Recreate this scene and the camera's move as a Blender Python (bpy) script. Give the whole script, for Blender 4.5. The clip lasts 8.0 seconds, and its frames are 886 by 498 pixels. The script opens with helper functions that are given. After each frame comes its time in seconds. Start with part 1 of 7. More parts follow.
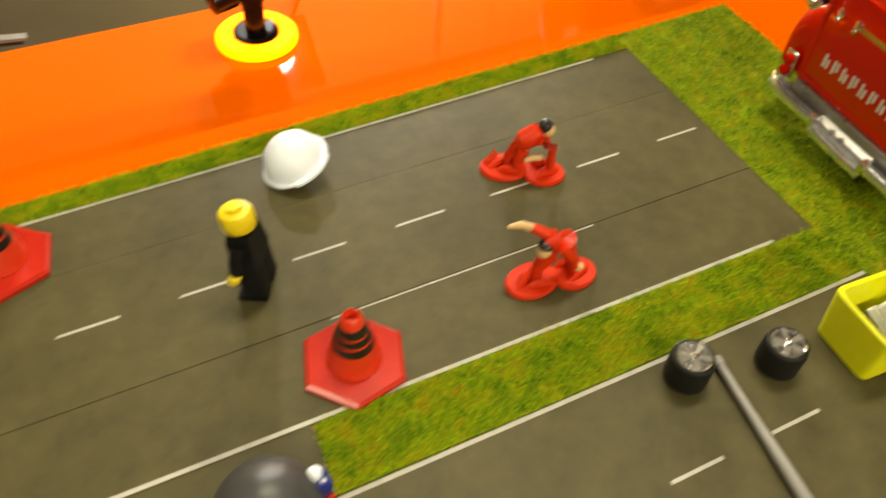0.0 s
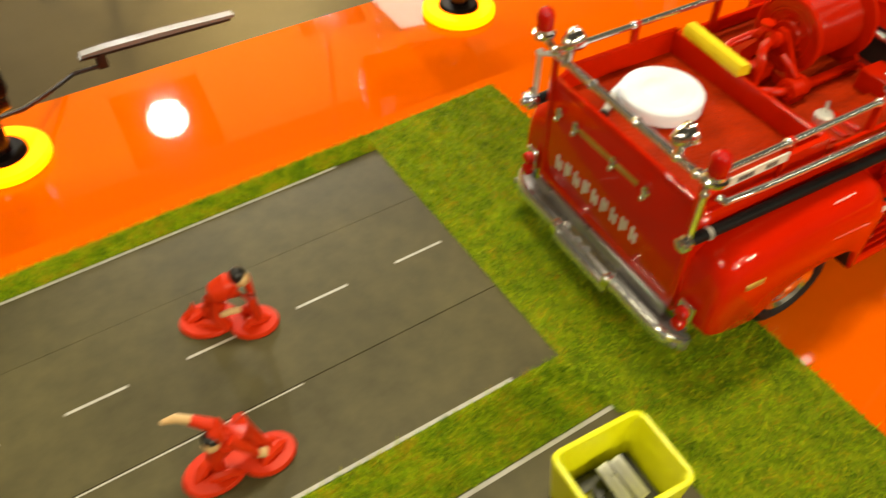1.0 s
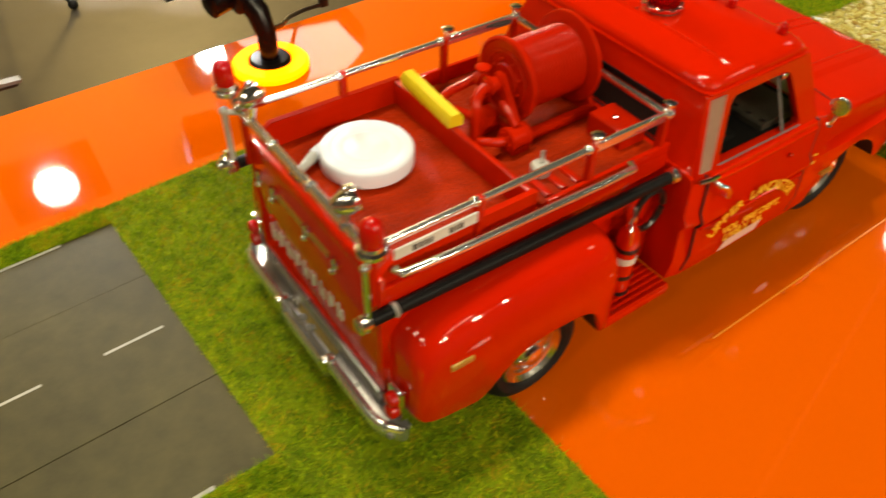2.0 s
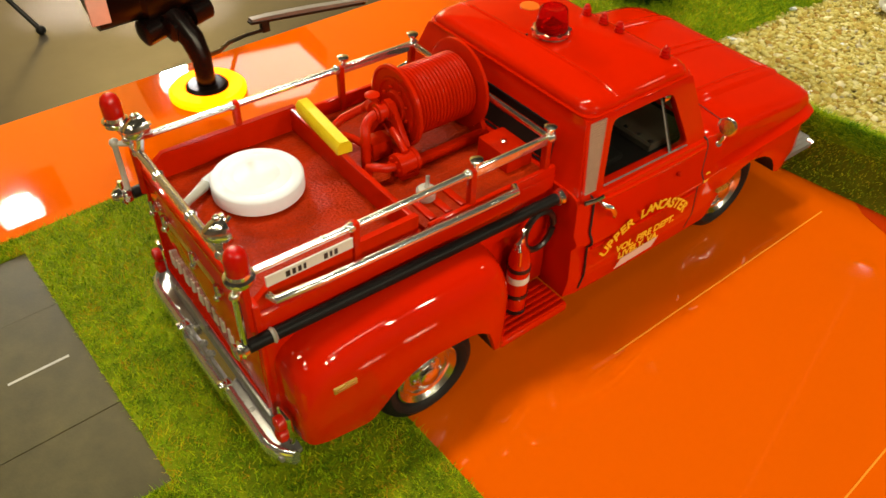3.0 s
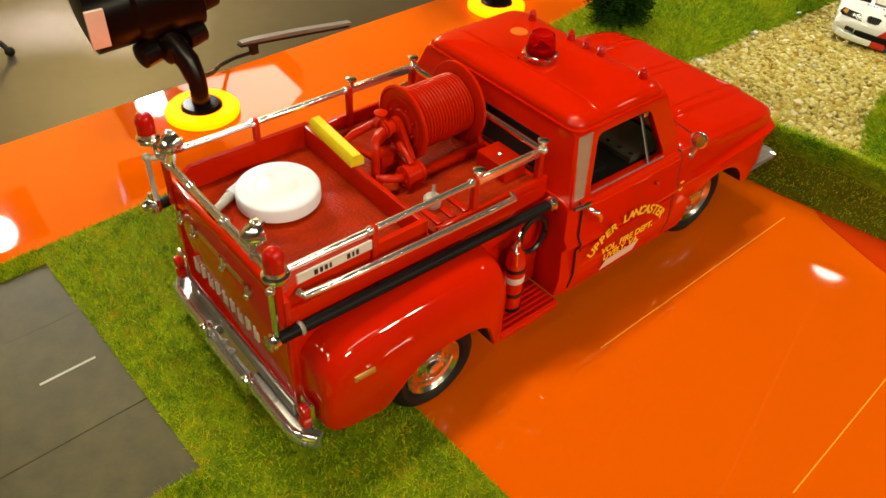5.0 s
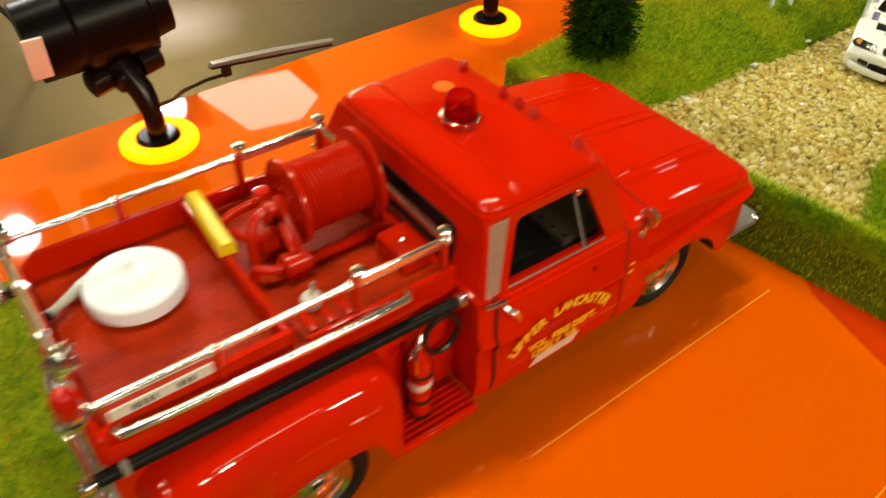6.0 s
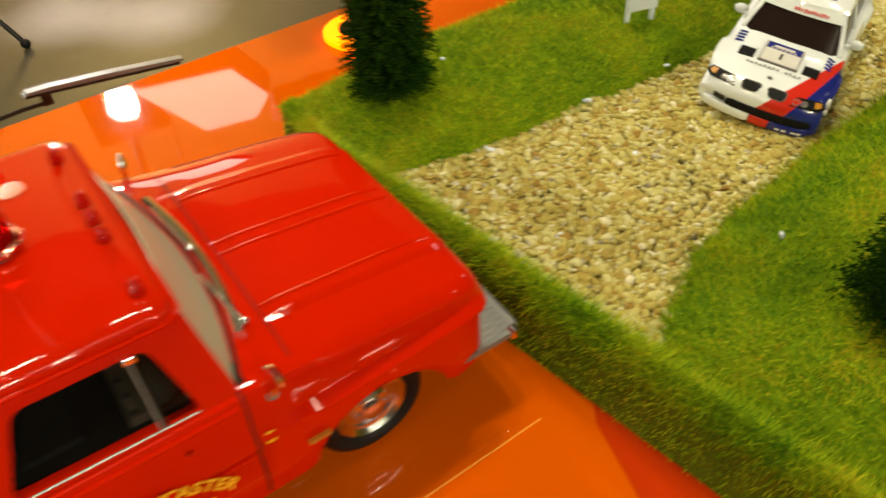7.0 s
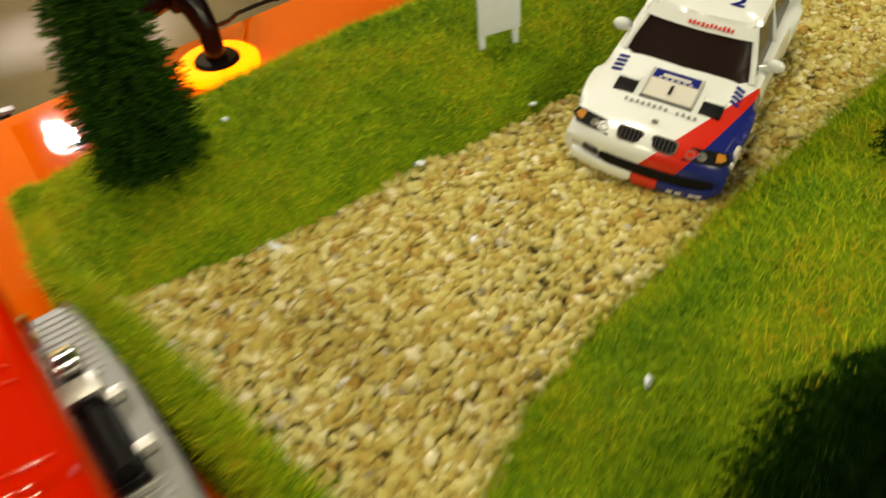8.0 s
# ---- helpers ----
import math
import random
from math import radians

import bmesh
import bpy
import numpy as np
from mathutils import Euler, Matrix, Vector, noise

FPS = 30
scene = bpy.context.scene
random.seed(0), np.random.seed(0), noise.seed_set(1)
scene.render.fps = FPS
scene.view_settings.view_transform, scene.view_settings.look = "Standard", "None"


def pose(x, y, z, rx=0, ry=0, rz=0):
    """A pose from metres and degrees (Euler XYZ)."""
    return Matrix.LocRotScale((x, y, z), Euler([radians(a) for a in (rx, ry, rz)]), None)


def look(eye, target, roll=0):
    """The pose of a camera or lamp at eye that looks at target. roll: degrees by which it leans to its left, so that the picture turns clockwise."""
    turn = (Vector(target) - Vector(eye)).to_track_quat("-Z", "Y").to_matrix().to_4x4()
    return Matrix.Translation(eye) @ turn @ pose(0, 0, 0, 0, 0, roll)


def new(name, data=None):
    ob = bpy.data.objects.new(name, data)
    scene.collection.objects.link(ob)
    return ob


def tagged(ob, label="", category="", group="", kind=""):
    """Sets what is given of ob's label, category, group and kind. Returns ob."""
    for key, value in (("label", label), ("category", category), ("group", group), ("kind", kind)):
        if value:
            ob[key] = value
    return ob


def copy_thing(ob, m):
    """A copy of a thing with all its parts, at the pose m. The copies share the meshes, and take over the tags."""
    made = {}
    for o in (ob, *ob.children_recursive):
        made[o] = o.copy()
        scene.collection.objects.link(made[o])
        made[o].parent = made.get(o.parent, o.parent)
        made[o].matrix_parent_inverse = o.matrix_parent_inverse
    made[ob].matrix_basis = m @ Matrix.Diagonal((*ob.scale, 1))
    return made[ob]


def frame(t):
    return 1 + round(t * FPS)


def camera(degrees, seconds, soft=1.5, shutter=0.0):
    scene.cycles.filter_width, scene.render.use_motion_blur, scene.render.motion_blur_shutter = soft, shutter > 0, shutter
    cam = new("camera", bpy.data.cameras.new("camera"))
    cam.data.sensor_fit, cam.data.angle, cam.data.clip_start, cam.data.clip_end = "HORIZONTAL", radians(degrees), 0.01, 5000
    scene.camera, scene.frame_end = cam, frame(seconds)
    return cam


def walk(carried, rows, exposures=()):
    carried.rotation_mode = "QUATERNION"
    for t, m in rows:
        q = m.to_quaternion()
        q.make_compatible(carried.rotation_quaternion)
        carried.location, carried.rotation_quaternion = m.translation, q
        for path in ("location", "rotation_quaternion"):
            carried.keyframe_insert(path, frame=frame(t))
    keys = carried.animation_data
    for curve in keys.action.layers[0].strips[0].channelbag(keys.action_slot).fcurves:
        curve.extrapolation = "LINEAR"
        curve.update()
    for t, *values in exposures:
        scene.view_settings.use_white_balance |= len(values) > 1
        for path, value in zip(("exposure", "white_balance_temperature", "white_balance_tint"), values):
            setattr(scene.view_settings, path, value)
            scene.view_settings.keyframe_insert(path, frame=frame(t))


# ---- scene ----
cam = camera(57.9, 8.0, soft=1.5, shutter=0.5)
PATH = [
    (0, (-0.23, -0.106, 0.169), (0.402, 1.04, -1.343), 4.1),
    (0.5, (-0.19, -0.099, 0.171), (0.493, 1.035, -1.329), 2.7),
    (1, (-0.148, -0.098, 0.17), (0.596, 1.037, -1.299), 1.2),
    (1.5, (-0.12, -0.1, 0.162), (0.721, 1.029, -1.259), 2.4),
    (2, (-0.09, -0.112, 0.158), (0.82, 1.012, -1.223), 1.9),
    (2.2, (-0.083, -0.115, 0.158), (0.84, 1.009, -1.215), 1.4),
    (3.3, (-0.075, -0.129, 0.163), (0.9, 0.989, -1.179), 2.2),
    (3.5, (-0.076, -0.13, 0.163), (0.903, 0.989, -1.174), 2.4),
    (4, (-0.077, -0.132, 0.165), (0.903, 0.991, -1.169), 2.7),
    (4.2, (-0.078, -0.133, 0.166), (0.906, 0.988, -1.167), 3.0),
    (5.3, (-0.095, -0.133, 0.172), (0.956, 0.96, -1.133), 2.9),
    (5.5, (-0.089, -0.132, 0.171), (0.954, 0.967, -1.135), 2.6),
    (6, (-0.041, -0.125, 0.17), (0.911, 1.029, -1.158), 1.3),
    (6.5, (0.01, -0.126, 0.168), (0.904, 1.062, -1.17), -0.4),
    (7, (0.065, -0.127, 0.158), (0.94, 1.039, -1.212), -1.4),
    (7.5, (0.099, -0.12, 0.148), (0.97, 1.028, -1.239), -2.9),
    (8, (0.146, -0.106, 0.133), (1.002, 1.062, -1.246), -5.6),
]
# the clip's camera closes down as it leaves the dark road for the bright truck and hillside
walk(cam, [(t, look(e, a, r)) for t, e, a, r in PATH], exposures=[(0, 0.17), (0.5, 0.12), (1, 0.06), (1.5, -0.05), (2, -0.1), (3.5, -0.13), (5.5, -0.17), (6.5, -0.22), (7, -0.34), (7.5, -0.42), (8, -0.48)])

# ---- light: an exhibition hall with lamps under its ceiling ----
scene.view_settings.exposure = 0.0
world = bpy.data.worlds.new("hall_air")
world.use_nodes = True
world.node_tree.nodes["Background"].inputs[0].default_value = (0.9, 0.79, 0.62, 1)
world.node_tree.nodes["Background"].inputs[1].default_value = 0.012
scene.world = world
FLOOR = -0.78      # hall floor below the table top
CEIL = 2.6


def area_lamp(name, at, aim, size, size_y, watts, colour):
    d = bpy.data.lights.new(name, "AREA")
    d.shape, d.size, d.size_y, d.energy, d.color = "RECTANGLE", size, size_y, watts, colour
    ob = new(name, d)
    ob.matrix_world = look(at, aim)
    return ob


WARM = (1.0, 0.89, 0.6)
for at, watts in (((0.8, 0.5, 2.5), 18), ((0.35, 0.7, 2.5), 20), ((-0.15, 0.6, 2.5), 15)):
    area_lamp("hall_or_fill_lamp", at, (at[0] * 0.6, at[1] * 0.6, 0), 0.2, 0.2, watts, WARM)
for x, y, watts in ((0.2, -2.8, 10),):     # long strip lights behind the visitors
    area_lamp("strip_lamp", (x, y, 2.5), (x * 0.6, y * 0.6, 0), 1.3, 0.07, watts, WARM)
for x, y in ((-0.6, -3.2), (-0.2, -3.2), (1.0, -3.3), (1.4, -3.3)):     # pairs of round lamps on the visitors' side
    area_lamp("hall_or_fill_lamp", (x, y, 1.9), (x * 0.3, y * 0.3, 0), 0.18, 0.18, 24, WARM)
for y in (-0.7, 0.5):     # unseen fill lamps added beyond the end of the table to brighten the tailgate
    area_lamp("hall_or_fill_lamp", (-2.3, y, 2.2), (0, 0, 0), 0.3, 0.3, 13, WARM)
for at in ((0.044, 1.034, 0.57), (0.286, 0.898, 0.357)):      # the hanging spotlights behind the table
    area_lamp("spot_lamp", at, (0.0, 0.05, 0), 0.035, 0.035, 5.5, (1.0, 0.95, 0.86))
for x, watts in ((0.75, 26), (1.7, 12)):      # unseen lamps added to brighten the back wall that the gloss mirrors
    area_lamp("wall_fill_lamp", (x, 2.2, 2.0), (x, 3.4, 1.75), 0.4, 0.15, watts, WARM)
area_lamp("wall_fill_lamp", (1.05, 2.75, 0.7), (1.05, 3.4, -0.05), 0.25, 0.1, 42, (1.0, 0.93, 0.85))      # another added one, low down on the back wall
for x, y, z in ((0.46, 1.95, 2.3), (0.63, 1.8, 2.3)):     # added narrow beams, no known lamps, for the pale streaks on the floor behind the table
    area_lamp("floor_streak_lamp", (x, y, z), (x, y, FLOOR), 0.05, 0.05, 0.9, (1.0, 0.94, 0.9)).data.spread = radians(7)
for x, y in ((-3.2, -1.6), (3.2, -2.0), (-3.2, 1.8)):     # the rest of the hall
    area_lamp("hall_or_fill_lamp", (x, y, 2.5), (x * 1.1, y * 1.1, 0), 0.4, 0.4, 9, WARM)


# ---- materials ----
def mat(name, colour, rough=0.5, metal=0.0, coat=0.0, vary=0.0, scale=400.0, bump=0.0, bscale=2500.0, second=None,
        rand=0.0, island=0.0, spec=0.5, emit=None, power=0.0, alpha_glass=False):
    """A surface with two scales of colour change, fine relief, and change from piece to piece."""
    m = bpy.data.materials.new(name)
    m.use_nodes = True
    nt = m.node_tree
    n, l = nt.nodes, nt.links
    b = n["Principled BSDF"]
    b.inputs["Base Color"].default_value = (*colour, 1)
    b.inputs["Roughness"].default_value = rough
    b.inputs["Metallic"].default_value = metal
    b.inputs["Coat Weight"].default_value = coat
    b.inputs["Coat Roughness"].default_value = 0.06
    b.inputs["Specular IOR Level"].default_value = spec
    if emit:
        b.inputs["Emission Color"].default_value = (*emit, 1)
        b.inputs["Emission Strength"].default_value = power
    if alpha_glass:
        b.inputs["Transmission Weight"].default_value = 1.0
        b.inputs["IOR"].default_value = 1.1
    tc = n.new("ShaderNodeTexCoord")
    col = None
    if vary or second:
        t1 = n.new("ShaderNodeTexNoise")
        t1.inputs["Scale"].default_value = scale
        t1.inputs["Detail"].default_value = 8
        t1.inputs["Roughness"].default_value = 0.65
        l.new(tc.outputs["Object"], t1.inputs["Vector"])
        r = n.new("ShaderNodeValToRGB")
        c2 = second if second else tuple(c * (1 - vary) for c in colour)
        r.color_ramp.elements[0].position, r.color_ramp.elements[1].position = 0.3, 0.7
        r.color_ramp.elements[0].color, r.color_ramp.elements[1].color = (*c2, 1), (*colour, 1)
        l.new(t1.outputs["Fac"], r.inputs["Fac"])
        t2 = n.new("ShaderNodeTexNoise")
        t2.inputs["Scale"].default_value = scale * 0.12
        t2.inputs["Detail"].default_value = 3
        l.new(tc.outputs["Object"], t2.inputs["Vector"])
        mx = n.new("ShaderNodeMix")
        mx.data_type, mx.blend_type = "RGBA", "MULTIPLY"
        mx.inputs[0].default_value = 0.8
        r2 = n.new("ShaderNodeValToRGB")
        v = max(vary, 0.1)
        r2.color_ramp.elements[0].position, r2.color_ramp.elements[1].position = 0.35, 0.65
        r2.color_ramp.elements[0].color, r2.color_ramp.elements[1].color = (1 - v, 1 - v, 1 - v, 1), (1, 1, 1, 1)
        l.new(t2.outputs["Fac"], r2.inputs["Fac"])
        l.new(r.outputs["Color"], mx.inputs["A"])
        l.new(r2.outputs["Color"], mx.inputs["B"])
        col = mx.outputs["Result"]
        rr = n.new("ShaderNodeMapRange")
        rr.inputs["To Min"].default_value, rr.inputs["To Max"].default_value = rough * 0.85, min(1, rough * 1.2)
        l.new(t2.outputs["Fac"], rr.inputs["Value"])
        l.new(rr.outputs["Result"], b.inputs["Roughness"])
    for amount, node, out in ((rand, "ShaderNodeObjectInfo", "Random"), (island, "ShaderNodeNewGeometry", "Random Per Island")):
        if amount:
            src = n.new(node)
            hsv = n.new("ShaderNodeHueSaturation")
            mr = n.new("ShaderNodeMapRange")
            mr.inputs["To Min"].default_value, mr.inputs["To Max"].default_value = 1 - amount, 1 + amount
            l.new(src.outputs[out], mr.inputs["Value"])
            l.new(mr.outputs["Result"], hsv.inputs["Value"])
            if col:
                l.new(col, hsv.inputs["Color"])
            else:
                hsv.inputs["Color"].default_value = (*colour, 1)
            col = hsv.outputs["Color"]
    if col:
        l.new(col, b.inputs["Base Color"])
    if bump:
        t3 = n.new("ShaderNodeTexNoise")
        t3.inputs["Scale"].default_value = bscale
        t3.inputs["Detail"].default_value = 4
        l.new(tc.outputs["Object"], t3.inputs["Vector"])
        bp = n.new("ShaderNodeBump")
        bp.inputs["Strength"].default_value = bump
        bp.inputs["Distance"].default_value = 0.0005
        l.new(t3.outputs["Fac"], bp.inputs["Height"])
        l.new(bp.outputs["Normal"], b.inputs["Normal"])
    return m


def ramp_island(name, stops, rough=0.8, bump=0.0, bscale=900.0, spec=0.12, patch=0.0, pscale=60.0):
    """Each loose piece takes its own colour out of a ramp."""
    m = mat(name, stops[0][1], rough, bump=bump, bscale=bscale, spec=spec)
    n, l = m.node_tree.nodes, m.node_tree.links
    g = n.new("ShaderNodeNewGeometry")
    r = n.new("ShaderNodeValToRGB")
    e = r.color_ramp.elements
    while len(e) < len(stops):
        e.new(0.5)
    for k, (p, c) in enumerate(stops):
        e[k].position, e[k].color = p, (*c, 1)
    if patch:
        tc = n.new("ShaderNodeTexCoord")
        t1 = n.new("ShaderNodeTexNoise")
        t1.inputs["Scale"].default_value, t1.inputs["Detail"].default_value = pscale, 5
        l.new(tc.outputs["Object"], t1.inputs["Vector"])
        a = n.new("ShaderNodeMath")
        a.operation = "MULTIPLY_ADD"
        a.inputs[1].default_value = patch
        a.inputs[2].default_value = -patch / 2
        l.new(t1.outputs["Fac"], a.inputs[0])
        s = n.new("ShaderNodeMath")
        s.operation, s.use_clamp = "ADD", True
        l.new(a.outputs[0], s.inputs[0])
        l.new(g.outputs["Random Per Island"], s.inputs[1])
        l.new(s.outputs[0], r.inputs["Fac"])
    else:
        l.new(g.outputs["Random Per Island"], r.inputs["Fac"])
    l.new(r.outputs["Color"], n["Principled BSDF"].inputs["Base Color"])
    return m


RED = mat("red_gloss_paint", (0.63, 0.012, 0.0001), 0.035, coat=0.0, spec=0.42, vary=0.06, scale=60)
REDP = mat("red_moulded_plastic", (0.57, 0.014, 0.0002), 0.17, spec=0.25, vary=0.1, scale=300, bump=0.03)
REDTEX = mat("red_grained_bed_floor", (0.47, 0.027, 0.0004), 0.42, vary=0.3, scale=900, bump=0.8, bscale=1300, spec=0.06)
BEACONRED = mat("clear_red_lens", (0.6, 0.006, 0.004), 0.08, spec=0.5, alpha_glass=True)
BEACONRED.node_tree.nodes["Principled BSDF"].inputs["Transmission Weight"].default_value = 0.7
ORANGEDISC = mat("orange_sticker", (0.8, 0.16, 0.01), 0.3, vary=0.06, scale=600)
REDLENS = mat("red_lens", (0.5, 0.005, 0.001), 0.12, spec=0.4, coat=0.1)
PLATED = mat("bright_plated_plastic", (0.93, 0.93, 0.93), 0.12, metal=0.92, vary=0.08, scale=900, bump=0.06)
CHROME = mat("chrome", (0.95, 0.94, 0.92), 0.14, metal=1.0, vary=0.12, scale=700, bump=0.08)
BUMPERGREY = mat("ribbed_grey_plate", (0.24, 0.24, 0.23), 0.42, metal=0.4, vary=0.12, scale=900, bump=0.12)
TRAYGREY = mat("dull_plated_tray", (0.42, 0.4, 0.4), 0.28, metal=0.7, vary=0.2, scale=700)
PANELGREY = mat("warm_grey_ribbed_panel", (0.62, 0.42, 0.32), 0.4, metal=0.3, vary=0.1, scale=900)
SILVER = mat("silver_plastic", (0.66, 0.66, 0.63), 0.42, metal=0.5, vary=0.12, scale=900, bump=0.12)
BLACK = mat("black_plastic", (0.013, 0.012, 0.012), 0.28, vary=0.3, scale=300)
RUBBER = mat("black_rubber", (0.011, 0.0105, 0.01), 0.55, spec=0.25, vary=0.3, scale=700, bump=0.15)
INTERIOR = mat("dark_cab_interior", (0.008, 0.007, 0.006), 0.7, spec=0.15, vary=0.3, scale=500)
# near-black red: shade below the body and in its gaps, held in the colour
UNDER = mat("underside_and_gap_shade", (0.03, 0.008, 0.006), 0.7, vary=0.3)
SCREEN = mat("windscreen_glass", (0.75, 0.7, 0.52), 0.2, spec=0.5, alpha_glass=True)
SCREEN.node_tree.nodes["Principled BSDF"].inputs["Transmission Weight"].default_value = 0.4
SCREEN.node_tree.nodes["Principled BSDF"].inputs["IOR"].default_value = 1.5
GLASS = mat("clear_window", (0.75, 0.78, 0.74), 0.03, spec=0.5, alpha_glass=True)
WHITE = mat("white_plastic", (0.8, 0.86, 0.98), 0.45, vary=0.05, scale=300, bump=0.04)
DASHTAN = mat("dusty_tan_plastic", (0.05, 0.043, 0.03), 0.5, vary=0.15, scale=500)
REDPLATE = mat("red_tinted_plating", (0.8, 0.34, 0.26), 0.16, metal=1.0, vary=0.1, scale=700)
STEMBLACK = mat("glossy_black_stem", (0.008, 0.004, 0.004), 0.25, spec=0.2, vary=0.3, scale=300)
LAMPBLACK = mat("black_lamp_plastic", (0.005, 0.003, 0.003), 0.3, spec=0.09, vary=0.3, scale=300)
MATTBLACK = mat("matt_black_plastic", (0.011, 0.011, 0.012), 0.45, spec=0.12, vary=0.3, scale=500)
GREYP = mat("pale_grey_plastic", (0.48, 0.48, 0.45), 0.45, vary=0.1, scale=500)
YELLOW = mat("yellow_plastic", (0.88, 0.68, 0.01), 0.4, vary=0.06, scale=300)
LIME = mat("lime_yellow_plastic", (0.82, 0.82, 0.004), 0.35, vary=0.06, scale=200)
MARKER = mat("dull_gold_lens", (0.5, 0.2, 0.03), 0.4, vary=0.15, scale=800)
BRASS = mat("brass_yellow_strip", (0.55, 0.33, 0.04), 0.4, vary=0.2, scale=800)
DECAL_Y = mat("yellow_decal", (0.9, 0.58, 0.02), 0.4)
DECAL_W = mat("white_decal", (0.75, 0.73, 0.68), 0.4, vary=0.05)
DECAL_P = mat("pale_pink_patch", (0.75, 0.55, 0.48), 0.5, vary=0.06)
TABLE = mat("orange_lacquer", (0.76, 0.112, 0.0), 0.03, vary=0.04, scale=8, spec=0.42)
REDSHEET = mat("red_orange_lacquer", (0.6, 0.04, 0.002), 0.06, vary=0.05, scale=8)
SEAMLINE = mat("seam_glint_orange", (0.95, 0.34, 0.03), 0.2)
ROADM = mat("printed_grey_card", (0.1, 0.087, 0.036), 0.45, spec=0.16, vary=0.3, scale=160, bump=0.1, bscale=1800, rand=0.04)
ROADLINE = mat("printed_white_line", (0.5, 0.48, 0.42), 0.5, vary=0.2, scale=500)
TURF = mat("grass_mat_base", (0.27, 0.33, 0.005), 0.9, spec=0.1, second=(0.09, 0.14, 0.004), vary=0.2, scale=220, bump=0.6, bscale=1500)
BLADES = ramp_island("flock_fibres", [(0.0, (0.05, 0.12, 0.002)), (0.3, (0.19, 0.36, 0.003)), (0.6, (0.36, 0.51, 0.004)), (0.85, (0.55, 0.56, 0.007)), (1.0, (0.5, 0.28, 0.01))], patch=1.8, pscale=170)
HILLTURF = mat("hill_grass_base", (0.23, 0.34, 0.005), 0.9, spec=0.1, second=(0.08, 0.17, 0.004), vary=0.3, scale=70, bump=0.6, bscale=1400)
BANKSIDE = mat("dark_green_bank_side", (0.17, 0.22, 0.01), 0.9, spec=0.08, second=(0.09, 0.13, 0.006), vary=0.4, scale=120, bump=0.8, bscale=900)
HILLBLADES = ramp_island("hill_fibres", [(0.0, (0.04, 0.15, 0.003)), (0.35, (0.21, 0.35, 0.004)), (0.7, (0.41, 0.52, 0.006)), (0.92, (0.6, 0.6, 0.012)), (1.0, (0.5, 0.34, 0.012))], patch=1.6, pscale=45)
GRAVEL = ramp_island("gravel_stone", [(0.0, (0.34, 0.2, 0.04)), (0.08, (0.43, 0.31, 0.07)), (0.3, (0.48, 0.39, 0.1)), (0.6, (0.55, 0.48, 0.15)), (0.9, (0.62, 0.57, 0.26)), (0.975, (0.78, 0.72, 0.5)), (1.0, (0.26, 0.22, 0.14))], 0.6, bump=0.25)
GRAVELBED = mat("gravel_bed", (0.34, 0.25, 0.08), 0.9, vary=0.3, scale=400)
NEEDLES = ramp_island("fir_needles", [(0.0, (0.01, 0.036, 0.004)), (0.6, (0.024, 0.085, 0.008)), (1.0, (0.065, 0.16, 0.014))], 0.8, spec=0.05)
# shade deep in the firs, put into the colour of a core
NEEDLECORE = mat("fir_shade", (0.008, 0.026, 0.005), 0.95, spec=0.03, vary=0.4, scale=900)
BARK = mat("fir_bark", (0.05, 0.03, 0.015), 0.9, vary=0.3)
HALLFLOOR = mat("hall_floor_vinyl", (0.125, 0.11, 0.09), 0.2, vary=0.2, scale=3, bump=0.02, bscale=200)
BACKWALL = mat("warm_wall", (0.7, 0.5, 0.15), 0.8, vary=0.15, scale=2)
HALLWALL = mat("hall_wall", (0.26, 0.235, 0.2), 0.8, vary=0.15, scale=2)
# strong mottling paints bright patches for cloudy reflections in the table
HALLCEIL = mat("hall_ceiling", (0.1, 0.09, 0.075), 0.8, vary=0.8, scale=2.5)
RINGLIGHT = mat("glowing_amber_ring", (0.5, 0.25, 0.0), 0.7, spec=0.1, emit=(1.0, 0.17, 0.0), power=5.5)
LAMPFACE = mat("lamp_face", (0.9, 0.9, 0.85), 0.4, emit=(1.0, 0.93, 0.8), power=26.0)
PANELFACE = mat("lit_panel_face", (0.8, 0.75, 0.7), 0.5, emit=(1.0, 0.78, 0.62), power=7.0)
SKIN = mat("tan_paint", (0.62, 0.4, 0.18), 0.5)
TOYRED = mat("toy_red_plastic", (0.66, 0.032, 0.003), 0.4, spec=0.25, vary=0.12, scale=300)
CONEHEX = mat("matt_red_plastic", (0.5, 0.022, 0.009), 0.22, vary=0.15, scale=200)
CONEORANGE = mat("red_orange_plastic", (0.7, 0.04, 0.008), 0.35, vary=0.1)
NAVY = mat("navy_blue_paint", (0.012, 0.02, 0.2), 0.25, coat=0.5)
CARWHITE = mat("white_car_paint", (0.92, 0.97, 1.0), 0.16, coat=0.6, vary=0.03, scale=60)
CARRED = mat("red_car_decal", (0.65, 0.025, 0.01), 0.25, coat=0.4)
CARGLASS = mat("dark_car_window", (0.02, 0.012, 0.01), 0.16, spec=0.14)
LENS = mat("headlamp_lens", (0.35, 0.33, 0.3), 0.1, metal=0.5)
AMBER = mat("amber_lens", (0.55, 0.24, 0.03), 0.2)
DKGREY = mat("dark_grey_plastic", (0.06, 0.06, 0.062), 0.4, vary=0.2, scale=200)
GREYROD = mat("grey_rod_plastic", (0.3, 0.29, 0.28), 0.4, vary=0.15, scale=300)
MIDGREY = mat("mid_grey_plastic", (0.2, 0.19, 0.18), 0.4, vary=0.15, scale=300)


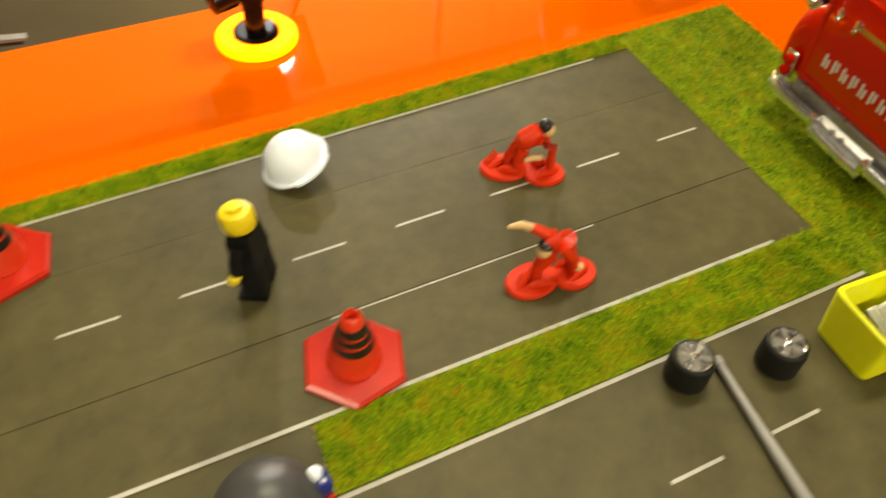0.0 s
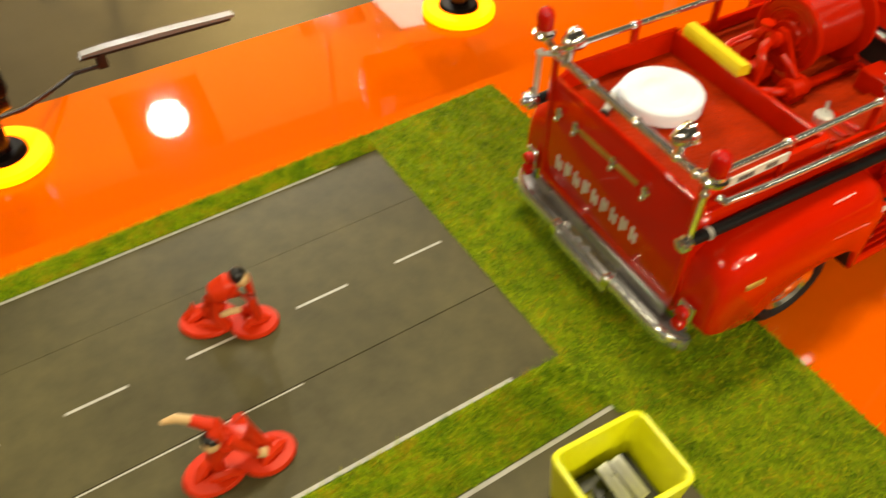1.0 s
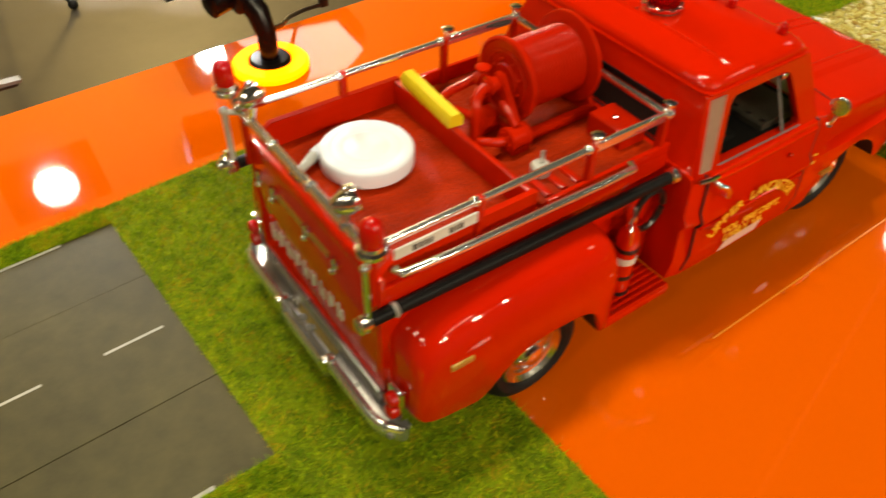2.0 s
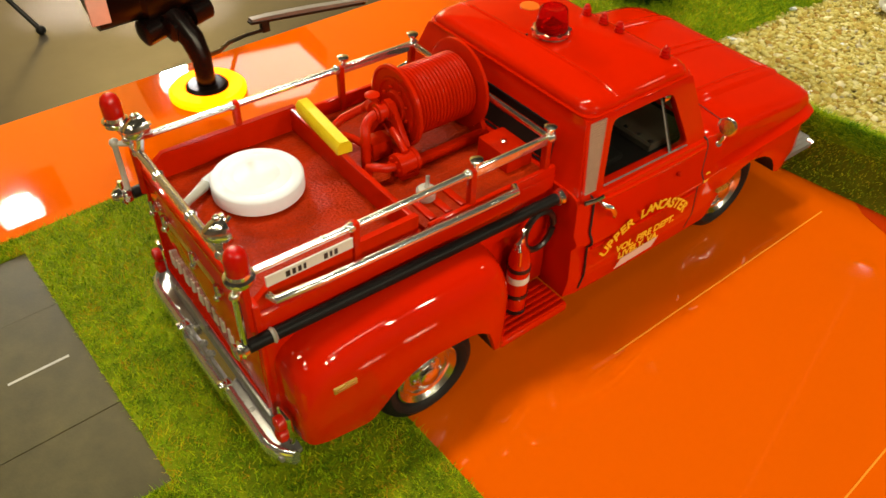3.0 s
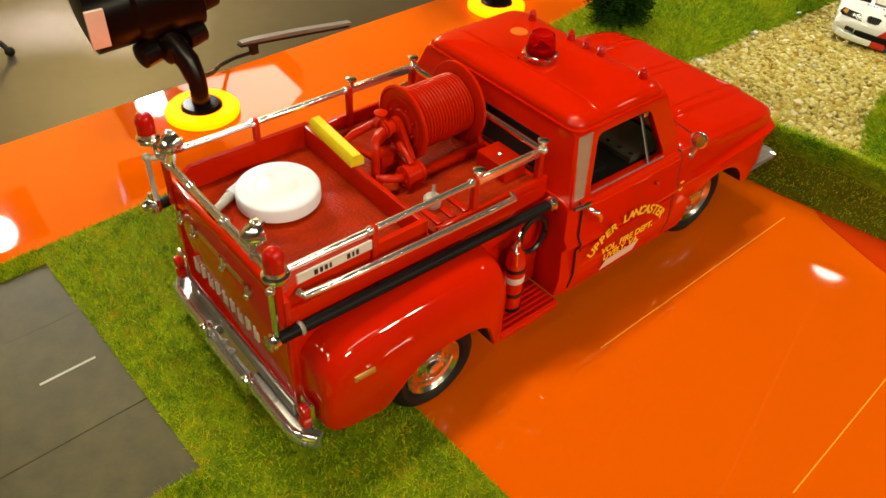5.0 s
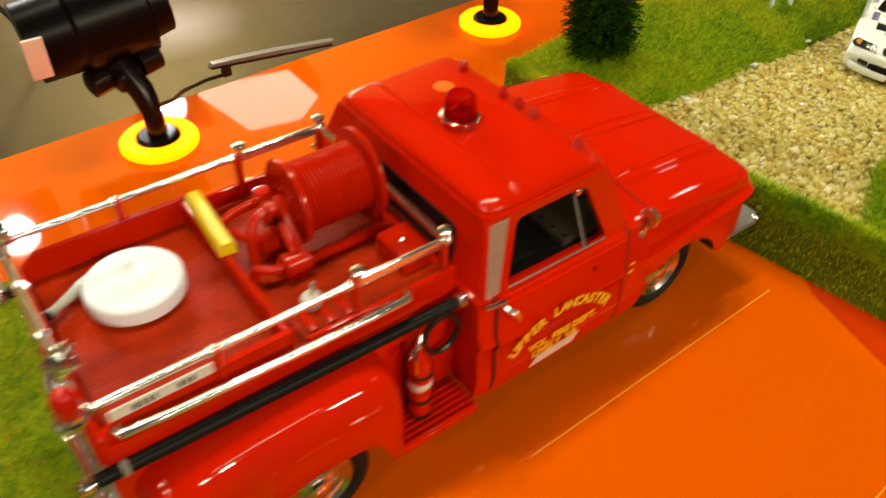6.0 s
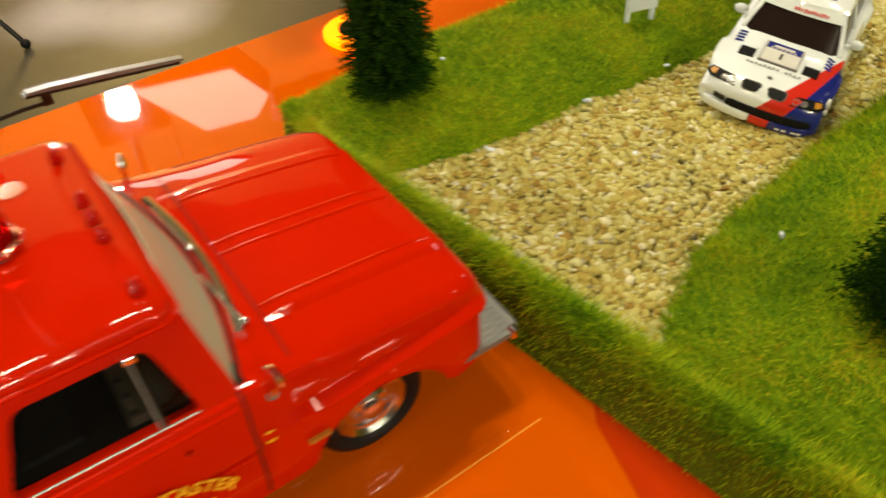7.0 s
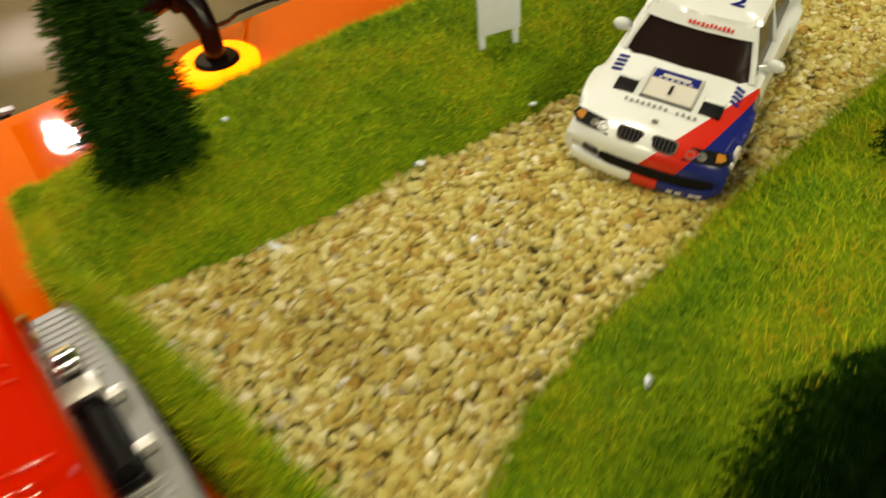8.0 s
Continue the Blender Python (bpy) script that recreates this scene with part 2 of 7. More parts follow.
# ---- mesh helpers ----
def part(name, bm, material, parent=None, label="", smooth=True):
    """Links a bmesh as one mesh object under a thing or a part."""
    bmesh.ops.recalc_face_normals(bm, faces=bm.faces)
    me = bpy.data.meshes.new(name)
    for f in bm.faces:
        f.smooth = smooth
    bm.to_mesh(me)
    bm.free()
    for m in material if isinstance(material, (list, tuple)) else [material]:
        me.materials.append(m)
    if smooth:
        me.set_sharp_from_angle(angle=radians(38))
    ob = new(name, me)
    ob.parent = parent
    if label:
        tagged(ob, label)
    return ob


def thing(name, label, category, group="", kind=""):
    return tagged(new(name), label, category, group, kind)


def box(bm, x0, x1, y0, y1, z0, z1, bevel=0.0, mi=0, m=None):
    r = bmesh.ops.create_cube(bm, size=1.0)
    vs = r["verts"]
    bmesh.ops.scale(bm, vec=(x1 - x0, y1 - y0, z1 - z0), verts=vs)
    bmesh.ops.translate(bm, vec=((x0 + x1) / 2, (y0 + y1) / 2, (z0 + z1) / 2), verts=vs)
    fs = set(f for v in vs for f in v.link_faces)
    if bevel:
        es = list(set(e for v in vs for e in v.link_edges))
        rb = bmesh.ops.bevel(bm, geom=es, offset=bevel, segments=2, affect="EDGES", profile=0.5)
        fs = set(f for f in fs if f.is_valid) | set(rb["faces"])
        vs = list(set(v for f in fs for v in f.verts))
    for f in fs:
        f.material_index = mi
    if m is not None:
        bmesh.ops.transform(bm, matrix=m, verts=vs)
    return vs


def loft(bm, rings, caps=True, mi=0, closed=True):
    """Skins a row of rings of equal count."""
    vr = [[bm.verts.new(p) for p in ring] for ring in rings]
    n = len(vr[0])
    fs = []
    for a, b in zip(vr, vr[1:]):
        for k in range(n if closed else n - 1):
            j = (k + 1) % n
            fs.append(bm.faces.new((a[k], a[j], b[j], b[k])))
    if caps and closed:
        fs.append(bm.faces.new(list(reversed(vr[0]))))
        fs.append(bm.faces.new(vr[-1]))
    for f in fs:
        f.material_index = mi
    return vr


def ring_at(c, axis, r, n=12, ry=None):
    """A circle round c, square to axis."""
    a = Vector(axis).normalized()
    u = a.orthogonal().normalized()
    w = a.cross(u)
    return [Vector(c) + u * (r * math.cos(2 * math.pi * k / n)) + w * ((ry or r) * math.sin(2 * math.pi * k / n)) for k in range(n)]


def rod(bm, a, b, r, n=10, mi=0, r2=None):
    d = Vector(b) - Vector(a)
    loft(bm, [ring_at(a, d, r, n), ring_at(b, d, r2 if r2 is not None else r, n)], mi=mi)


def pipe(bm, pts, r, n=8, mi=0):
    """A bent tube through pts."""
    p = [Vector(q) for q in pts]
    rings = []
    u = None
    for k, q in enumerate(p):
        d = (p[min(k + 1, len(p) - 1)] - p[max(k - 1, 0)]).normalized()
        u = d.orthogonal().normalized() if u is None else (u - d * u.dot(d)).normalized()
        w = d.cross(u)
        rings.append([q + u * (r * math.cos(2 * math.pi * i / n)) + w * (r * math.sin(2 * math.pi * i / n)) for i in range(n)])
    loft(bm, rings, mi=mi)


def lathe(bm, prof, c, axis=(0, 0, 1), n=24, mi=0, mis=None, caps=True):
    """Turns (along, radius) pairs round an axis through c."""
    a = Vector(axis).normalized()
    vr = loft(bm, [ring_at(Vector(c) + a * h, a, max(r, 1e-5), n) for h, r in prof], caps=caps, mi=mi)
    if mis:
        for k, i in enumerate(mis):
            vs = set(vr[k]) | set(vr[k + 1])
            for f in set(f for v in vr[k] for f in v.link_faces):
                if all(v in vs for v in f.verts) and len(f.verts) == 4:
                    f.material_index = i
    return vr


def ball(bm, c, r, mi=0, sub=2, sc=(1, 1, 1), m=None):
    v = bmesh.ops.create_icosphere(bm, subdivisions=sub, radius=r)["verts"]
    bmesh.ops.scale(bm, vec=sc, verts=v)
    if m is not None:
        bmesh.ops.transform(bm, matrix=m, verts=v)
    bmesh.ops.translate(bm, vec=c, verts=v)
    for f in set(f for q in v for f in q.link_faces):
        f.material_index = mi
    return v


def prism(bm, outline, z0, z1, mi=0, m=None):
    """An outline of (x, y) raised from z0 to z1."""
    a = [(x, y, z0) for x, y in outline]
    b = [(x, y, z1) for x, y in outline]
    vr = loft(bm, [a, b], mi=mi)
    if m is not None:
        bmesh.ops.transform(bm, matrix=m, verts=vr[0] + vr[1])


B = bmesh.new


def from_arrays(name, verts, faces, material, parent=None, smooth=False):
    me = bpy.data.meshes.new(name)
    me.from_pydata(verts, [], faces)
    me.materials.append(material)
    if smooth:
        me.shade_smooth()
    ob = new(name, me)
    ob.parent = parent
    return ob


def lerp(x, xs, ys):
    return float(np.interp(x, xs, ys))


# ---- the hall ----
def hall():
    bm = B()
    box(bm, -5, 5, -4, 3.4, FLOOR - 0.1, FLOOR)
    tagged(part("floor", bm, HALLFLOOR, smooth=False), "smooth grey vinyl floor of the hall", "floor", kind="structure")
    bm = B()
    box(bm, -5, 5, -4, 3.4, CEIL, CEIL + 0.1)
    tagged(part("ceiling", bm, HALLCEIL, smooth=False), "dim beige ceiling of the hall", "ceiling", kind="structure")
    for n, (x0, x1, y0, y1) in (("wall_north", (-5, 5, 3.4, 3.5)), ("wall_south", (-5, 5, -4.1, -4)), ("wall_east", (5, 5.1, -4.1, 3.5)), ("wall_west", (-5.1, -5, -4.1, 3.5))):
        bm = B()
        box(bm, x0, x1, y0, y1, FLOOR - 0.1, CEIL + 0.1)
        tagged(part(n, bm, BACKWALL if n == "wall_north" else HALLWALL, smooth=False), "plain warm beige wall of the hall", "wall", kind="structure")


hall()

SHELF, STEP, EDGE = -0.045, 0.0965, 0.2345


def table():
    """The orange display table: flat top and a lower rim shelf at the back."""
    t = thing("display_table", "glossy orange lacquered display table with a lower back rim", "table")
    prof = [(-0.6, -0.04), (-0.6, -0.003), (-0.597, 0.0), (STEP - 0.0008, 0.0), (STEP, -0.0008), (STEP, SHELF + 0.001), (STEP + 0.001, SHELF), (EDGE - 0.002, SHELF), (EDGE, SHELF - 0.002), (EDGE, SHELF - 0.04)]
    bm = B()
    rings = [[(x, y, z) for y, z in prof] for x in (-1.1, 1.3)]
    loft(bm, rings)
    part("tabletop", bm, TABLE, t, smooth=False)
    for x in (-0.95, 0.0, 1.15):
        for y in (-0.5, 0.17):
            bm = B()
            box(bm, x - 0.025, x + 0.025, y - 0.025, y + 0.025, FLOOR, -0.03 if y < 0 else -0.06, 0.003)
            part("leg", bm, BLACK, t)
    bm = B()
    prism(bm, [(0.167, -0.05), (0.1575, -0.0615), (0.149, -0.086), (0.143, -0.11), (0.12, -0.3), (0.6, -0.3), (0.6, -0.05)], -0.0004, 0.0002)
    part("corner_panel", bm, REDSHEET, t, "redder lacquered panel set into the table", smooth=False)
    # panel seams; the glint of their chamfer is painted as paler orange
    for a, b in (((0.05, -0.0512), (0.148, -0.0528)), ((0.05, -0.1128), (0.128, -0.1098))):
        bm = B()
        d = Vector((b[0] - a[0], b[1] - a[1], 0)).normalized().cross(Vector((0, 0, 1))) * 0.00022
        prism(bm, [(a[0] - d.x, a[1] - d.y), (b[0] - d.x, b[1] - d.y), (b[0] + d.x, b[1] + d.y), (a[0] + d.x, a[1] + d.y)], -0.0004, 0.00015)
        part("panel_seam", bm, SEAMLINE, t, smooth=False)
    return t


table()


# ---- the model fire truck (x ahead, its right side at minus y, rear axle at x = 0) ----
TYRE_R, AXLE_F = 0.0137, 0.1155


def arch(x, base):
    """Lower edge of the body, raised over the front wheel."""
    d = abs(x - AXLE_F)
    r = 0.0168
    return max(base, TYRE_R + 0.84 * math.sqrt(r * r - d * d)) if d < r else base


def half_width(x):
    return lerp(x, [0.043, 0.047, 0.06, 0.09, 0.105, 0.125, 0.136, 0.1405, 0.142, 0.1428], [0.0372, 0.0382, 0.0385, 0.0384, 0.0381, 0.0376, 0.037, 0.036, 0.0348, 0.0332])


def top_z(x):
    return lerp(x, [0.043, 0.09, 0.1, 0.12, 0.135, 0.1405, 0.142, 0.1428], [0.0472, 0.0472, 0.0458, 0.044, 0.0424, 0.0412, 0.0402, 0.0388])


def side_profile(x, zb, off=0.0):
    """Right-hand half of the body section from the sill to the middle: (y, z)."""
    w, zt = half_width(x) + off, top_z(x)
    front = lerp(x, [0.09, 0.104], [0.0, 1.0])
    zs = lerp(x, [0.043, 0.095, 0.139], [0.034, 0.0345, 0.0352])
    zb = min(zb, zs - 0.0035)
    crown = lerp(x, [0.09, 0.105, 0.135, 0.1428], [0.0, 0.0016, 0.0014, 0.0008])
    flare = 0.0009 * front
    return [(w * 0.955, zb), (w * 0.985, zb + 0.35 * (zs - zb)), (w - 0.0012, zs - 0.0022), (w + flare, zs - 0.0004), (w + flare, zs + 0.0006),
            (w - 0.0012 - 0.0002 * front, zs + 0.0024), (w - 0.0016 - 0.0002 * front, zt - 0.0022), (w - 0.0023 - 0.0006 * front, zt - 0.0007),
            (w - 0.0042 - 0.0012 * front, zt), (w * 0.64, zt + crown * 0.52), (w * 0.615, zt + crown * 0.55), (w * 0.592, zt + crown * 0.55 + 0.0006 * front), (w * 0.567, zt + crown * 0.58 + 0.0006 * front), (w * 0.3, zt + crown * 0.9), (0, zt + crown)]


def body_ring(x, off=0.0):
    p = side_profile(x, arch(x, 0.0155), off)
    return [(x, -y, z) for y, z in p] + [(x, y, z) for y, z in reversed(p[:-1])]


def truck_body(t):
    xs = [0.0432, 0.0436, 0.0445, 0.047, 0.055, 0.065, 0.075, 0.085, 0.09, 0.094, 0.0975, 0.0998]
    xs += [AXLE_F + 0.0168 * math.cos(math.pi * k / 14) for k in range(13, 0, -1)]
    xs += [0.1345, 0.137, 0.139, 0.1405, 0.1413, 0.142, 0.1428]
    xs = sorted(xs)
    bm = B()
    vr = loft(bm, [body_ring(x) for x in xs])
    n = len(vr[0])
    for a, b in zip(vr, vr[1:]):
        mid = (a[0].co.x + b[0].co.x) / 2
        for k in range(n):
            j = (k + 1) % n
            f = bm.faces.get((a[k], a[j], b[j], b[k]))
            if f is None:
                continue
            # bottom faces take the shade colour
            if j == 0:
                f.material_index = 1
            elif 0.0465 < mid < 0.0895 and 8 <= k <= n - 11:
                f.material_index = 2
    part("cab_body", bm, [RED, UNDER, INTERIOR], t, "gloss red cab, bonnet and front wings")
    # raised bonnet ribs, and a dark strip painted as the shade in the panel gap
    for yr in (-0.0195, -0.0019, 0.0019, 0.0195):
        bm = B()
        rings = []
        for x in np.linspace(0.1, 0.1392, 10):
            p = side_profile(x, 0.03)
            y, z = yr * lerp(x, [0.1, 0.139], [1.0, 0.95]), lerp(abs(yr), [q[0] for q in reversed(p[8:])], [q[1] for q in reversed(p[8:])])
            rings.append([(x, y - 0.0009, z - 0.0004), (x, y - 0.0004, z + 0.00022), (x, y, z + 0.00036), (x, y + 0.0004, z + 0.00022), (x, y + 0.0009, z - 0.0004)])
        loft(bm, rings)
        part("bonnet_rib", bm, RED, t)
    bm = B()
    pipe(bm, [(0.0992, y, top_z(0.0992) + 0.0022 - 0.0022 * (y / 0.034) ** 2) for y in np.linspace(-0.033, 0.033, 11)], 0.00013, 6)
    part("bonnet_gap_shade", bm, UNDER, t)
    # doors
    for s in (-1, 1):
        bm = B()
        x0, x1 = 0.0474, 0.0878
        rings = []
        for x in np.linspace(x0, x1, 9):
            p = [q for q in side_profile(x, 0.0175, 0.0006)[:8]]
            inner = [(y - 0.0014, z) for y, z in reversed(p)]
            rings.append([(x, s * y, z) for y, z in p + inner])
        loft(bm, rings)
        d = part("door", bm, RED, t)
        # thin dark strips stand in for the shade in the door gaps
        for gx in (x0 - 0.0002, x1 + 0.0003):
            bm = B()
            pipe(bm, [(gx, s * (y + 0.00042), z) for y, z in side_profile(gx, 0.0175)[:9]], 0.00028, 6)
            part("door_gap_shade", bm, UNDER, d)
        bm = B()
        pipe(bm, [(x, s * (side_profile(x, 0.0175)[0][0] + 0.0002), 0.0174) for x in np.linspace(x0, x1, 8)], 0.00024, 6)
        part("door_gap_shade", bm, UNDER, d)
        for z, r in ((0.0312, 0.0005), (0.0452, 0.00055)):
            bm = B()
            pts = []
            for x in np.linspace(x0 + 0.001, x1 - 0.001, 9):
                q = side_profile(x, 0.0175, 0.0006)
                pts.append((x, s * (lerp(z, [p[1] for p in q[:8]], [p[0] for p in q[:8]]) + 0.0001), z))
            pipe(bm, pts, r, 8)
            part("door_crease", bm, RED, d)
        bm = B()
        ys = 0.0398
        pipe(bm, [(0.0484, s * (ys - 0.002), 0.0455), (0.0484, s * (ys + 0.0002), 0.0457), (0.0492, s * (ys + 0.0008), 0.0455), (0.0503, s * (ys + 0.001), 0.0438), (0.051, s * (ys + 0.0006), 0.0421), (0.051, s * (ys - 0.0012), 0.0415)], 0.00065, 10)
        part("door_handle", bm, CHROME, d, "chrome door handle")
        bm = B()
        ball(bm, (0.077, s * 0.0383, 0.0415), 0.0007)
        part("lock_button", bm, REDP, d)


def rounded(corners, r, n=4):
    """A polygon with rounded corners, n points a corner."""
    c = [Vector(p) for p in corners]
    pts = []
    for k, p in enumerate(c):
        a, b = (c[k - 1] - p).normalized(), (c[(k + 1) % len(c)] - p).normalized()
        for i in range(n):
            f = i / (n - 1)
            pts.append(p + a * r * (1 - f) ** 2 + b * r * f ** 2)
    return pts


def framed(bm, outer, inner, place, thick):
    """A flat frame: outer and inner outlines of equal count, put in space by place(u, v, depth)."""
    rings = [[place(p.x, p.y, d) for p in q] for q, d in ((outer, 0.0), (inner, 0.0), (inner, thick), (outer, thick), (outer, 0.0))]
    loft(bm, rings, caps=False)
    bmesh.ops.remove_doubles(bm, verts=bm.verts, dist=1e-7)


BELT, ROOF_EDGE = 0.0468, 0.0637


def green_house(t):
    """Roof, window frames, glass and back panel of the cab."""
    zb, zt = BELT, ROOF_EDGE

    def side_y(z):
        return 0.0356 - (z - zb) * 0.0061 / (zt - zb)

    def back_x(z):
        return 0.0437 + (z - zb) * 0.005 / (zt - zb)

    def loop(x0, x1, w, z, r, n=7):
        pts = []
        for cx, cy, a0 in ((x1 - r, w - r, 0), (x0 + r, w - r, 90), (x0 + r, -w + r, 180), (x1 - r, -w + r, 270)):
            for k in range(n):
                a = radians(a0 + 90 * k / (n - 1))
                pts.append((cx + r * math.cos(a), cy + r * math.sin(a), z))
        return pts
    layers = [(0.05, 0.0825, 0.028, 0.0626, 0.003), (0.0487, 0.0845, 0.0298, 0.0631, 0.0034), (0.0483, 0.085, 0.0303, 0.0634, 0.0036), (0.0482, 0.0851, 0.0304, 0.0638, 0.0036), (0.0485, 0.0848, 0.0301, 0.0641, 0.0036),
              (0.0489, 0.0843, 0.0296, 0.06395, 0.0036), (0.04895, 0.08425, 0.02955, 0.0646, 0.0036), (0.0491, 0.0841, 0.0294, 0.0651, 0.0038), (0.0495, 0.0837, 0.029, 0.0657, 0.0042), (0.0502, 0.0831, 0.0283, 0.0662, 0.0046), (0.0514, 0.0822, 0.0272, 0.0665, 0.005), (0.0545, 0.0795, 0.024, 0.0669, 0.006), (0.0575, 0.077, 0.018, 0.0672, 0.006), (0.061, 0.073, 0.01, 0.0673, 0.005)]
    bm = B()
    loft(bm, [loop(*q) for q in layers])
    part("roof", bm, RED, t)

    def roof_z(y):
        return lerp(abs(y), [0.0, 0.01, 0.018, 0.024, 0.0272, 0.0283, 0.029, 0.0294], [0.0673, 0.0673, 0.0672, 0.0669, 0.0665, 0.0662, 0.0657, 0.0651])
    bm = B()
    rings = []
    for y in np.linspace(-0.0288, 0.0288, 25):
        z = roof_z(y)
        rings.append([(0.0574, y, z - 0.0004), (0.0579, y, z + 0.0001), (0.0584, y, z + 0.00028), (0.0589, y, z + 0.0001), (0.0594, y, z - 0.0004)])
    loft(bm, rings)
    part("roof_rib", bm, RED, t)
    for s in (-1, 1):
        outer = rounded([(0.0439, zb - 0.0012), (0.0888, zb - 0.0012), (0.0848, zt - 0.0006), (0.049, zt - 0.0006)], 0.0006, 6)
        inner = rounded([(0.0512, zb + 0.0009), (0.0818, zb + 0.0004), (0.0774, zt - 0.0026), (0.0568, zt - 0.0026)], 0.002, 6)
        bm = B()
        framed(bm, outer, inner, lambda u, v, d: (u, s * (side_y(v) - d), v), 0.0022)
        fr = part("door_frame", bm, RED, t, "red window frame with slanted pillars")
        bm = B()
        pipe(bm, [(0.0514, s * (side_y(zb) - 0.0001), zb + 0.0009), (0.066, s * (side_y(zb) - 0.0001), zb + 0.0007), (0.0812, s * (side_y(zb) - 0.0001), zb + 0.0004)], 0.00022, 6)
        part("window_trim", bm, TRAYGREY, fr, "thin dull window trim")
        # ribbed bright panel on the rear pillar
        a = [Vector((0.0452, 0, zb + 0.0008)), Vector((0.0485, 0, zb + 0.0008)), Vector((0.0546, 0, zt - 0.0012)), Vector((0.0497, 0, zt - 0.0012))]
        for v in a:
            v.y = s * (side_y(v.z) + 0.0001)
        bm = B()
        rings = []
        for k in range(30):
            for f, h in ((k / 30, 0.0), ((k + 0.15) / 30, 0.0004), ((k + 0.55) / 30, 0.0004), ((k + 0.7) / 30, 0.0)):
                lo, hi, o = a[0].lerp(a[3], f), a[1].lerp(a[2], f), Vector((0, s, 0.45))
                rings.append([lo - o * 0.0006, hi - o * 0.0006, hi + o * h, lo + o * h])
        loft(bm, rings)
        part("pillar_panel", bm, PANELGREY, fr, "ribbed silver pillar panel")
        bm = B()
        pipe(bm, [(0.0436, s * 0.0372, zb + 0.0002), (0.046, s * 0.0378, zb + 0.0003), (0.049, s * 0.0378, zb + 0.0002)], 0.0006, 8)
        part("belt_strip", bm, CHROME, fr, "short chrome strip under the pillar panel")
        bm = B()
        rod(bm, (0.0748, s * (side_y(zb) - 0.0004), zb + 0.0006), (0.0744, s * (side_y(zt) - 0.0004), zt - 0.0025), 0.00022, 8)
        part("vent_post", bm, GREYROD, fr, "slim grey quarter-light post")
        bm = B()
        rod(bm, (0.0754, s * (side_y(zb) - 0.0006), zb + 0.0006), (0.075, s * (side_y(zt) - 0.0006), zt - 0.0025), 0.00035, 8)
        part("window_seal", bm, BLACK, fr)
        bm = B()
        box(bm, 0.0736, 0.0756, s * 0.0309 - 0.0005, s * 0.0309 + 0.0005, zt - 0.0036, zt - 0.0022, 0.0003)
        part("post_clip", bm, CHROME, fr)
        bm = B()
        q = [(0.0752, zb + 0.0006), (0.0815, zb + 0.0006), (0.0772, zt - 0.0027), (0.0748, zt - 0.0027)]
        loft(bm, [[(u, s * (side_y(v) - 0.0008), v) for u, v in q], [(u, s * (side_y(v) - 0.0011), v) for u, v in q]])
        part("quarter_light", bm, GLASS, fr)
        bm = B()
        box(bm, 0.0508, 0.087, s * 0.0335 - 0.0007, s * 0.0335 + 0.0007, zb - 0.001, zb + 0.0004, 0.0003)
        part("door_card", bm, INTERIOR, t)
    # windscreen
    bm = B()
    rings = []
    for f in np.linspace(0, 1, 4):
        z = zb - 0.0004 + (zt - zb - 0.0004) * f
        row = [(lerp(f, [0, 1], [0.0942, 0.0862]) - lerp(f, [0, 1], [0.0056, 0.0024]) * u * u, u * lerp(f, [0, 1], [0.0345, 0.0282]), z) for u in np.linspace(-1, 1, 11)]
        rings.append(row + [(x - 0.0004, y, z2) for x, y, z2 in reversed(row)])
    loft(bm, rings)
    part("windscreen", bm, SCREEN, t)
    bm = B()
    pipe(bm, [(0.0946 - 0.0056 * u * u, u * 0.0345, zb + 0.0004) for u in np.linspace(-1, 1, 13)], 0.0004, 6)
    part("windscreen_trim", bm, BLACK, t)
    bm = B()
    pipe(bm, [(0.0965 - 0.0026 * u * u, u * 0.024, top_z(0.0965) + 0.0009) for u in np.linspace(-1, 1, 9)], 0.001, 8)
    part("cowl_strip", bm, CHROME, t, "bright strip on the cowl")
    for y in (-0.022, 0.003):
        bm = B()
        rod(bm, (0.0958, y, zb + 0.0008), (0.0938, y + 0.015, zb + 0.0024), 0.0004, 6)
        ball(bm, (0.0958, y, zb + 0.0009), 0.0009, sub=2)
        part("wiper", bm, CHROME, t)
    # back panel with its window
    bm = B()
    outer = rounded([(-0.0352, zb - 0.001), (0.0352, zb - 0.001), (0.0296, zt - 0.0004), (-0.0296, zt - 0.0004)], 0.0008, 5)
    inner = rounded([(-0.0238, zb + 0.0026), (0.0238, zb + 0.0026), (0.0222, zt - 0.0056), (-0.0222, zt - 0.0056)], 0.002, 5)
    framed(bm, outer, inner, lambda u, v, d: (back_x(v) + d, u, v), 0.0016)
    bp = part("back_panel", bm, RED, t)
    bm = B()
    framed(bm, rounded([(-0.024, zb + 0.0024), (0.024, zb + 0.0024), (0.0224, zt - 0.0053), (-0.0224, zt - 0.0053)], 0.0022, 5), inner, lambda u, v, d: (back_x(v) - 0.0003 + d, u, v), 0.0008)
    part("window_rubber", bm, MATTBLACK, bp)
    bm = B()
    loft(bm, [[(back_x(v) + dx, y, v) for y, v in ((-0.0243, zb + 0.002), (0.0243, zb + 0.002), (0.0227, zt - 0.005), (-0.0227, zt - 0.005))] for dx in (0.0007, 0.001)])
    part("rear_window", bm, CARGLASS, bp)
    bm = B()
    box(bm, 0.049, 0.0535, -0.03, 0.03, zb - 0.0005, zb + 0.0075, 0.0012)
    box(bm, 0.0535, 0.064, -0.03, 0.03, zb - 0.0005, zb + 0.0018, 0.0008)
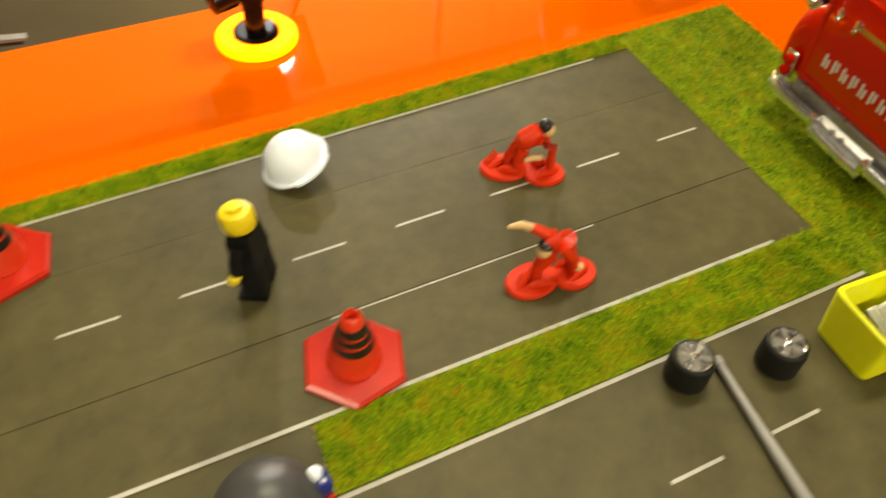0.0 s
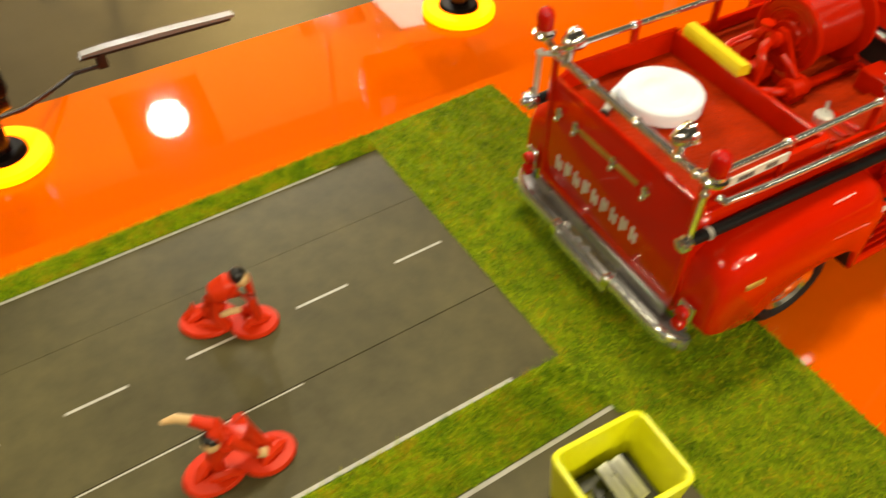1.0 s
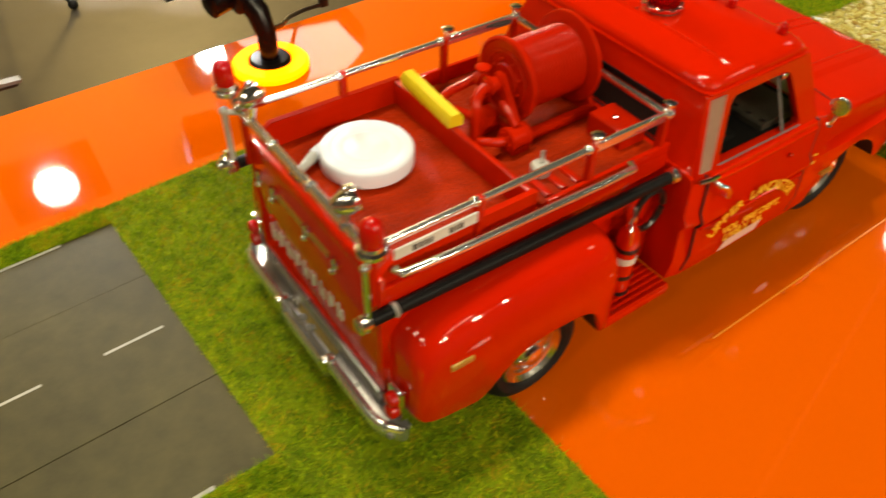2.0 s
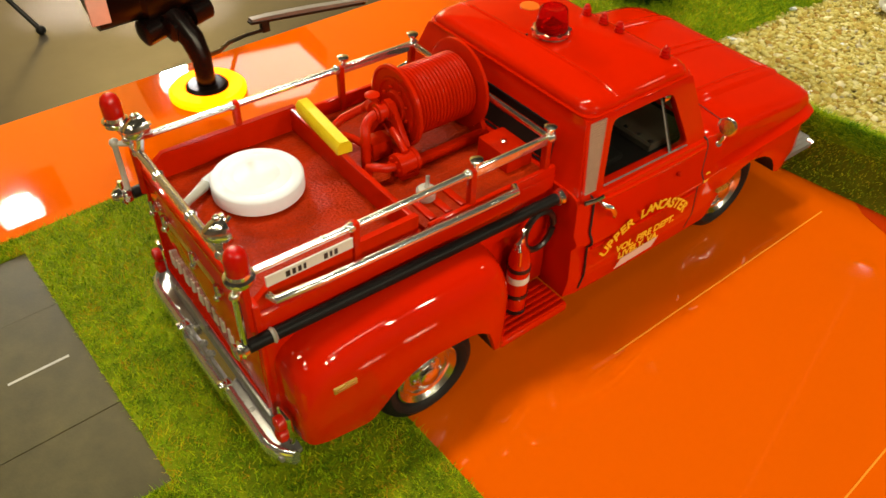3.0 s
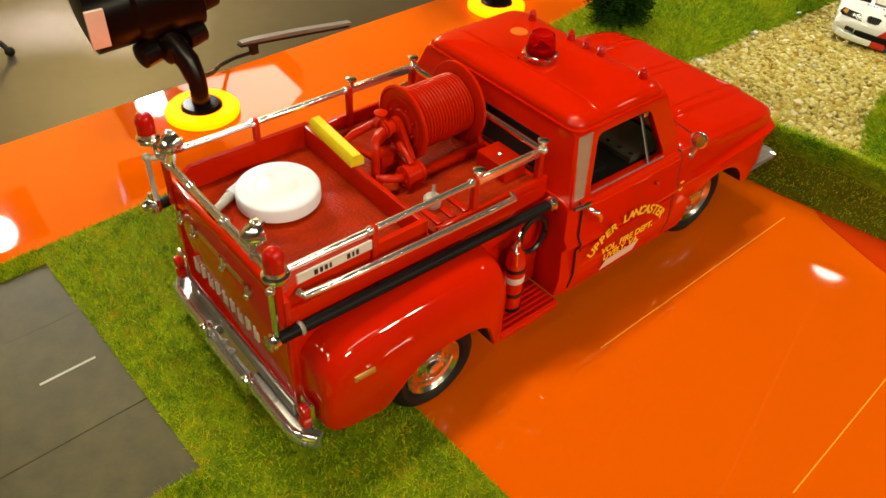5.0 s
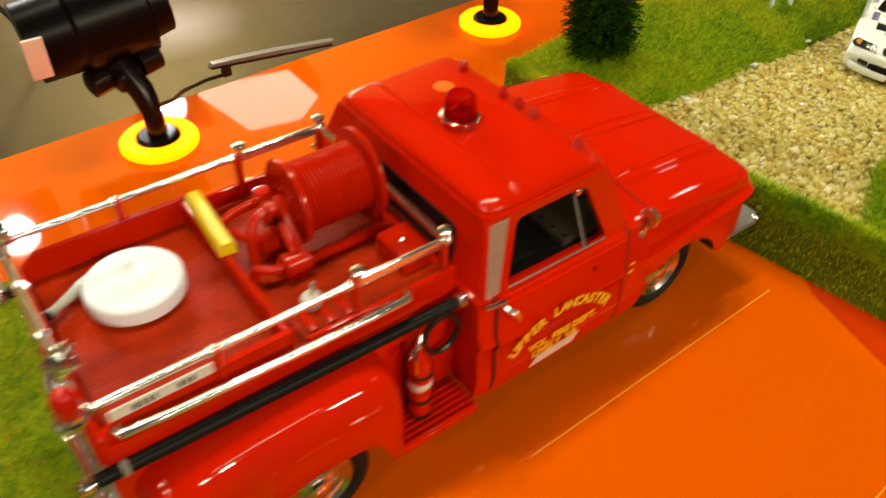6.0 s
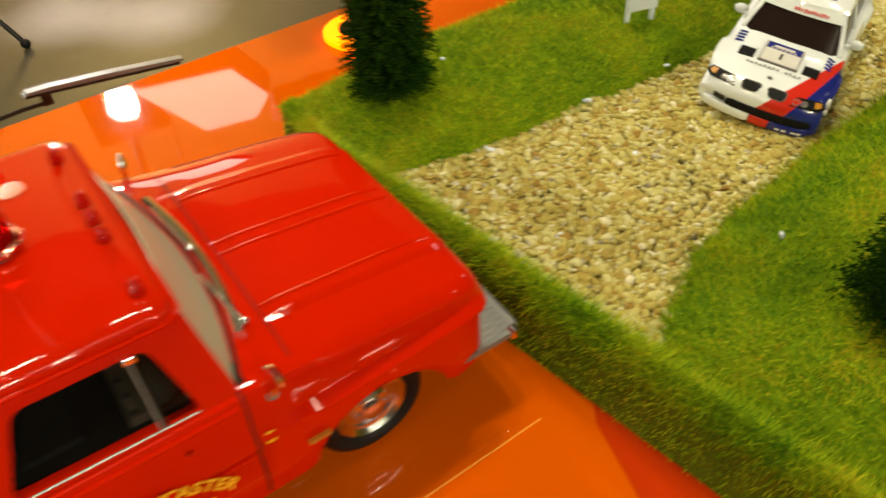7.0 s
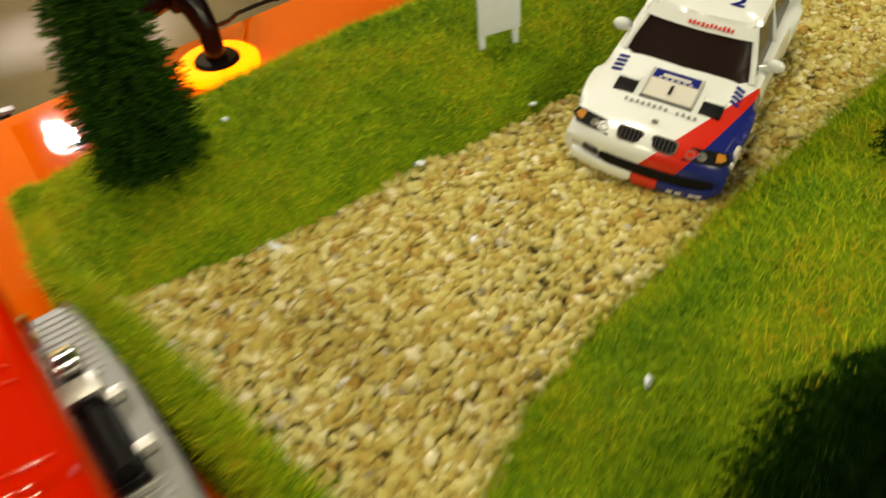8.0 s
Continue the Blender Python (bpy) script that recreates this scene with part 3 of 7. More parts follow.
    part("bench_seat", bm, INTERIOR, t)
    bm = B()
    box(bm, 0.0515, 0.0815, -0.0272, 0.0272, 0.0618, 0.0628)
    part("headlining", bm, GREYP, t)
    bm = B()
    loft(bm, [[(0.0708, y, zb - 0.0004), (0.0708, y, zb + 0.0018), (0.0714, y, zb + 0.0024), (0.08, y, zb + 0.0026), (0.0872, y, zb + 0.0012), (0.0872, y, zb - 0.0004)] for y in (-0.032, 0.032)])
    db = part("dashboard", bm, DASHTAN, t, "dusty tan dashboard shelf")
    for k in range(16):
        bm = B()
        y = -0.031 + k * 0.0041
        box(bm, 0.0716, 0.0728, y - 0.0006, y + 0.0006, zb + 0.0021, zb + 0.0027, 0.0002)
        part("switch", bm, BLACK, db)
    # beacon and marker lamps on the roof
    bx, by, bz = 0.0642, -0.0004, 0.0672
    bm = B()
    lathe(bm, [(0, 0.0044), (0.0005, 0.0047), (0.0008, 0.0046), (0.001, 0.0047), (0.0019, 0.0047), (0.0022, 0.0041)], (bx, by, bz), n=32)
    bc = part("beacon", bm, REDPLATE, t, "red roof beacon on a tinted plated base")
    bm = B()
    rings = []
    for h, r in ((0.002, 0.0039), (0.0024, 0.0041), (0.0045, 0.0038), (0.0067, 0.0035)):
        rings.append([(bx + r * (1 + 0.035 * (k % 2)) * math.cos(2 * math.pi * k / 32), by + r * (1 + 0.035 * (k % 2)) * math.sin(2 * math.pi * k / 32), bz + h) for k in range(32)])
    for h, r in ((0.0073, 0.0033), (0.0076, 0.0028), (0.0074, 0.0022), (0.0073, 0.0004)):
        rings.append([(bx + r * math.cos(2 * math.pi * k / 32), by + r * math.sin(2 * math.pi * k / 32), bz + h) for k in range(32)])
    loft(bm, rings)
    part("lens", bm, BEACONRED, bc, "ribbed clear red lens")
    for k in range(10):
        a = 2 * math.pi * k / 10
        bm = B()
        box(bm, -0.0004, 0.0004, -0.0007, 0.0007, 0.0, 0.0009, 0.0002, m=pose(bx + 0.0047 * math.cos(a), by + 0.0047 * math.sin(a), bz + 0.001, 0, 0, math.degrees(a)))
        part("lug", bm, REDPLATE, bc)
    bm = B()
    lathe(bm, [(0.001, 0.0024), (0.0035, 0.0022), (0.0042, 0.0012), (0.005, 0.0004)], (bx, by, bz), n=16)
    part("reflector", bm, REDPLATE, bc)
    for y in (-0.0237, -0.0085, -0.003, 0.003, 0.019):
        bm = B()
        z = 0.0668 if abs(y) > 0.02 else 0.067
        x = 0.0802
        lathe(bm, [(0, 0.0013), (0.0005, 0.0013), (0.0006, 0.0011), (0.0011, 0.0012), (0.0013, 0.001), (0.0018, 0.0011), (0.0021, 0.0008), (0.0026, 0.0007), (0.0029, 0.0003)], (x, y, z), n=14)
        part("marker_lamp", bm, REDLENS, t)
    bm = B()
    lathe(bm, [(0, 0.0026), (0.0002, 0.0026), (0.00025, 0.002)], (0.0705, 0.0145, 0.0673), n=20)
    part("roof_disc", bm, ORANGEDISC, t)
    bm = B()
    ball(bm, (0.0592, 0.003, 0.0674), 0.0004, sub=1)
    part("roof_hole", bm, BLACK, t)


def mirrors(t):
    for s in (-1, 1):
        bm = B()
        rod(bm, (0.0935, s * 0.035, 0.0425), (0.0932, s * 0.0371, 0.0438), 0.0011, 10)
        pipe(bm, [(0.0932, s * 0.0371, 0.0438), (0.0935, s * 0.0375, 0.0452), (0.094, s * 0.0375, 0.047)], 0.0006, 8)
        m = part("door_mirror", bm, CHROME, t, "round chrome mirror on a short arm")
        bm = B()
        lathe(bm, [(0, 0.0016), (0.0006, 0.0025), (0.0012, 0.0026), (0.0014, 0.0023)], (0.0948, s * 0.0375, 0.0487), axis=(-1, s * 0.25, 0.1), n=20)
        part("mirror_shell", bm, CHROME, m)
        bm = B()
        lathe(bm, [(0.0013, 0.0021), (0.0015, 0.0021)], (0.0948, s * 0.0375, 0.0487), axis=(-1, s * 0.25, 0.1), n=20)
        part("mirror_face", bm, CHROME, m)


def wheel(t, x, s):
    """Tyre and chrome rim; s is the side."""
    yo, w = s * (0.0352 if x < 0.05 else 0.0308), 0.0095
    bm = B()
    R = TYRE_R
    lathe(bm, [(0.003, R * 0.6), (0.0012, R * 0.635), (0.0002, R * 0.7), (-0.0002, R * 0.8), (0.0006, R * 0.93), (0.002, R * 0.985), (0.003, R), (0.0066, R), (0.0078, R * 0.97), (w, R * 0.85), (w, R * 0.6)],
          (x, yo, R), axis=(0, -s, 0), n=40)
    k = part("wheel", bm, RUBBER, t, "black tyre on a chrome rim")
    bm = B()
    r = R * 0.63
    lathe(bm, [(0.0008, r * 1.02), (-0.0004, r * 1.0), (-0.0006, r * 0.95), (0.0002, r * 0.84), (0.0005, r * 0.8), (0.0001, r * 0.77), (0.0003, r * 0.7), (0.0022, r * 0.66), (0.0024, r * 0.58), (0.0008, r * 0.55), (0.0002, r * 0.5), (-0.0003, r * 0.38), (-0.0001, r * 0.34), (-0.0012, r * 0.3), (-0.0016, r * 0.22), (-0.0018, r * 0.05)],
          (x, yo - s * 0.001, R), axis=(0, -s, 0), n=44)
    for i in range(6):
        a = 2 * math.pi * i / 6
        ball(bm, (x + r * 0.43 * math.cos(a), yo - s * 0.0009, R + r * 0.43 * math.sin(a)), 0.0005, sub=1)
    part("rim", bm, CHROME, k)


def pontoon(t, s):
    """Rounded rear wing of the step-side bed, its wheel opening flat on top and drawn out to the rear."""
    bm = B()
    rings = []
    xs = [-0.0342, -0.034, -0.0334, -0.0325, -0.031, -0.029, -0.0265, -0.0235, -0.02, 0.0165, 0.0175, 0.0185, 0.0194, 0.0201, 0.0205, 0.0207] + list(np.linspace(-0.018, 0.0155, 22))
    for x in sorted(xs):
        zt = lerp(x, [-0.0342, -0.034, -0.0334, -0.0325, -0.031, -0.029, -0.0265, -0.022, -0.012, 0.0, 0.009, 0.013, 0.0155, 0.0175, 0.0194, 0.0203, 0.0207],
                  [0.034, 0.0356, 0.0372, 0.0386, 0.0399, 0.041, 0.0419, 0.0428, 0.0437, 0.0441, 0.044, 0.0436, 0.043, 0.042, 0.04, 0.038, 0.036])
        wo = lerp(x, [-0.0342, -0.034, -0.0334, -0.0322, -0.0295, 0.014, 0.0175, 0.0197, 0.0205, 0.0207], [0.036, 0.0368, 0.0377, 0.0384, 0.0389, 0.0392, 0.0389, 0.0381, 0.037, 0.0362])
        zb = lerp(x, [-0.0342, -0.033, -0.02, -0.0182, -0.0155, -0.0125, -0.009, -0.005, 0.0, 0.008, 0.0115, 0.0138, 0.0152, 0.016, 0.0207], [0.0185, 0.0172, 0.0152, 0.0156, 0.018, 0.0208, 0.0232, 0.0247, 0.0254, 0.025, 0.0242, 0.0222, 0.0192, 0.0145, 0.0138])
        yi = 0.0265
        ring = [(yi, zb), (wo - 0.0012, zb), (wo - 0.0004, zb + 0.0002), (wo, zb + 0.0009)]
        side = zb + 0.0009 + max((zt - zb) * 0.3, zt - zb - 0.0115)
        for k in range(0, 11):
            a = radians(90 * k / 10)
            ring.append((yi + (wo - yi) * (math.cos(a) ** 0.62 if k < 10 else 0.0), side + (zt - side) * math.sin(a) ** 1.05))
        rings.append([(x + 0.0018, s * y, z) for y, z in ring])
    vr = loft(bm, rings)
    # shade under the wing, painted on its bottom faces
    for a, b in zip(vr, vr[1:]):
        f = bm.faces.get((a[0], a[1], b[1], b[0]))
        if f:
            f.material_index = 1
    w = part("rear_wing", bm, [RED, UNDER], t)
    bm = B()
    y0, y1 = sorted((s * 0.0384, s * 0.0393))
    box(bm, -0.0255, -0.02, y0, y1, 0.0318, 0.0334, 0.0002)
    sm = part("side_marker", bm, BRASS, w, "small gold side marker")
    y0, y1 = sorted((s * 0.0391, s * 0.0395))
    bm = B()
    box(bm, -0.025, -0.0205, y0, y1, 0.0322, 0.033, 0.0001)
    part("lens", bm, MARKER, sm)
    # running board
    bm = B()
    y0, y1 = sorted((s * 0.026, s * 0.0378))
    box(bm, 0.021, 0.0434, y0, y1, 0.0122, 0.0152, 0.0008)
    rb = part("running_board", bm, RED, t, "ribbed red step")
    for k in range(6):
        bm = B()
        ya, yb = sorted((s * (0.0284 + k * 0.00165), s * (0.0292 + k * 0.00165)))
        box(bm, 0.0208, 0.0428, ya, yb, 0.015, 0.0157, 0.0002)
        part("tread_rib", bm, RED, rb)


def bed(t):
    FL = 0.0487
    bm = B()
    for s in (-1, 1):
        ya, yb = sorted((s * 0.0262, s * 0.0276))
        box(bm, -0.0335, 0.043, ya, yb, 0.017, 0.0498, 0.0003)
    for s in (-1, 1):
        ya, yb = sorted((s * 0.02625, s * 0.0275))
        box(bm, 0.0068, 0.0429, ya, yb, 0.0485, 0.0523, 0.0003)
    box(bm, -0.0335, 0.043, -0.0262, 0.0262, 0.017, 0.0185)
    box(bm, 0.0418, 0.043, -0.0262, 0.0262, 0.0185, 0.0498)
    part("bed_side", bm, RED, t, "gloss red bed box")
    bm = B()
    box(bm, -0.0322, 0.0418, -0.0261, 0.0261, FL - 0.003, FL)
    part("bed_floor", bm, REDTEX, t, "grained red bed floor")
    # hose tray walls
    bm = B()
    for s in (-1, 1):
        ya, yb = sorted((s * 0.0248, s * 0.0262))
        out = [(-0.0333, 0.0485), (0.0046, 0.0485), (0.0046, 0.0552), (-0.0293, 0.0552), (-0.0333, 0.0522)]
        a = [(x, ya, z) for x, z in out]
        b = [(x, yb, z) for x, z in out]
        loft(bm, [a, b])
    box(bm, 0.003, 0.0044, -0.0262, 0.0262, FL, 0.055, 0.0003)
    part("hose_tray", bm, REDP, t)
    # low deck box under the reel and side deck
    bm = B()
    box(bm, 0.0068, 0.0416, -0.0255, -0.015, FL - 0.0005, 0.0502, 0.0003)
    sd = part("side_deck", bm, REDTEX, t)
    for k in range(3):
        bm = B()
        box(bm, 0.009 + k * 0.0042, 0.0108 + k * 0.0042, -0.0245, -0.0165, 0.05, 0.0508, 0.0002)
        part("deck_rib", bm, REDP, sd)
    bm = B()
    box(bm, 0.0335, 0.0413, -0.0212, -0.0102, FL, 0.0545, 0.0005)
    c = part("locker", bm, REDP, t)
    bm = B()
    lathe(bm, [(0, 0.0008), (0.0005, 0.0008), (0.0007, 0.0004)], (0.037, -0.0155, 0.0544), n=12)
    part("knob", bm, CHROME, c)
    bm = B()
    lathe(bm, [(0, 0.0016), (0.0006, 0.0021), (0.0026, 0.0023), (0.0032, 0.0018), (0.0033, 0.0004)], (0.0128, -0.0178, 0.0502), n=18)
    pipe(bm, [(0.0128, -0.0178, 0.0535), (0.0136, -0.0172, 0.0542), (0.014, -0.0168, 0.0556)], 0.0005, 8)
    part("filler_cap", bm, SILVER, t, "silver filler cap with a lever")


def tailgate(t):
    bm = B()
    box(bm, -0.0345, -0.033, -0.0276, 0.0276, 0.019, 0.0526, 0.0004)
    g = part("tailgate", bm, RED, t)
    bm = B()
    box(bm, -0.0349, -0.0344, -0.0085, 0.0152, 0.0436, 0.045, 0.0001)
    part("tool_strip", bm, BRASS, g, "narrow brass strip")
    for y in (0.0216, 0.0148, 0.0, -0.0118):
        bm = B()
        lathe(bm, [(0, 0.0013), (0.0009, 0.0013), (0.0013, 0.0008)], (-0.0344, y, 0.0447), axis=(-1, 0, 0), n=12)
        rod(bm, (-0.0354, y, 0.0432), (-0.0354, y, 0.0468), 0.0006, 8)
        ball(bm, (-0.0356, y, 0.0432), 0.0009, sub=2)
        part("clip", bm, CHROME, g)
    # pressed rim round the gate
    bm = B()
    framed(bm, rounded([(-0.0266, 0.0205), (0.0266, 0.0205), (0.0266, 0.0516), (-0.0266, 0.0516)], 0.0012), rounded([(-0.0255, 0.0216), (0.0255, 0.0216), (0.0255, 0.0505), (-0.0255, 0.0505)], 0.001), lambda u, v, d: (-0.0347 + d, u, v), 0.0004)
    part("gate_rim", bm, RED, g)
    # plain white marks in place of the maker's name
    for k in range(9):
        y = 0.0193 - k * 0.00382
        for dy, w, z0, z1 in ((0.0007, 0.00042, 0.0276, 0.0318), (-0.0006, 0.00042, 0.0276 + 0.0012 * (k % 2), 0.0318 - 0.0012 * ((k + 1) % 2))):
            bm = B()
            box(bm, -0.0348, -0.0344, y + dy - w, y + dy + w, z0, z1)
            part("tailgate_mark", bm, DECAL_W, g)
    for s in (-1, 1):
        bm = B()
        lathe(bm, [(0, 0.0016), (0.0012, 0.0019), (0.0022, 0.0017), (0.0026, 0.0008)], (-0.0338, s * 0.0318, 0.0222), axis=(-1, 0, 0), n=16)
        lathe(bm, [(0, 0.0016), (0.0012, 0.0019), (0.0022, 0.0017), (0.0026, 0.0008)], (-0.0338, s * 0.0318, 0.0182), axis=(-1, 0, 0), n=16)
        tl = part("tail_lamp", bm, REDLENS, t)
        bm = B()
        box(bm, -0.0345, -0.033, s * 0.0318 - 0.0024, s * 0.0318 + 0.0024, 0.0158, 0.025, 0.0006)
        part("bezel", bm, CHROME, tl)
    # rear bumper: a flat bright bar whose middle drops below a sloping plate
    bm = B()
    rings = []
    ys = sorted([s * v for s in (-1, 1) for v in (0.0135, 0.017, 0.021, 0.025, 0.028, 0.0305, 0.0325, 0.0338, 0.0348, 0.0354, 0.0356)] + [0.0128, 0.0118, 0.006, 0.0, -0.006, -0.0098, -0.0108])
    for y in ys:
        a = abs(y)
        low = min(1.0, max(0.0, min((0.0128 - y) / 0.001, (y + 0.0108) / 0.001)))
        x = -0.0386 - 0.0004 * low + (0.0036 * ((a - 0.0285) / 0.0071) ** 2 if a > 0.0285 else 0)
        z = 0.0133 - 0.0026 * low
        rings.append([(x + 0.0014, y, z - 0.0021), (x + 0.0004, y, z - 0.0023), (x - 0.0002, y, z - 0.0017), (x - 0.0004, y, z - 0.0003), (x - 0.0002, y, z + 0.001), (x + 0.0002, y, z + 0.0017), (x + 0.0007, y, z + 0.002), (x + 0.0015, y, z + 0.0019), (x + 0.0016, y, z + 0.0008)])
    loft(bm, rings)
    bp = part("rear_bumper", bm, PLATED, t, "bright chrome rear bumper with a dropped middle")
    bm = B()
    loft(bm, [[(-0.0378, y, 0.0122), (-0.0351, y, 0.0154), (-0.0349, y, 0.0148), (-0.0376, y, 0.0117)] for y in np.linspace(-0.0098, 0.0118, 4)])
    part("plate_panel", bm, CHROME, bp)
    for y in (0.0012, 0.0052):
        bm = B()
        lathe(bm, [(0, 0.0009), (0.0006, 0.001), (0.001, 0.0006)], (-0.0365, y, 0.0137), axis=(-0.7, 0, 0.7), n=12)
        part("plate_lamp", bm, MIDGREY, bp)
    for y in (-0.0102, 0.0122):      # bolted brackets where the bar drops
        bm = B()
        box(bm, -0.0399, -0.0364, y - 0.0012, y + 0.0012, 0.0118, 0.0158, 0.0005)
        br = part("bracket", bm, CHROME, bp)
        bm = B()
        lathe(bm, [(0, 0.0008), (0.0005, 0.0008), (0.0008, 0.0004)], (-0.0384, y, 0.0157), n=10)
        part("bolt", bm, CHROME, br)
    bm = B()
    box(bm, -0.0374, -0.032, -0.0345, 0.0345, 0.0122, 0.0138, 0.0005)
    part("bumper_tray", bm, TRAYGREY, t, "dull plated tray behind the bumper")
    bm = B()
    box(bm, -0.0352, -0.0338, -0.0268, 0.0268, 0.0146, 0.0188, 0.0004)
    part("rear_valance", bm, TRAYGREY, t)


def rails(t):
    """Chrome hand rails on red posts, grab bars, hoses, corner lamps."""
    RZ = 0.0602
    for s in (-1, 1):
        y = s * 0.0262
        px = -0.0108 if s < 0 else -0.01
        for x, h in ((px, 0.0612), (0.0186, 0.0608), (0.0404, 0.0602)):
            bm = B()
            box(bm, x - 0.0008, x + 0.0008, y - 0.0009, y + 0.0009, 0.0455, h, 0.0003)
            part("rail_post", bm, REDP, t)
        for a, b in ((-0.0338, px - 0.0003), (px + 0.0003, 0.018), (0.0192, 0.0411)):
            bm = B()
            if b < 0.03:
                rod(bm, (a, y, RZ), (b, y, RZ), 0.00082, 12)
                ball(bm, (b - 0.0006, y, RZ), 0.0012, sub=2)
            else:
                box(bm, a, b, y - 0.0006, y + 0.0006, RZ - 0.0014, RZ + 0.0009, 0.0003)
                ball(bm, (b, y, RZ), 0.0014, sub=2)
            part("hand_rail", bm, PLATED, t)
        for x in (0.0196, 0.0408):
            bm = B()
            rod(bm, (x, y, RZ), (x, y, RZ + 0.0022), 0.0006, 8)
            lathe(bm, [(0, 0.0006), (0.0004, 0.0014), (0.001, 0.0015), (0.0012, 0.0008)], (x, y, RZ + 0.002), n=14)
            part("rail_cap", bm, CHROME, t)
        bm = B()
        if s < 0:
            pipe(bm, [(-0.031, s * 0.0276, 0.0542), (-0.0305, s * 0.0294, 0.0542), (-0.02, s * 0.0298, 0.0538), (0.02, s * 0.0298, 0.0526), (0.0292, s * 0.0294, 0.0522), (0.03, s * 0.0276, 0.0522)], 0.0009, 10)
            part("grab_bar", bm, PLATED, t)
            bm = B()
        rod(bm, (-0.0372, s * 0.0288, 0.045), (0.0405, s * 0.0312, 0.0462), 0.0014, 14)
        hs = part("suction_hose", bm, MATTBLACK, t, "black hose carried along the bed")
        for x0, yc, zc in ((0.0402, 0.0312, 0.0462), (-0.0402, 0.0288, 0.045)):
            bm = B()
            lathe(bm, [(0, 0.0013), (0.0004, 0.0019), (0.001, 0.0016), (0.0016, 0.002), (0.0026, 0.0018), (0.003, 0.0008)], (x0, s * yc, zc), axis=(1, 0, 0), n=14)
            part("coupling", bm, CHROME, hs)
        for x in (-0.0325, ):
            bm = B()
            lathe(bm, [(0, 0.0014), (0.0005, 0.0018), (0.001, 0.0014)], (x, s * 0.029, 0.0451), axis=(1, 0, 0), n=12)
            part("band", bm, SILVER, hs)
        # corner post with its outrigger and lamp
        lx, ly = (-0.0363, -0.029) if s < 0 else (-0.0358, 0.0308)
        bm = B()
        rod(bm, (-0.0348, s * 0.0262, 0.046), (-0.0348, s * 0.0262, 0.0606), 0.0009, 8)
        part("corner_post", bm, REDP, t)
        bm = B()
        pipe(bm, [(-0.0348, s * 0.0262, 0.0594), (-0.0365, s * 0.0278, 0.0592), (-0.0378, s * 0.029, 0.0588), (-0.0378, s * 0.029, 0.0458)], 0.0007, 8)
        ball(bm, (-0.0378, s * 0.029, 0.0592), 0.0011, sub=2)
        part("outrigger", bm, CHROME if s < 0 else SILVER, t)
        bm = B()
        lathe(bm, [(0, 0.001), (0.0003, 0.0027), (0.0009, 0.0029), (0.0014, 0.0029), (0.0017, 0.0023), (0.0026, 0.0022)], (lx, ly, 0.062), n=20)
        rod(bm, (-0.035, s * 0.0262, 0.0598), (lx, ly, 0.0625), 0.0009, 8)
        ball(bm, (-0.0352, s * 0.0266, 0.0604), 0.0014, sub=2)
        lm = part("corner_lamp", bm, CHROME, t, "red lamp in a chrome cup")
        bm = B()
        lathe(bm, [(0, 0.0019), (0.0006, 0.0022), (0.0036, 0.0022), (0.0048, 0.0018), (0.0055, 0.0011), (0.0057, 0.0002)], (lx, ly, 0.0643), n=20)
        part("lens", bm, REDLENS, lm)
        # small chrome floodlight
        bm = B()
        c = Vector((-0.0338, -0.0172, 0.0645)) if s < 0 else Vector((-0.0336, 0.0222, 0.0652))
        lathe(bm, [(-0.0034, 0.0006), (-0.003, 0.0013), (-0.0016, 0.0022), (0, 0.0028), (0.0008, 0.003), (0.0014, 0.003), (0.0016, 0.0026), (0.0012, 0.0023)], c, axis=(1, 0.2 * s, 0.15), n=16)
        rod(bm, c - Vector((0.001, 0, 0.0052)), c, 0.0011, 8)
        rod(bm, c, c + Vector((0.0026, -s * 0.0012, 0.001)), 0.0005, 6)
        ball(bm, c + Vector((-0.0004, 0.0, 0.003)), 0.0008, sub=2)
        part("floodlight", bm, CHROME, t)
    # rear cross rail
    bm = B()
    rod(bm, (-0.0348, -0.0262, 0.0593), (-0.0348, 0.0262, 0.0593), 0.001, 12)
    for y in (-0.0235, -0.0175, -0.004, 0.012, 0.0225):
        lathe(bm, [(-0.001, 0.001), (0, 0.0014), (0.001, 0.001)], (-0.0348, y, 0.0593), axis=(0, 1, 0), n=10)
    part("cross_rail", bm, PLATED, t)
    bm = B()
    rod(bm, (0.0412, -0.0262, 0.0598), (0.0412, 0.0262, 0.0598), 0.0009, 10)
    part("cross_rail", bm, CHROME, t)
    bm = B()
    lathe(bm, [(0, 0.0008), (0.001, 0.0016), (0.0022, 0.0018), (0.003, 0.001)], (-0.0418, 0.0288, 0.0458), axis=(1, 0, 0), n=14)
    rod(bm, (-0.0392, 0.0318, 0.0458), (-0.0392, 0.0258, 0.0458), 0.0006, 8)
    rod(bm, (-0.0392, 0.0288, 0.0428), (-0.0392, 0.0288, 0.0493), 0.0006, 8)
    part("hydrant_wrench", bm, CHROME, t)


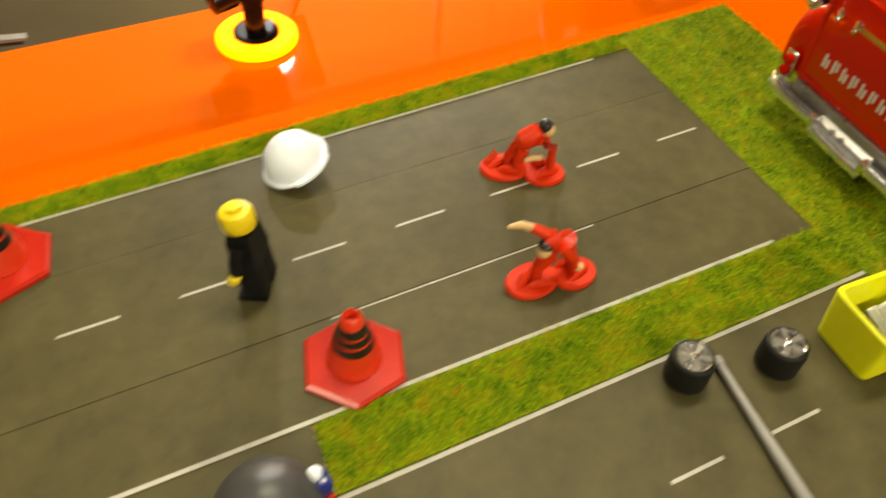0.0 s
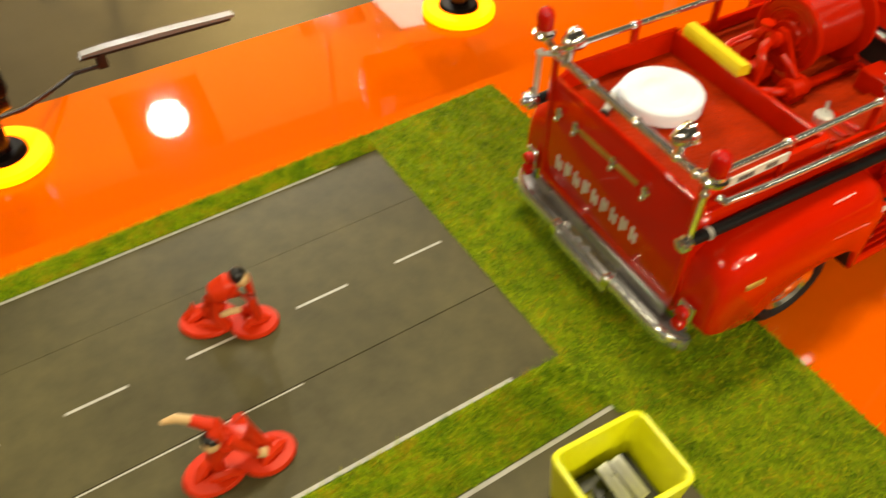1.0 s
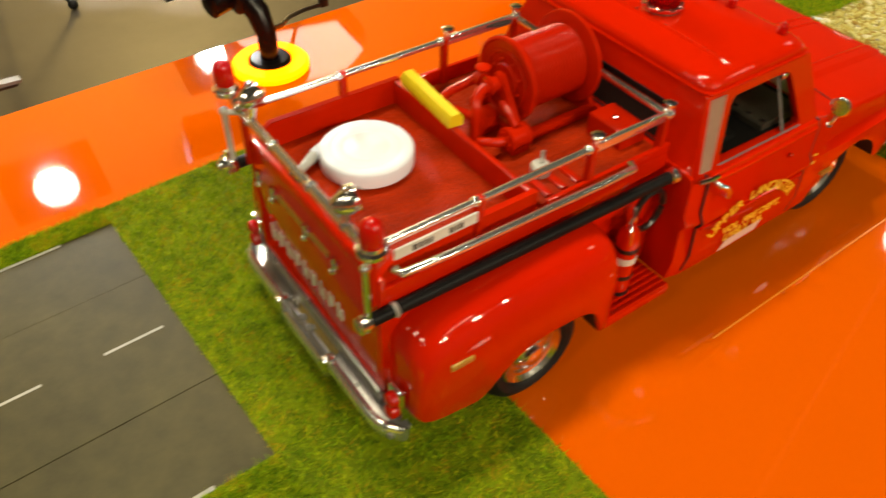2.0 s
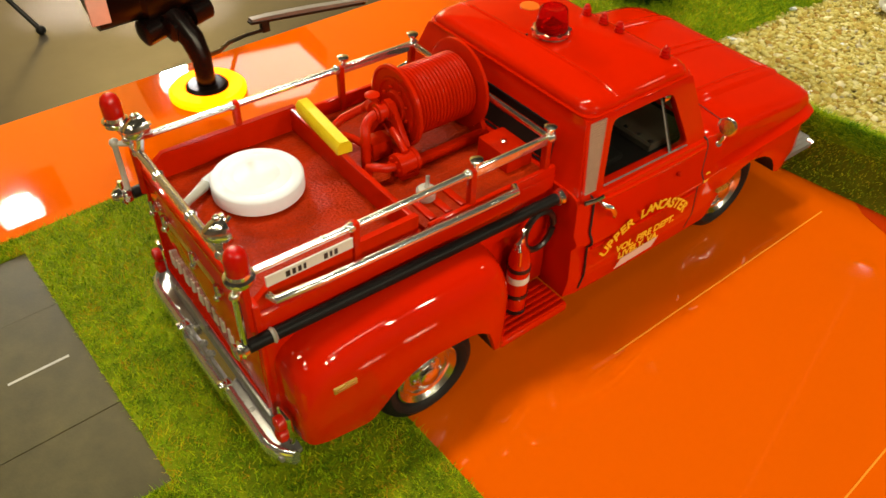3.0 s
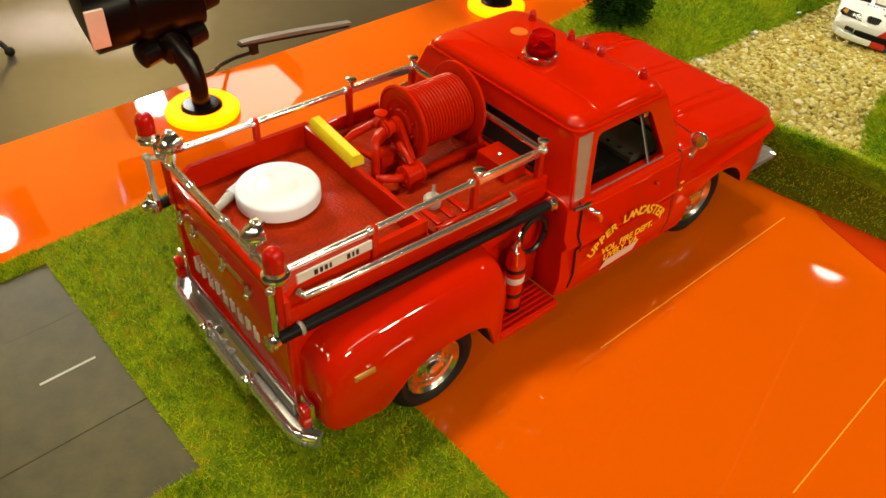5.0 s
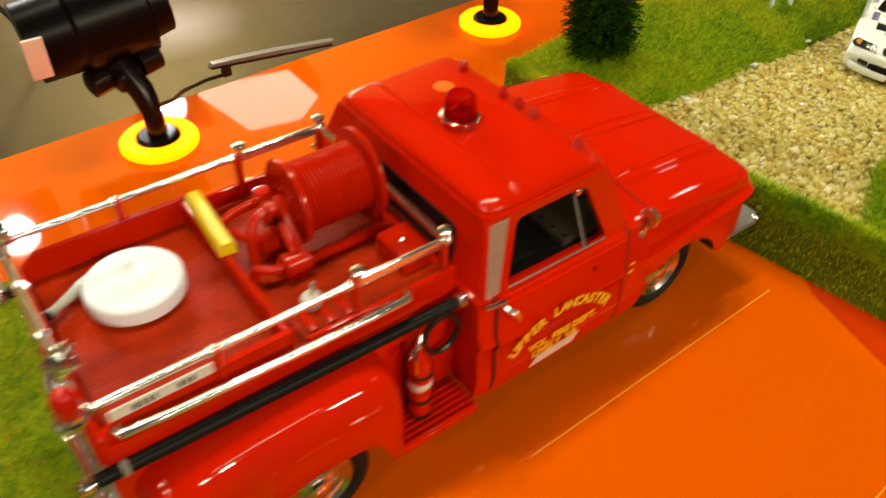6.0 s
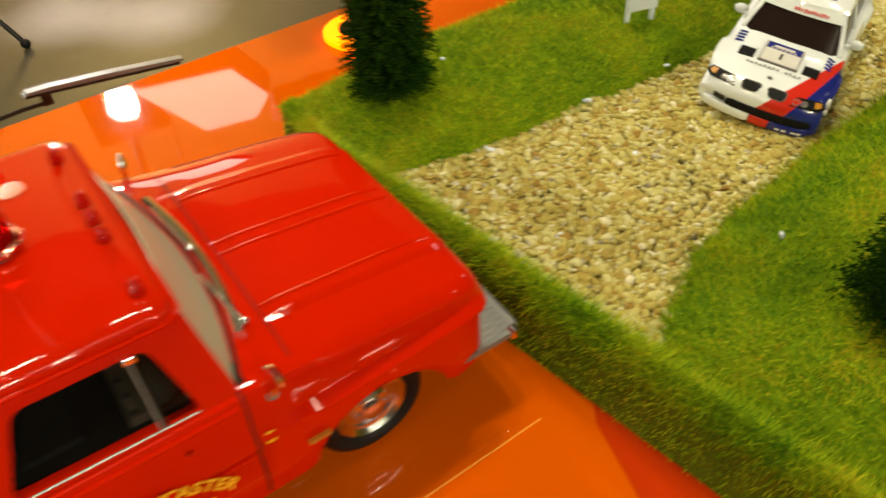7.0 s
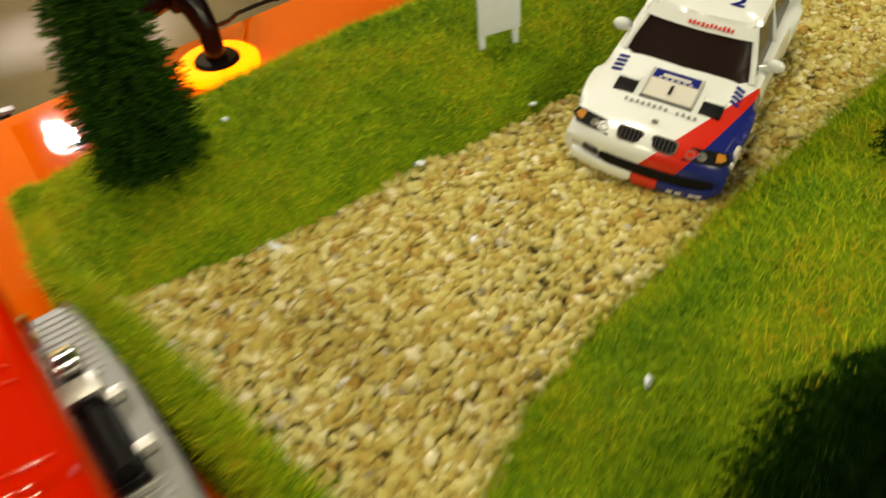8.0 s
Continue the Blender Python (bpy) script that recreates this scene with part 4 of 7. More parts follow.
def hose_reel(t):
    """A drum of wound hose between two flanges on a cradle, with its swivel pipes and winding gear."""
    cx0, cx1, cy, cz, R = 0.0205, 0.0388, 0.0042, 0.0602, 0.0111
    bm = B()
    prof = [(0, 0.0008)]
    n = 17
    for k in range(n * 6 + 1):
        f = k / (n * 6)
        prof.append((0.0008 + f * (cx1 - cx0 - 0.0016), 0.0075 + 0.00075 * abs(math.sin(math.pi * k / 6)) ** 0.7))
    prof.append((cx1 - cx0, 0.0008))
    lathe(bm, prof, (cx0, cy, cz), axis=(1, 0, 0), n=40)
    r = part("reel_drum", bm, REDP, t, "red drum wound with red hose")
    for x, rr, o in ((cx0, R * 0.9, -1), (cx1, R, 1)):
        bm = B()
        lathe(bm, [(-0.0006, 0.001), (-0.0006, rr * 0.94), (-0.0003, rr), (0.0005, rr), (0.0008, rr * 0.94), (0.0003, rr * 0.9), (0.0003, rr * 0.72), (0.0007, rr * 0.7), (0.0007, rr * 0.64), (0.0003, rr * 0.62), (0.0003, rr * 0.4), (0.001, rr * 0.36), (0.001, 0.001)], (x, cy, cz), axis=(o, 0, 0), n=44)
        fl = part("flange", bm, REDP, r)
        for k in range(8):
            a = 2 * math.pi * (k + 0.5) / 8
            bm = B()
            ball(bm, (x + o * 0.0006, cy + rr * 0.48 * math.cos(a), cz + rr * 0.48 * math.sin(a)), 0.0005, sub=1)
            part("rivet", bm, REDP, fl)
    # cradle: a tapering end plate at either side on two floor rails
    for x in (cx0 - 0.0022, cx1 + 0.0014):
        bm = B()
        out = [(cy - 0.0098, 0.0486), (cy + 0.0098, 0.0486), (cy + 0.0098, 0.0505), (cy + 0.0022, cz + 0.0012), (cy + 0.001, cz + 0.0022), (cy - 0.001, cz + 0.0022), (cy - 0.0022, cz + 0.0012), (cy - 0.0098, 0.0505)]
        inn = [(cy - 0.0062, 0.0503), (cy + 0.0062, 0.0503), (cy + 0.0062, 0.0506), (cy + 0.0012, cz - 0.0022), (cy + 0.0004, cz - 0.0016), (cy - 0.0004, cz - 0.0016), (cy - 0.0012, cz - 0.0022), (cy - 0.0062, 0.0506)]
        framed(bm, [Vector(p) for p in out], [Vector(p) for p in inn], lambda u, v, d: (x - 0.0007 + d, u, v), 0.0014)
        part("cradle_end", bm, REDP, t)
    for s in (-1, 1):
        bm = B()
        box(bm, cx0 - 0.0028, cx1 + 0.0021, cy + s * 0.009 - 0.0009, cy + s * 0.009 + 0.0009, 0.0486, 0.0512, 0.0003)
        part("cradle_rail", bm, REDP, t)
    # swivel joint and its pipes
    bm = B()
    rod(bm, (cx0 - 0.0065, cy, cz), (cx0, cy, cz), 0.0017, 14)
    for x in (cx0 - 0.006, cx0 - 0.0034):
        lathe(bm, [(0, 0.0017), (0.0002, 0.0023), (0.0008, 0.0023), (0.001, 0.0017)], (x, cy, cz), axis=(1, 0, 0), n=14)
    pipe(bm, [(cx0 - 0.006, cy, cz), (cx0 - 0.0082, cy - 0.0004, cz - 0.0004), (cx0 - 0.0098, cy - 0.0014, cz - 0.0014), (cx0 - 0.0108, cy - 0.0028, cz - 0.003), (cx0 - 0.011, cy - 0.003, cz - 0.006), (cx0 - 0.011, cy - 0.003, 0.0487)], 0.0012, 12)
    sw = part("swivel_pipe", bm, REDP, t)
    bm = B()
    pipe(bm, [(cx0 - 0.0045, cy + 0.0012, cz), (cx0 - 0.005, cy + 0.0044, cz - 0.0004), (cx0 - 0.0058, cy + 0.0062, cz - 0.0018), (cx0 - 0.0105, cy + 0.0075, cz - 0.0035), (cx0 - 0.0128, cy + 0.0078, cz - 0.005), (cx0 - 0.0132, cy + 0.0078, 0.0487)], 0.0011, 12)
    part("feed_pipe", bm, REDP, sw)
    bm = B()
    pipe(bm, [(cx0 - 0.0125, cy + 0.0045, 0.0545), (cx0 - 0.0112, cy + 0.001, 0.0546), (cx0 - 0.0104, cy - 0.0028, 0.0546)], 0.001, 10)
    lathe(bm, [(-0.0012, 0.0012), (-0.001, 0.0019), (0.001, 0.0019), (0.0012, 0.0012)], (cx0 - 0.0046, cy + 0.0034, cz - 0.0002), axis=(0.2, 1, 0), n=14)
    lathe(bm, [(0, 0.0008), (0.0002, 0.0018), (0.0006, 0.0018), (0.0008, 0.0008)], (cx0 - 0.0046, cy + 0.0034, cz + 0.0024), n=12)
    rod(bm, (cx0 - 0.0046, cy + 0.0034, cz), (cx0 - 0.0046, cy + 0.0034, cz + 0.0026), 0.0006, 8)
    part("valve", bm, REDP, sw)
    bm = B()
    box(bm, cx0 - 0.0085, cx0 - 0.003, cy - 0.0022, cy + 0.0028, 0.0486, 0.0535, 0.0006)
    part("gear_case", bm, REDP, t)
    bm = B()
    lathe(bm, [(0, 0.0018), (0.0004, 0.0029), (0.0018, 0.0029), (0.002, 0.0026), (0.0048, 0.0026), (0.005, 0.0029), (0.0058, 0.0029), (0.0063, 0.0016)], (cx0 - 0.0078, cy - 0.0098, 0.0518), axis=(1, 0, 0), n=18)
    for k in range(6):
        a = 2 * math.pi * k / 6
        ball(bm, (cx0 - 0.0079, cy - 0.0098 + 0.002 * math.cos(a), 0.0518 + 0.002 * math.sin(a)), 0.0004, sub=1)
    box(bm, cx0 - 0.0072, cx0 - 0.0022, cy - 0.0122, cy - 0.0072, 0.0486, 0.0502, 0.0004)
    mo = part("reel_motor", bm, REDP, t)
    bm = B()
    pipe(bm, [(cx0 - 0.0076, cy - 0.0098, 0.0518), (cx0 - 0.0098, cy - 0.0098, 0.0522), (cx0 - 0.0115, cy - 0.009, 0.0526), (cx0 - 0.0128, cy - 0.0072, 0.0522), (cx0 - 0.0134, cy - 0.0068, 0.0487)], 0.0011, 12)
    pipe(bm, [(cx0 - 0.0046, cy - 0.0098, 0.0545), (cx0 - 0.0044, cy - 0.0075, 0.0558), (cx0 - 0.0035, cy - 0.003, 0.0566)], 0.0009, 10)
    part("motor_pipe", bm, REDP, mo)


def step_gear(t):
    """Extinguisher and coiled hose over the right running board."""
    for s in (-1,):
        bm = B()
        lathe(bm, [(0, 0.0022), (0.0005, 0.0027), (0.0172, 0.0027), (0.0196, 0.0021), (0.0211, 0.001), (0.0224, 0.001)], (0.0302, s * 0.0318, 0.0161), n=22)
        e = part("extinguisher", bm, RED, t, "red fire extinguisher with black bands")
        for z in (0.0166, 0.0218, 0.0304):
            bm = B()
            lathe(bm, [(0, 0.00272), (0, 0.0029), (0.0011, 0.0029), (0.0011, 0.00272)], (0.0302, s * 0.0318, z), n=22)
            part("band", bm, BLACK, e)
        bm = B()
        lathe(bm, [(0, 0.00274), (0.0002, 0.00282), (0.0018, 0.00282), (0.002, 0.00274)], (0.0302, s * 0.0318, 0.0266), n=22)
        part("sticker", bm, DECAL_W, e)
        bm = B()
        rod(bm, (0.0302, s * 0.0318, 0.038), (0.0302, s * 0.0318, 0.04), 0.0008, 8)
        pipe(bm, [(0.0268, s * 0.0332, 0.0401), (0.0302, s * 0.0318, 0.0398), (0.0312, s * 0.0308, 0.0413)], 0.0005, 6)
        pipe(bm, [(0.027, s * 0.033, 0.0383), (0.0302, s * 0.0318, 0.0391)], 0.0004, 6)
        pipe(bm, [(0.0284, s * 0.0326, 0.0395), (0.0276, s * 0.0342, 0.0383), (0.0274, s * 0.0346, 0.0345)], 0.0004, 6)
        part("valve", bm, CHROME, e)
        bm = B()
        pts = [(0.0372 + 0.0046 * math.cos(a), s * 0.0302, 0.0372 + 0.0056 * math.sin(a)) for a in np.linspace(0, 2 * math.pi * 0.97, 22)]
        pipe(bm, pts, 0.0008, 8)
        pipe(bm, [(0.0335, s * 0.0292, 0.036), (0.0332, s * 0.0295, 0.03), (0.0334, s * 0.03, 0.0165)], 0.00055, 8)
        part("coiled_cable", bm, BLACK, t, "coiled black hose")
        bm = B()
        lathe(bm, [(0, 0.001), (0.0004, 0.0013), (0.012, 0.0013), (0.0125, 0.001)], (0.0336, s * 0.0302, 0.018), n=12)
        part("spare_extinguisher", bm, BLACK, t, "slim black cylinder")


def truck_front(t):
    """Grille, bumper plate and winch."""
    bm = B()
    box(bm, 0.139, 0.1412, -0.0335, 0.0335, 0.0205, 0.0345, 0.0006)
    part("grille", bm, SILVER, t)
    bm = B()
    out = [(0.1365, -0.0358), (0.1505, -0.0358), (0.1518, -0.0328), (0.1525, -0.012), (0.1525, 0.012), (0.1518, 0.0328), (0.1505, 0.0358), (0.1365, 0.0358)]
    prism(bm, out, 0.0188, 0.0203)
    bp = part("front_bumper", bm, BUMPERGREY, t, "wide dull grey bumper plate")
    for k in range(38):
        y = -0.034 + k * 0.00184
        if -0.0135 < y < 0.0128:
            continue
        bm = B()
        box(bm, 0.1425, 0.1508, y - 0.0005, y + 0.0005, 0.0201, 0.02042, 0.0001)
        part("tread_rib", bm, BUMPERGREY, bp)
    bm = B()
    pipe(bm, [(0.1503, -0.0358, 0.0192), (0.152, -0.0328, 0.0192), (0.1528, -0.012, 0.0192), (0.1528, 0.012, 0.0192), (0.152, 0.0328, 0.0192), (0.1503, 0.0358, 0.0192)], 0.0012, 10)
    part("bumper_edge", bm, BUMPERGREY, bp)
    for s in (-1, 1):
        bm = B()
        lathe(bm, [(-0.0012, 0.0006), (-0.001, 0.0015), (0.001, 0.0015), (0.0012, 0.0006)], (0.1506, s * 0.0352, 0.0194), axis=(0, 1, 0), n=14)
        part("end_cap", bm, CHROME, bp)
    bm = B()
    box(bm, 0.1415, 0.1488, -0.0132, 0.0068, 0.0201, 0.0222, 0.0006)
    wn = part("winch", bm, MATTBLACK, t, "black winch between grey blocks")
    bm = B()
    lathe(bm, [(-0.0088, 0.001), (-0.0086, 0.0024), (-0.0078, 0.0024), (-0.0076, 0.0017), (0.0076, 0.0017), (0.0078, 0.0024), (0.0086, 0.0024), (0.0088, 0.001)], (0.1455, -0.0035, 0.0232), axis=(0, 1, 0), n=18)
    part("drum", bm, MATTBLACK, wn)
    bm = B()
    box(bm, 0.1412, 0.149, 0.0072, 0.0128, 0.0201, 0.0236, 0.0008)
    part("gear_block", bm, SILVER, wn, "dull silver gear block")
    for y in (-0.0075, 0.0062):
        bm = B()
        box(bm, 0.1482, 0.1516, y - 0.0012, y + 0.0012, 0.0202, 0.0226, 0.0004)
        part("fairlead", bm, SILVER, wn)
    for y in (-0.026, 0.024):
        bm = B()
        lathe(bm, [(0, 0.0012), (0.0014, 0.0032), (0.0028, 0.0036), (0.0034, 0.003)], (0.1405, y, 0.028), axis=(1, 0, 0), n=18)
        part("headlamp", bm, CHROME, t)
    bm = B()
    lathe(bm, [(0, 0.0022), (0.0006, 0.003), (0.004, 0.003), (0.0046, 0.002)], (0.1432, 0.0168, 0.0238), axis=(1, 0, 0), n=18)
    rod(bm, (0.1455, 0.0168, 0.0202), (0.1455, 0.0168, 0.0225), 0.001, 8)
    part("fog_lamp", bm, CHROME, t, "round chrome lamp on the bumper")
    for s in (-1, 1):
        bm = B()
        pipe(bm, [(0.15, s * 0.031, 0.019), (0.151, s * 0.031, 0.0165), (0.149, s * 0.031, 0.0155)], 0.0009, 8)
        part("tow_hook", bm, BLACK, bp)


def text_mark(word, size, m, material, parent, name="lettering"):
    c = bpy.data.curves.new(name, "FONT")
    c.body, c.size, c.extrude, c.align_x, c.align_y = word, size, 0.00003, "CENTER", "CENTER"
    c.offset = size * 0.03
    tmp = bpy.data.objects.new(name, c)
    scene.collection.objects.link(tmp)
    dg = bpy.context.evaluated_depsgraph_get()
    me = bpy.data.meshes.new_from_object(tmp.evaluated_get(dg))
    bpy.data.objects.remove(tmp)
    me.materials.clear()
    me.materials.append(material)
    ob = new(name, me)
    ob.parent = parent
    ob.matrix_local = m
    return ob


def lettering(t):
    yy = -0.0395
    up = pose(0, 0, 0, 90, 0, 0)

    def at(x, z, turn=0.0, shear=0.0, y=yy):
        return pose(x, y, z) @ up @ pose(0, 0, 0, 0, 0, turn)
    word = "UPPER LANCASTER"
    R, cx, cz = 0.0205, 0.0665, 0.0153
    for k, ch in enumerate(word):
        a = radians(46 - 92 * k / (len(word) - 1))
        if ch != " ":
            text_mark(ch, 0.004, at(cx - R * math.sin(a), cz + R * math.cos(a), math.degrees(a)), DECAL_Y, t, "letter")
    text_mark("VOL. FIRE DEPT.", 0.0031, at(0.0672, 0.0275), DECAL_Y, t)
    text_mark("LIVELY, VA.", 0.0031, at(0.0652, 0.0247), DECAL_Y, t)
    text_mark("3", 0.0046, at(0.0908, 0.0342, y=-0.0381), DECAL_Y, t)
    bm = B()
    prism(bm, [(0.0575, 0.0199), (0.0717, 0.0204), (0.0737, 0.0232), (0.0597, 0.0226)], 0, 0.00006, m=pose(0, yy + 0.0005, 0) @ up)
    part("door_patch", bm, DECAL_P, t, "pale sticker on the door")
    bm = B()
    box(bm, -0.0312, -0.0125, -0.0281, -0.0277, 0.0568, 0.0592)
    lb = part("bed_label", bm, DECAL_W, t, "white strip label with dark marks")
    for x0, x1 in ((-0.0272, -0.0263), (-0.0258, -0.0251), (-0.0246, -0.0239), (-0.0234, -0.0229), (-0.019, -0.0182), (-0.0177, -0.0172), (-0.0167, -0.016)):
        bm = B()
        box(bm, x0, x1, -0.02825, -0.0281, 0.0573, 0.0586)
        part("label_mark", bm, BLACK, lb)
    for k in range(4):
        bm = B()
        box(bm, 0.0975 + k * 0.0012, 0.0983 + k * 0.0012, -0.0388, -0.038, 0.0262, 0.0272)
        part("wing_mark", bm, BRASS, t)


def fire_truck():
    t = thing("model_fire_truck", "red scale-model fire pickup truck with chrome rails and a hose reel", "model truck")
    truck_body(t)
    green_house(t)
    mirrors(t)
    for x in (0.0014, AXLE_F):
        for s in (-1, 1):
            wheel(t, x, s)
    for s in (-1, 1):
        pontoon(t, s)
    bm = B()
    box(bm, -0.03, 0.135, -0.022, 0.022, 0.0105, 0.017, 0.001)
    part("chassis", bm, BLACK, t)
    bed(t)
    tailgate(t)
    rails(t)
    hose_reel(t)
    step_gear(t)
    truck_front(t)
    lettering(t)
    t.matrix_basis = pose(0, 0, 0, 0, 0, -2.1)


fire_truck()


def hose_roll():
    t = thing("hose_roll", "white coiled flat hose with grey nozzle in the truck bed", "hose")
    bm = B()
    c = (-0.015, 0.0074, 0.0492)
    lathe(bm, [(0, 0.0101), (0.0003, 0.0104), (0.0034, 0.0104), (0.0038, 0.0101), (0.004, 0.0096), (0.00403, 0.0078), (0.00398, 0.0077), (0.00403, 0.0076), (0.00405, 0.0052), (0.004, 0.0051), (0.00405, 0.005), (0.00405, 0.0002)], c, n=56)
    part("coil", bm, WHITE, t)
    bm = B()
    loft(bm, [ring_at((-0.0202, 0.0156, 0.0507), (-1, -0.1, 0), 0.0016, 10, 0.0008), ring_at((-0.0245, 0.0142, 0.0508), (-1, -0.4, 0), 0.0013, 10, 0.0009)])
    part("hose_end", bm, WHITE, t)
    bm = B()
    d = Vector((-1, -0.66, 0.12))
    lathe(bm, [(0, 0.0009), (0.001, 0.0013), (0.0025, 0.0012), (0.005, 0.001), (0.008, 0.0009), (0.0092, 0.0011), (0.0098, 0.0006)], (-0.0242, 0.0143, 0.0506), axis=d, n=14)
    nz = part("nozzle", bm, GREYP, t)
    bm = B()
    e = Vector((-0.0242, 0.0143, 0.0506)) + d.normalized() * 0.0094
    lathe(bm, [(0, 0.001), (0.0002, 0.0013), (0.0012, 0.0013), (0.0014, 0.0009)], e, axis=d, n=14)
    part("tip", bm, BLACK, nz)
    t.matrix_basis = pose(0.0006, 0.0016, 0)


hose_roll()


def yellow_block():
    bm = B()
    loft(bm, [[(-0.0014, y, 0.0002), (-0.0014, y, 0.0021), (-0.0006, y, 0.0032), (0.0016, y, 0.0032), (0.0024, y, 0.0021), (0.0024, y, 0.0)] for y in (0.0, 0.0004, 0.0208, 0.0212)])
    ob = part("wheel_chock", bm, YELLOW)
    ob.matrix_basis = pose(0.0036, 0.0012, 0.055, 0, 0, -6)
    tagged(ob, "yellow plastic block laid across the tray wall", "block")


yellow_block()


# ---- road mat and grass ----
ROAD = pose(-0.0565, 0.0352, 0, 0, 0, 0.6)     # end of the road; its length runs along minus x


def road_strip(parent, u0, u1, v0, v1, z, lift=0.0, skew0=0.0, skew1=0.0):
    """skew: how far the lower and upper edge draw in at the far end."""
    bm = B()
    prism(bm, [(u0, v0 + skew0), (u1, v0), (u1, v1), (u0, v1 + skew1)], 0.0003, z)
    ob = part("road_panel", bm, ROADM, parent, smooth=False)
    ob.matrix_local = Matrix.Translation((0, 0, lift))
    return ob


def road_line(parent, u0, u1, v, w, z, skew=0.0):
    bm = B()
    prism(bm, [(u0, v - w / 2 + skew), (u1, v - w / 2), (u1, v + w / 2), (u0, v + w / 2 + skew)], z - 0.0001, z + 0.00008)
    return part("road_line", bm, ROADLINE, parent, smooth=False)


def roads():
    r = thing("toy_road", "grey printed card road with white lines", "road", kind="structure")
    r.matrix_basis = ROAD
    Z = 0.0012
    for v0, v1, u1, dz in ((0.0202, 0.0455, 0.0005, 0.0), (-0.0218, 0.02, 0.0, 0.0001), (-0.0497, -0.022, -0.0002, 0.0)):
        road_strip(r, -0.42, u1, v0, v1, Z, dz, 0.0035 if v0 < -0.03 else 0.0, -0.006 if v1 > 0.03 else 0.0)
    for k in range(13):
        u = -0.0052 - 0.0305 * k
        road_line(r, u - 0.0152, u, 0.0, 0.00075, Z + 0.0001)
    road_line(r, -0.42, -0.0155, 0.045, 0.001, Z, -0.006)
    road_line(r, -0.42, -0.0155, -0.049, 0.0011, Z, 0.0035)
    road_line(r, -0.14, -0.06, -0.0224, 0.0004, Z)
    s = thing("toy_road", "second grey printed card road beside a grass strip", "road", kind="structure")
    s.matrix_basis = pose(-0.0565, 0, 0, 0, 0, 0.4)
    road_strip(s, -0.42, 0.003, -0.2, -0.0326, Z)
    road_strip(s, -0.42, -0.1545, -0.0325, -0.0132, Z - 0.0002, 0.0, 0.0006)
    road_line(s, -0.42, 0.0028, -0.0334, 0.0011, Z)
    for k in range(12):
        u = -0.0425 - 0.0295 * k
        road_line(s, u - 0.0148, u, -0.0612, 0.0009, Z)


roads()


def blades(name, pts, normals, material, parent, length, width, lean, seed):
    """Short flock fibres, one triangle each, leaning at random."""
    rng = np.random.default_rng(seed)
    n = len(pts)
    a = rng.uniform(0, 2 * np.pi, n)
    L = length * rng.uniform(0.5, 1.25, n)
    w = width * rng.uniform(0.7, 1.3, n)
    d = np.stack([np.cos(a), np.sin(a), np.zeros(n)], 1)
    b = rng.uniform(0, 2 * np.pi, n)
    tip = normals * L[:, None] + np.stack([np.cos(b), np.sin(b), np.zeros(n)], 1) * (L * lean * rng.uniform(0.2, 1.0, n))[:, None]
    v = np.empty((n * 3, 3))
    v[0::3], v[1::3], v[2::3] = pts - d * w[:, None], pts + d * w[:, None], pts + tip
    me = bpy.data.meshes.new(name)
    me.vertices.add(n * 3)
    me.vertices.foreach_set("co", v.ravel())
    me.loops.add(n * 3)
    me.loops.foreach_set("vertex_index", np.arange(n * 3))
    me.polygons.add(n)
    me.polygons.foreach_set("loop_start", np.arange(0, n * 3, 3))
    me.update(calc_edges=True)
    me.materials.append(material)
    ob = new(name, me)
    ob.parent = parent
    tagged(ob, kind="stuff")
    return ob


def grass_mats():
    specs = (("grass mat laid under the rear of the model truck", [(-0.0575, 0.0888), (-0.0055, 0.0905), (-0.0052, -0.33), (-0.053, -0.33), (-0.0535, -0.0362), (-0.0552, -0.0355), (-0.0572, -0.0125)], 52000),
             ("narrow grass strip behind the toy road", [(-0.47, 0.0706), (-0.0576, 0.0808), (-0.0576, 0.0887), (-0.17, 0.0862), (-0.27, 0.083), (-0.47, 0.078)], 42000),
             ("grass strip between two toy roads", [(-0.2105, -0.0152), (-0.0571, -0.0146), (-0.0552, -0.0326), (-0.212, -0.0334)], 30000))
    for k, (label, out, n) in enumerate(specs):
        g = thing("grass_mat", label, "grass mat", "grass mats")
        bm = B()
        prism(bm, out, 0.0003, 0.0014)
        part("mat_base", bm, TURF, g, smooth=False)
        rng = np.random.default_rng(11 + k)
        o = np.array(out)
        lo, hi = o.min(0), o.max(0)
        lo[1] = max(lo[1], -0.16)
        lo[0] = max(lo[0], -0.36)
        p = rng.uniform(lo, hi, (n * 2, 2))
        inside = np.zeros(len(p), bool)
        j = len(o) - 1
        for i in range(len(o)):
            c = ((o[i, 1] > p[:, 1]) != (o[j, 1] > p[:, 1])) & (p[:, 0] < (o[j, 0] - o[i, 0]) * (p[:, 1] - o[i, 1]) / (o[j, 1] - o[i, 1] + 1e-12) + o[i, 0])
            inside ^= c
            j = i
        p = p[inside][:n]
        pts = np.column_stack([p, np.full(len(p), 0.0013)])
        blades("grass", pts, np.tile([0, 0, 1.0], (len(pts), 1)), BLADES, g, 0.0014, 0.00013, 1.4, 5 + k)


grass_mats()


